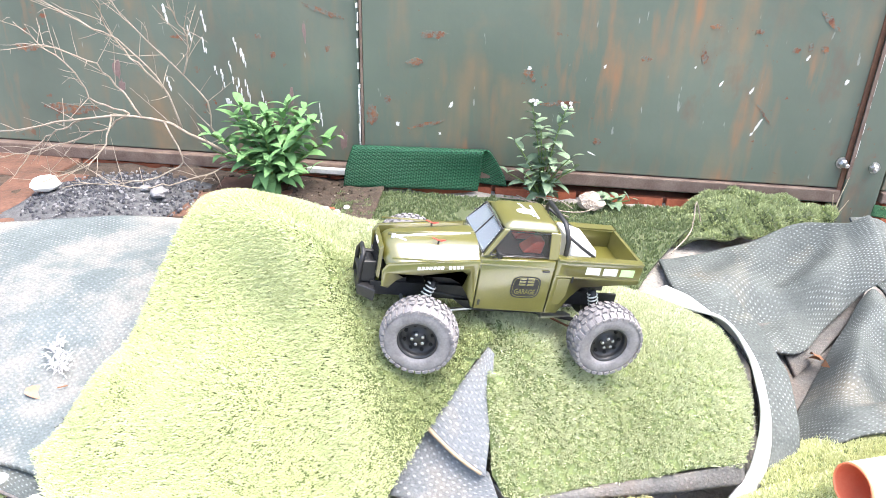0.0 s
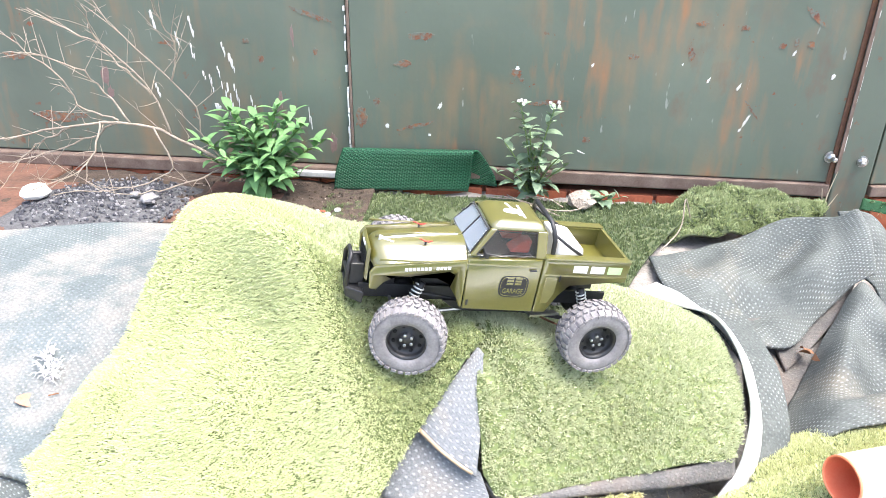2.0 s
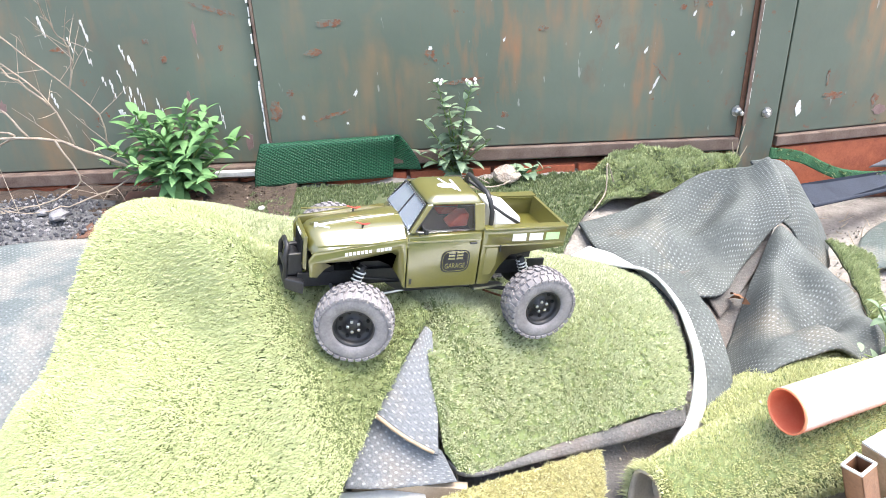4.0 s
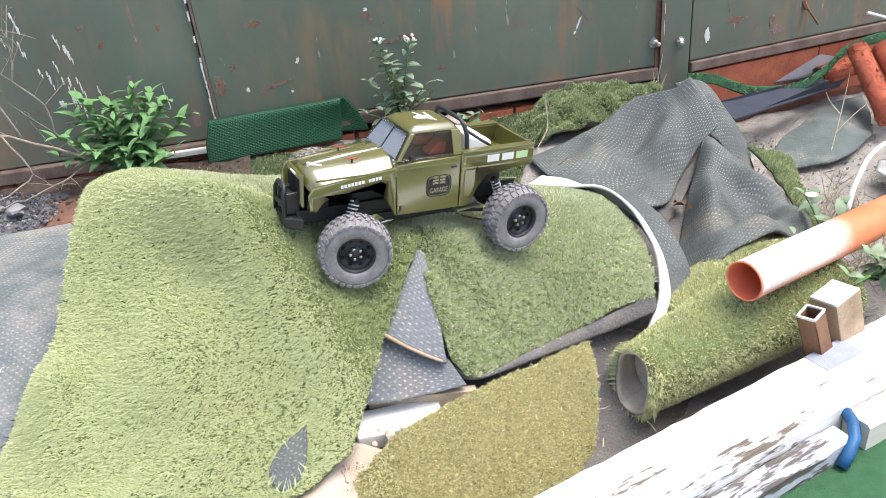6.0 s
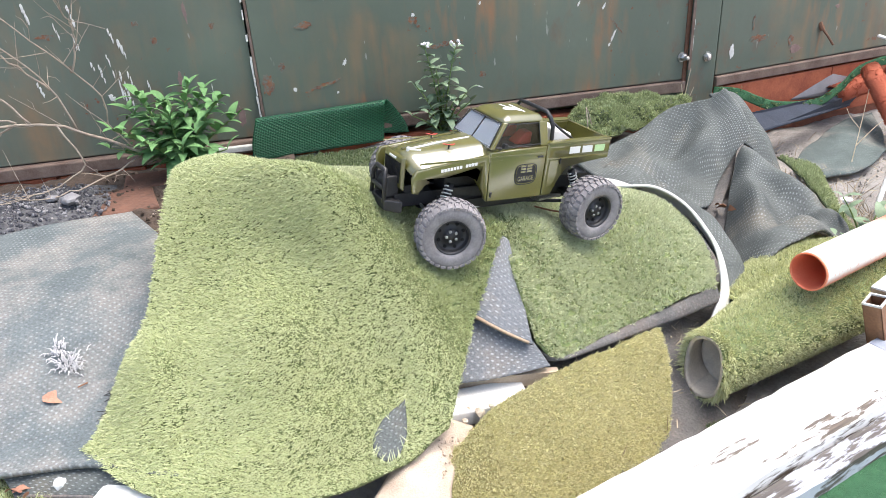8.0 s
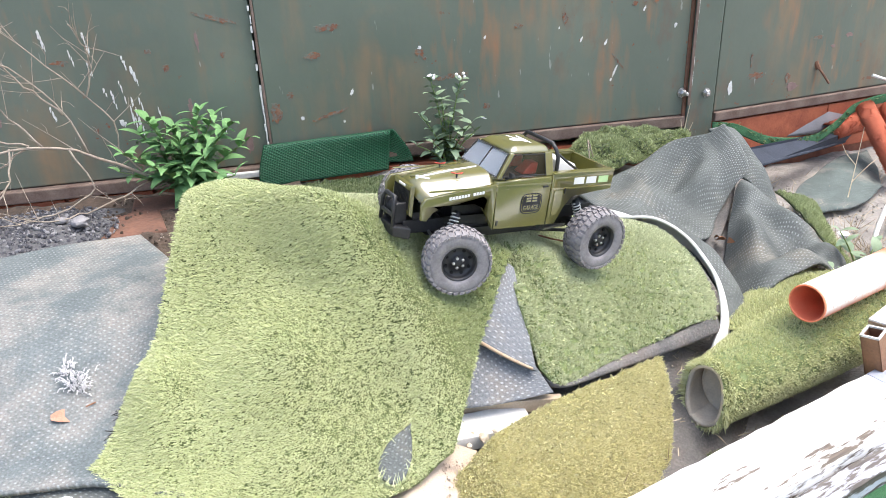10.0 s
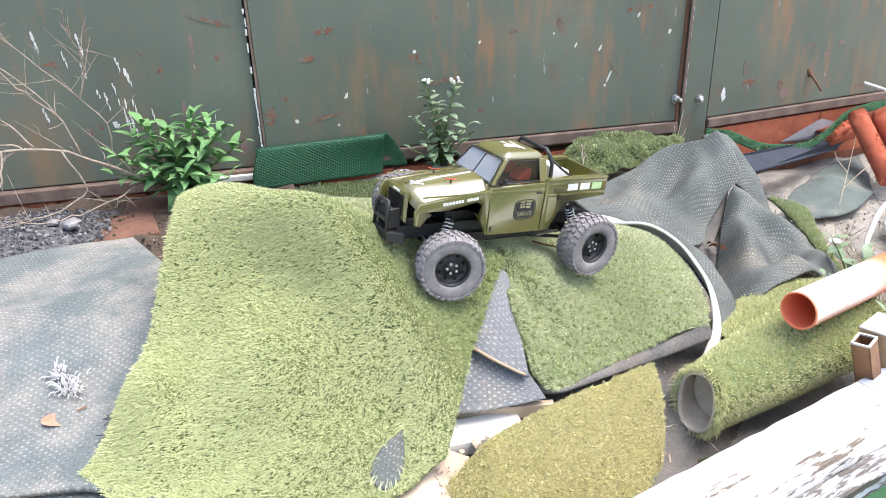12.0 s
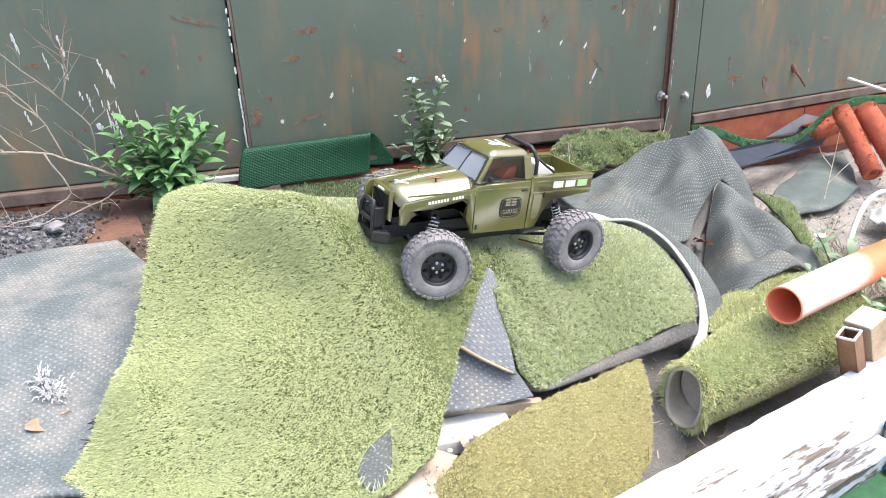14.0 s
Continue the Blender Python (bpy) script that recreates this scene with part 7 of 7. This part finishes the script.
    winch = part("winch", rod([(0.246, 0.026, 0.132), (0.246, -0.026, 0.132)], 0.0115, 16), BLACK, bumper, "black winch drum")
    part("housing", box(0.234, 0.020, 0.118, 0.258, 0.032, 0.146, 0.003), BLACK, winch)
    part("housing", box(0.234, -0.032, 0.118, 0.258, -0.020, 0.146, 0.003), BLACK, winch)
    chassis = new("chassis")
    hang(chassis, truck)
    for y in (0.032, -0.032):
        part("frame_rail", box(-0.215, y - 0.003, 0.098, 0.236, y + 0.003, 0.118, 0.001), BLACK, chassis)
    part("skid_plate", hexa([(-0.06, -0.04, 0.078), (0.06, -0.04, 0.078), (0.06, 0.04, 0.078), (-0.06, 0.04, 0.078)],
                            [(-0.09, -0.045, 0.100), (0.09, -0.045, 0.100), (0.09, 0.045, 0.100), (-0.09, 0.045, 0.100)], 0.002), BLACK, chassis)
    part("side_slider", hexa([(-0.115, 0.06, 0.090), (-0.06, 0.06, 0.090), (-0.06, 0.088, 0.094), (-0.115, 0.085, 0.098)],
                             [(-0.115, 0.06, 0.095), (-0.06, 0.06, 0.099), (-0.06, 0.090, 0.099), (-0.115, 0.087, 0.103)]), STEEL, chassis, "bare metal side plate")
    part("gearbox", box(0.06, -0.025, 0.09, 0.13, 0.025, 0.135, 0.004), BLACK, chassis)
    part("servo", box(0.175, -0.03, 0.1, 0.215, 0.03, 0.128, 0.003), BLACK, chassis)
    for x, tilt, lift in ((FRONT_X, FRONT_TILT, FRONT_LIFT), (REAR_X, REAR_TILT, REAR_LIFT)):
        axle = new("axle")
        part("housing", rod([(x, 0.075, WHEEL_R), (x, -0.075, WHEEL_R)], 0.0105, 12), BLACK, axle)
        part("differential", turned([(0.006, -0.018), (0.019, -0.012), (0.021, 0.0), (0.019, 0.012), (0.006, 0.018)], 20, Matrix.Translation((x, -0.012, WHEEL_R))), BLACK, axle, soft=True)
        for s in (1, -1):
            part("hub_carrier", box(x - 0.012, s * 0.07 - 0.006, WHEEL_R - 0.016, x + 0.012, s * 0.07 + 0.006, WHEEL_R + 0.018, 0.003), BLACK, axle)
        if x > 0:
            part("steering_link", rod([(x + 0.024, 0.072, WHEEL_R + 0.012), (x + 0.024, -0.072, WHEEL_R + 0.012)], 0.0026, 8), STEEL, axle, "steel steering link")
        axle.parent = truck
        axle.matrix_basis = Matrix.Translation((x, 0, WHEEL_R + lift)) @ Matrix.Rotation(radians(tilt), 4, "X") @ Matrix.Translation((-x, 0, -WHEEL_R))
        for s in (1, -1):
            hub = Vector((x, s * TRACK / 2, WHEEL_R))
            hub = axle.matrix_basis @ hub
            make_wheel(truck, hub, (STEER if x > 0 else 0), 17 * s + 40 * x, s).rotation_mode = "XYZ"
            lean = -0.020 if x > 0 else 0.020
            low = axle.matrix_basis @ Vector((x + 0.004, s * 0.050, WHEEL_R + 0.008))
            high = Vector((x + lean, s * 0.042, 0.122))
            shock = part("shock", rod([low, low.lerp(high, 0.5)], 0.0032, 8), STEEL, truck, "oil damper with a pale coil spring")
            part("damper_body", rod([low.lerp(high, 0.45), high], 0.0062, 12), BLACK, shock, soft=True)
            way = (high - low).normalized()
            e1 = way.orthogonal().normalized()
            e2 = way.cross(e1)
            coil = [low.lerp(high, 0.12 + 0.78 * k / 84) + 0.0076 * (e1 * math.cos(k * 2 * math.pi / 12) + e2 * math.sin(k * 2 * math.pi / 12)) for k in range(85)]
            part("spring", rod(coil, 0.0013, 5), STICKER, shock, "pale coil spring", soft=True)
            end = axle.matrix_basis @ Vector((x * 0.96, s * 0.040, WHEEL_R - 0.008))
            part("link", rod([end, (x * 0.26, s * 0.026, 0.068)], 0.0034, 8), STEEL if x > 0 else BLACK, truck, "suspension link rod")
            end = axle.matrix_basis @ Vector((x * 0.97, s * 0.020, WHEEL_R + 0.022))
            part("link", rod([end, (x * 0.32, s * 0.026, 0.082)], 0.0028, 8), BLACK, truck, "suspension link rod")
    # a low cab over a deep body
    for ob in (*body.children_recursive, *bumper.children_recursive, bumper, *chassis.children_recursive):
        if ob.data:
            co = np.empty(len(ob.data.vertices) * 3)
            ob.data.vertices.foreach_get("co", co)
            co[2::3] = np.interp(co[2::3], [0.06, 0.105, 0.15, 0.185, 0.245, 0.26], [0.050, 0.095, 0.155, 0.195, 0.235, 0.25])
            ob.data.vertices.foreach_set("co", co)
    for ob in (body, chassis):
        ob.matrix_basis = Matrix.Diagonal((0.906, 0.746, 0.943, 1))
    bumper.matrix_basis = Matrix.Translation((-0.006, 0, -0.005)) @ Matrix.Diagonal((0.906, 0.66, 0.943, 1))
    return truck


STEER, FRONT_TILT, REAR_TILT, FRONT_LIFT, REAR_LIFT = -18.0, -16.0, -3.0, 0.0200, 0.009
truck = make_truck()
truck.matrix_basis = pose(0.172, 1.035, 0.244, -2.87, -8.80, 198.64) @ Matrix.Scale(0.955, 4)
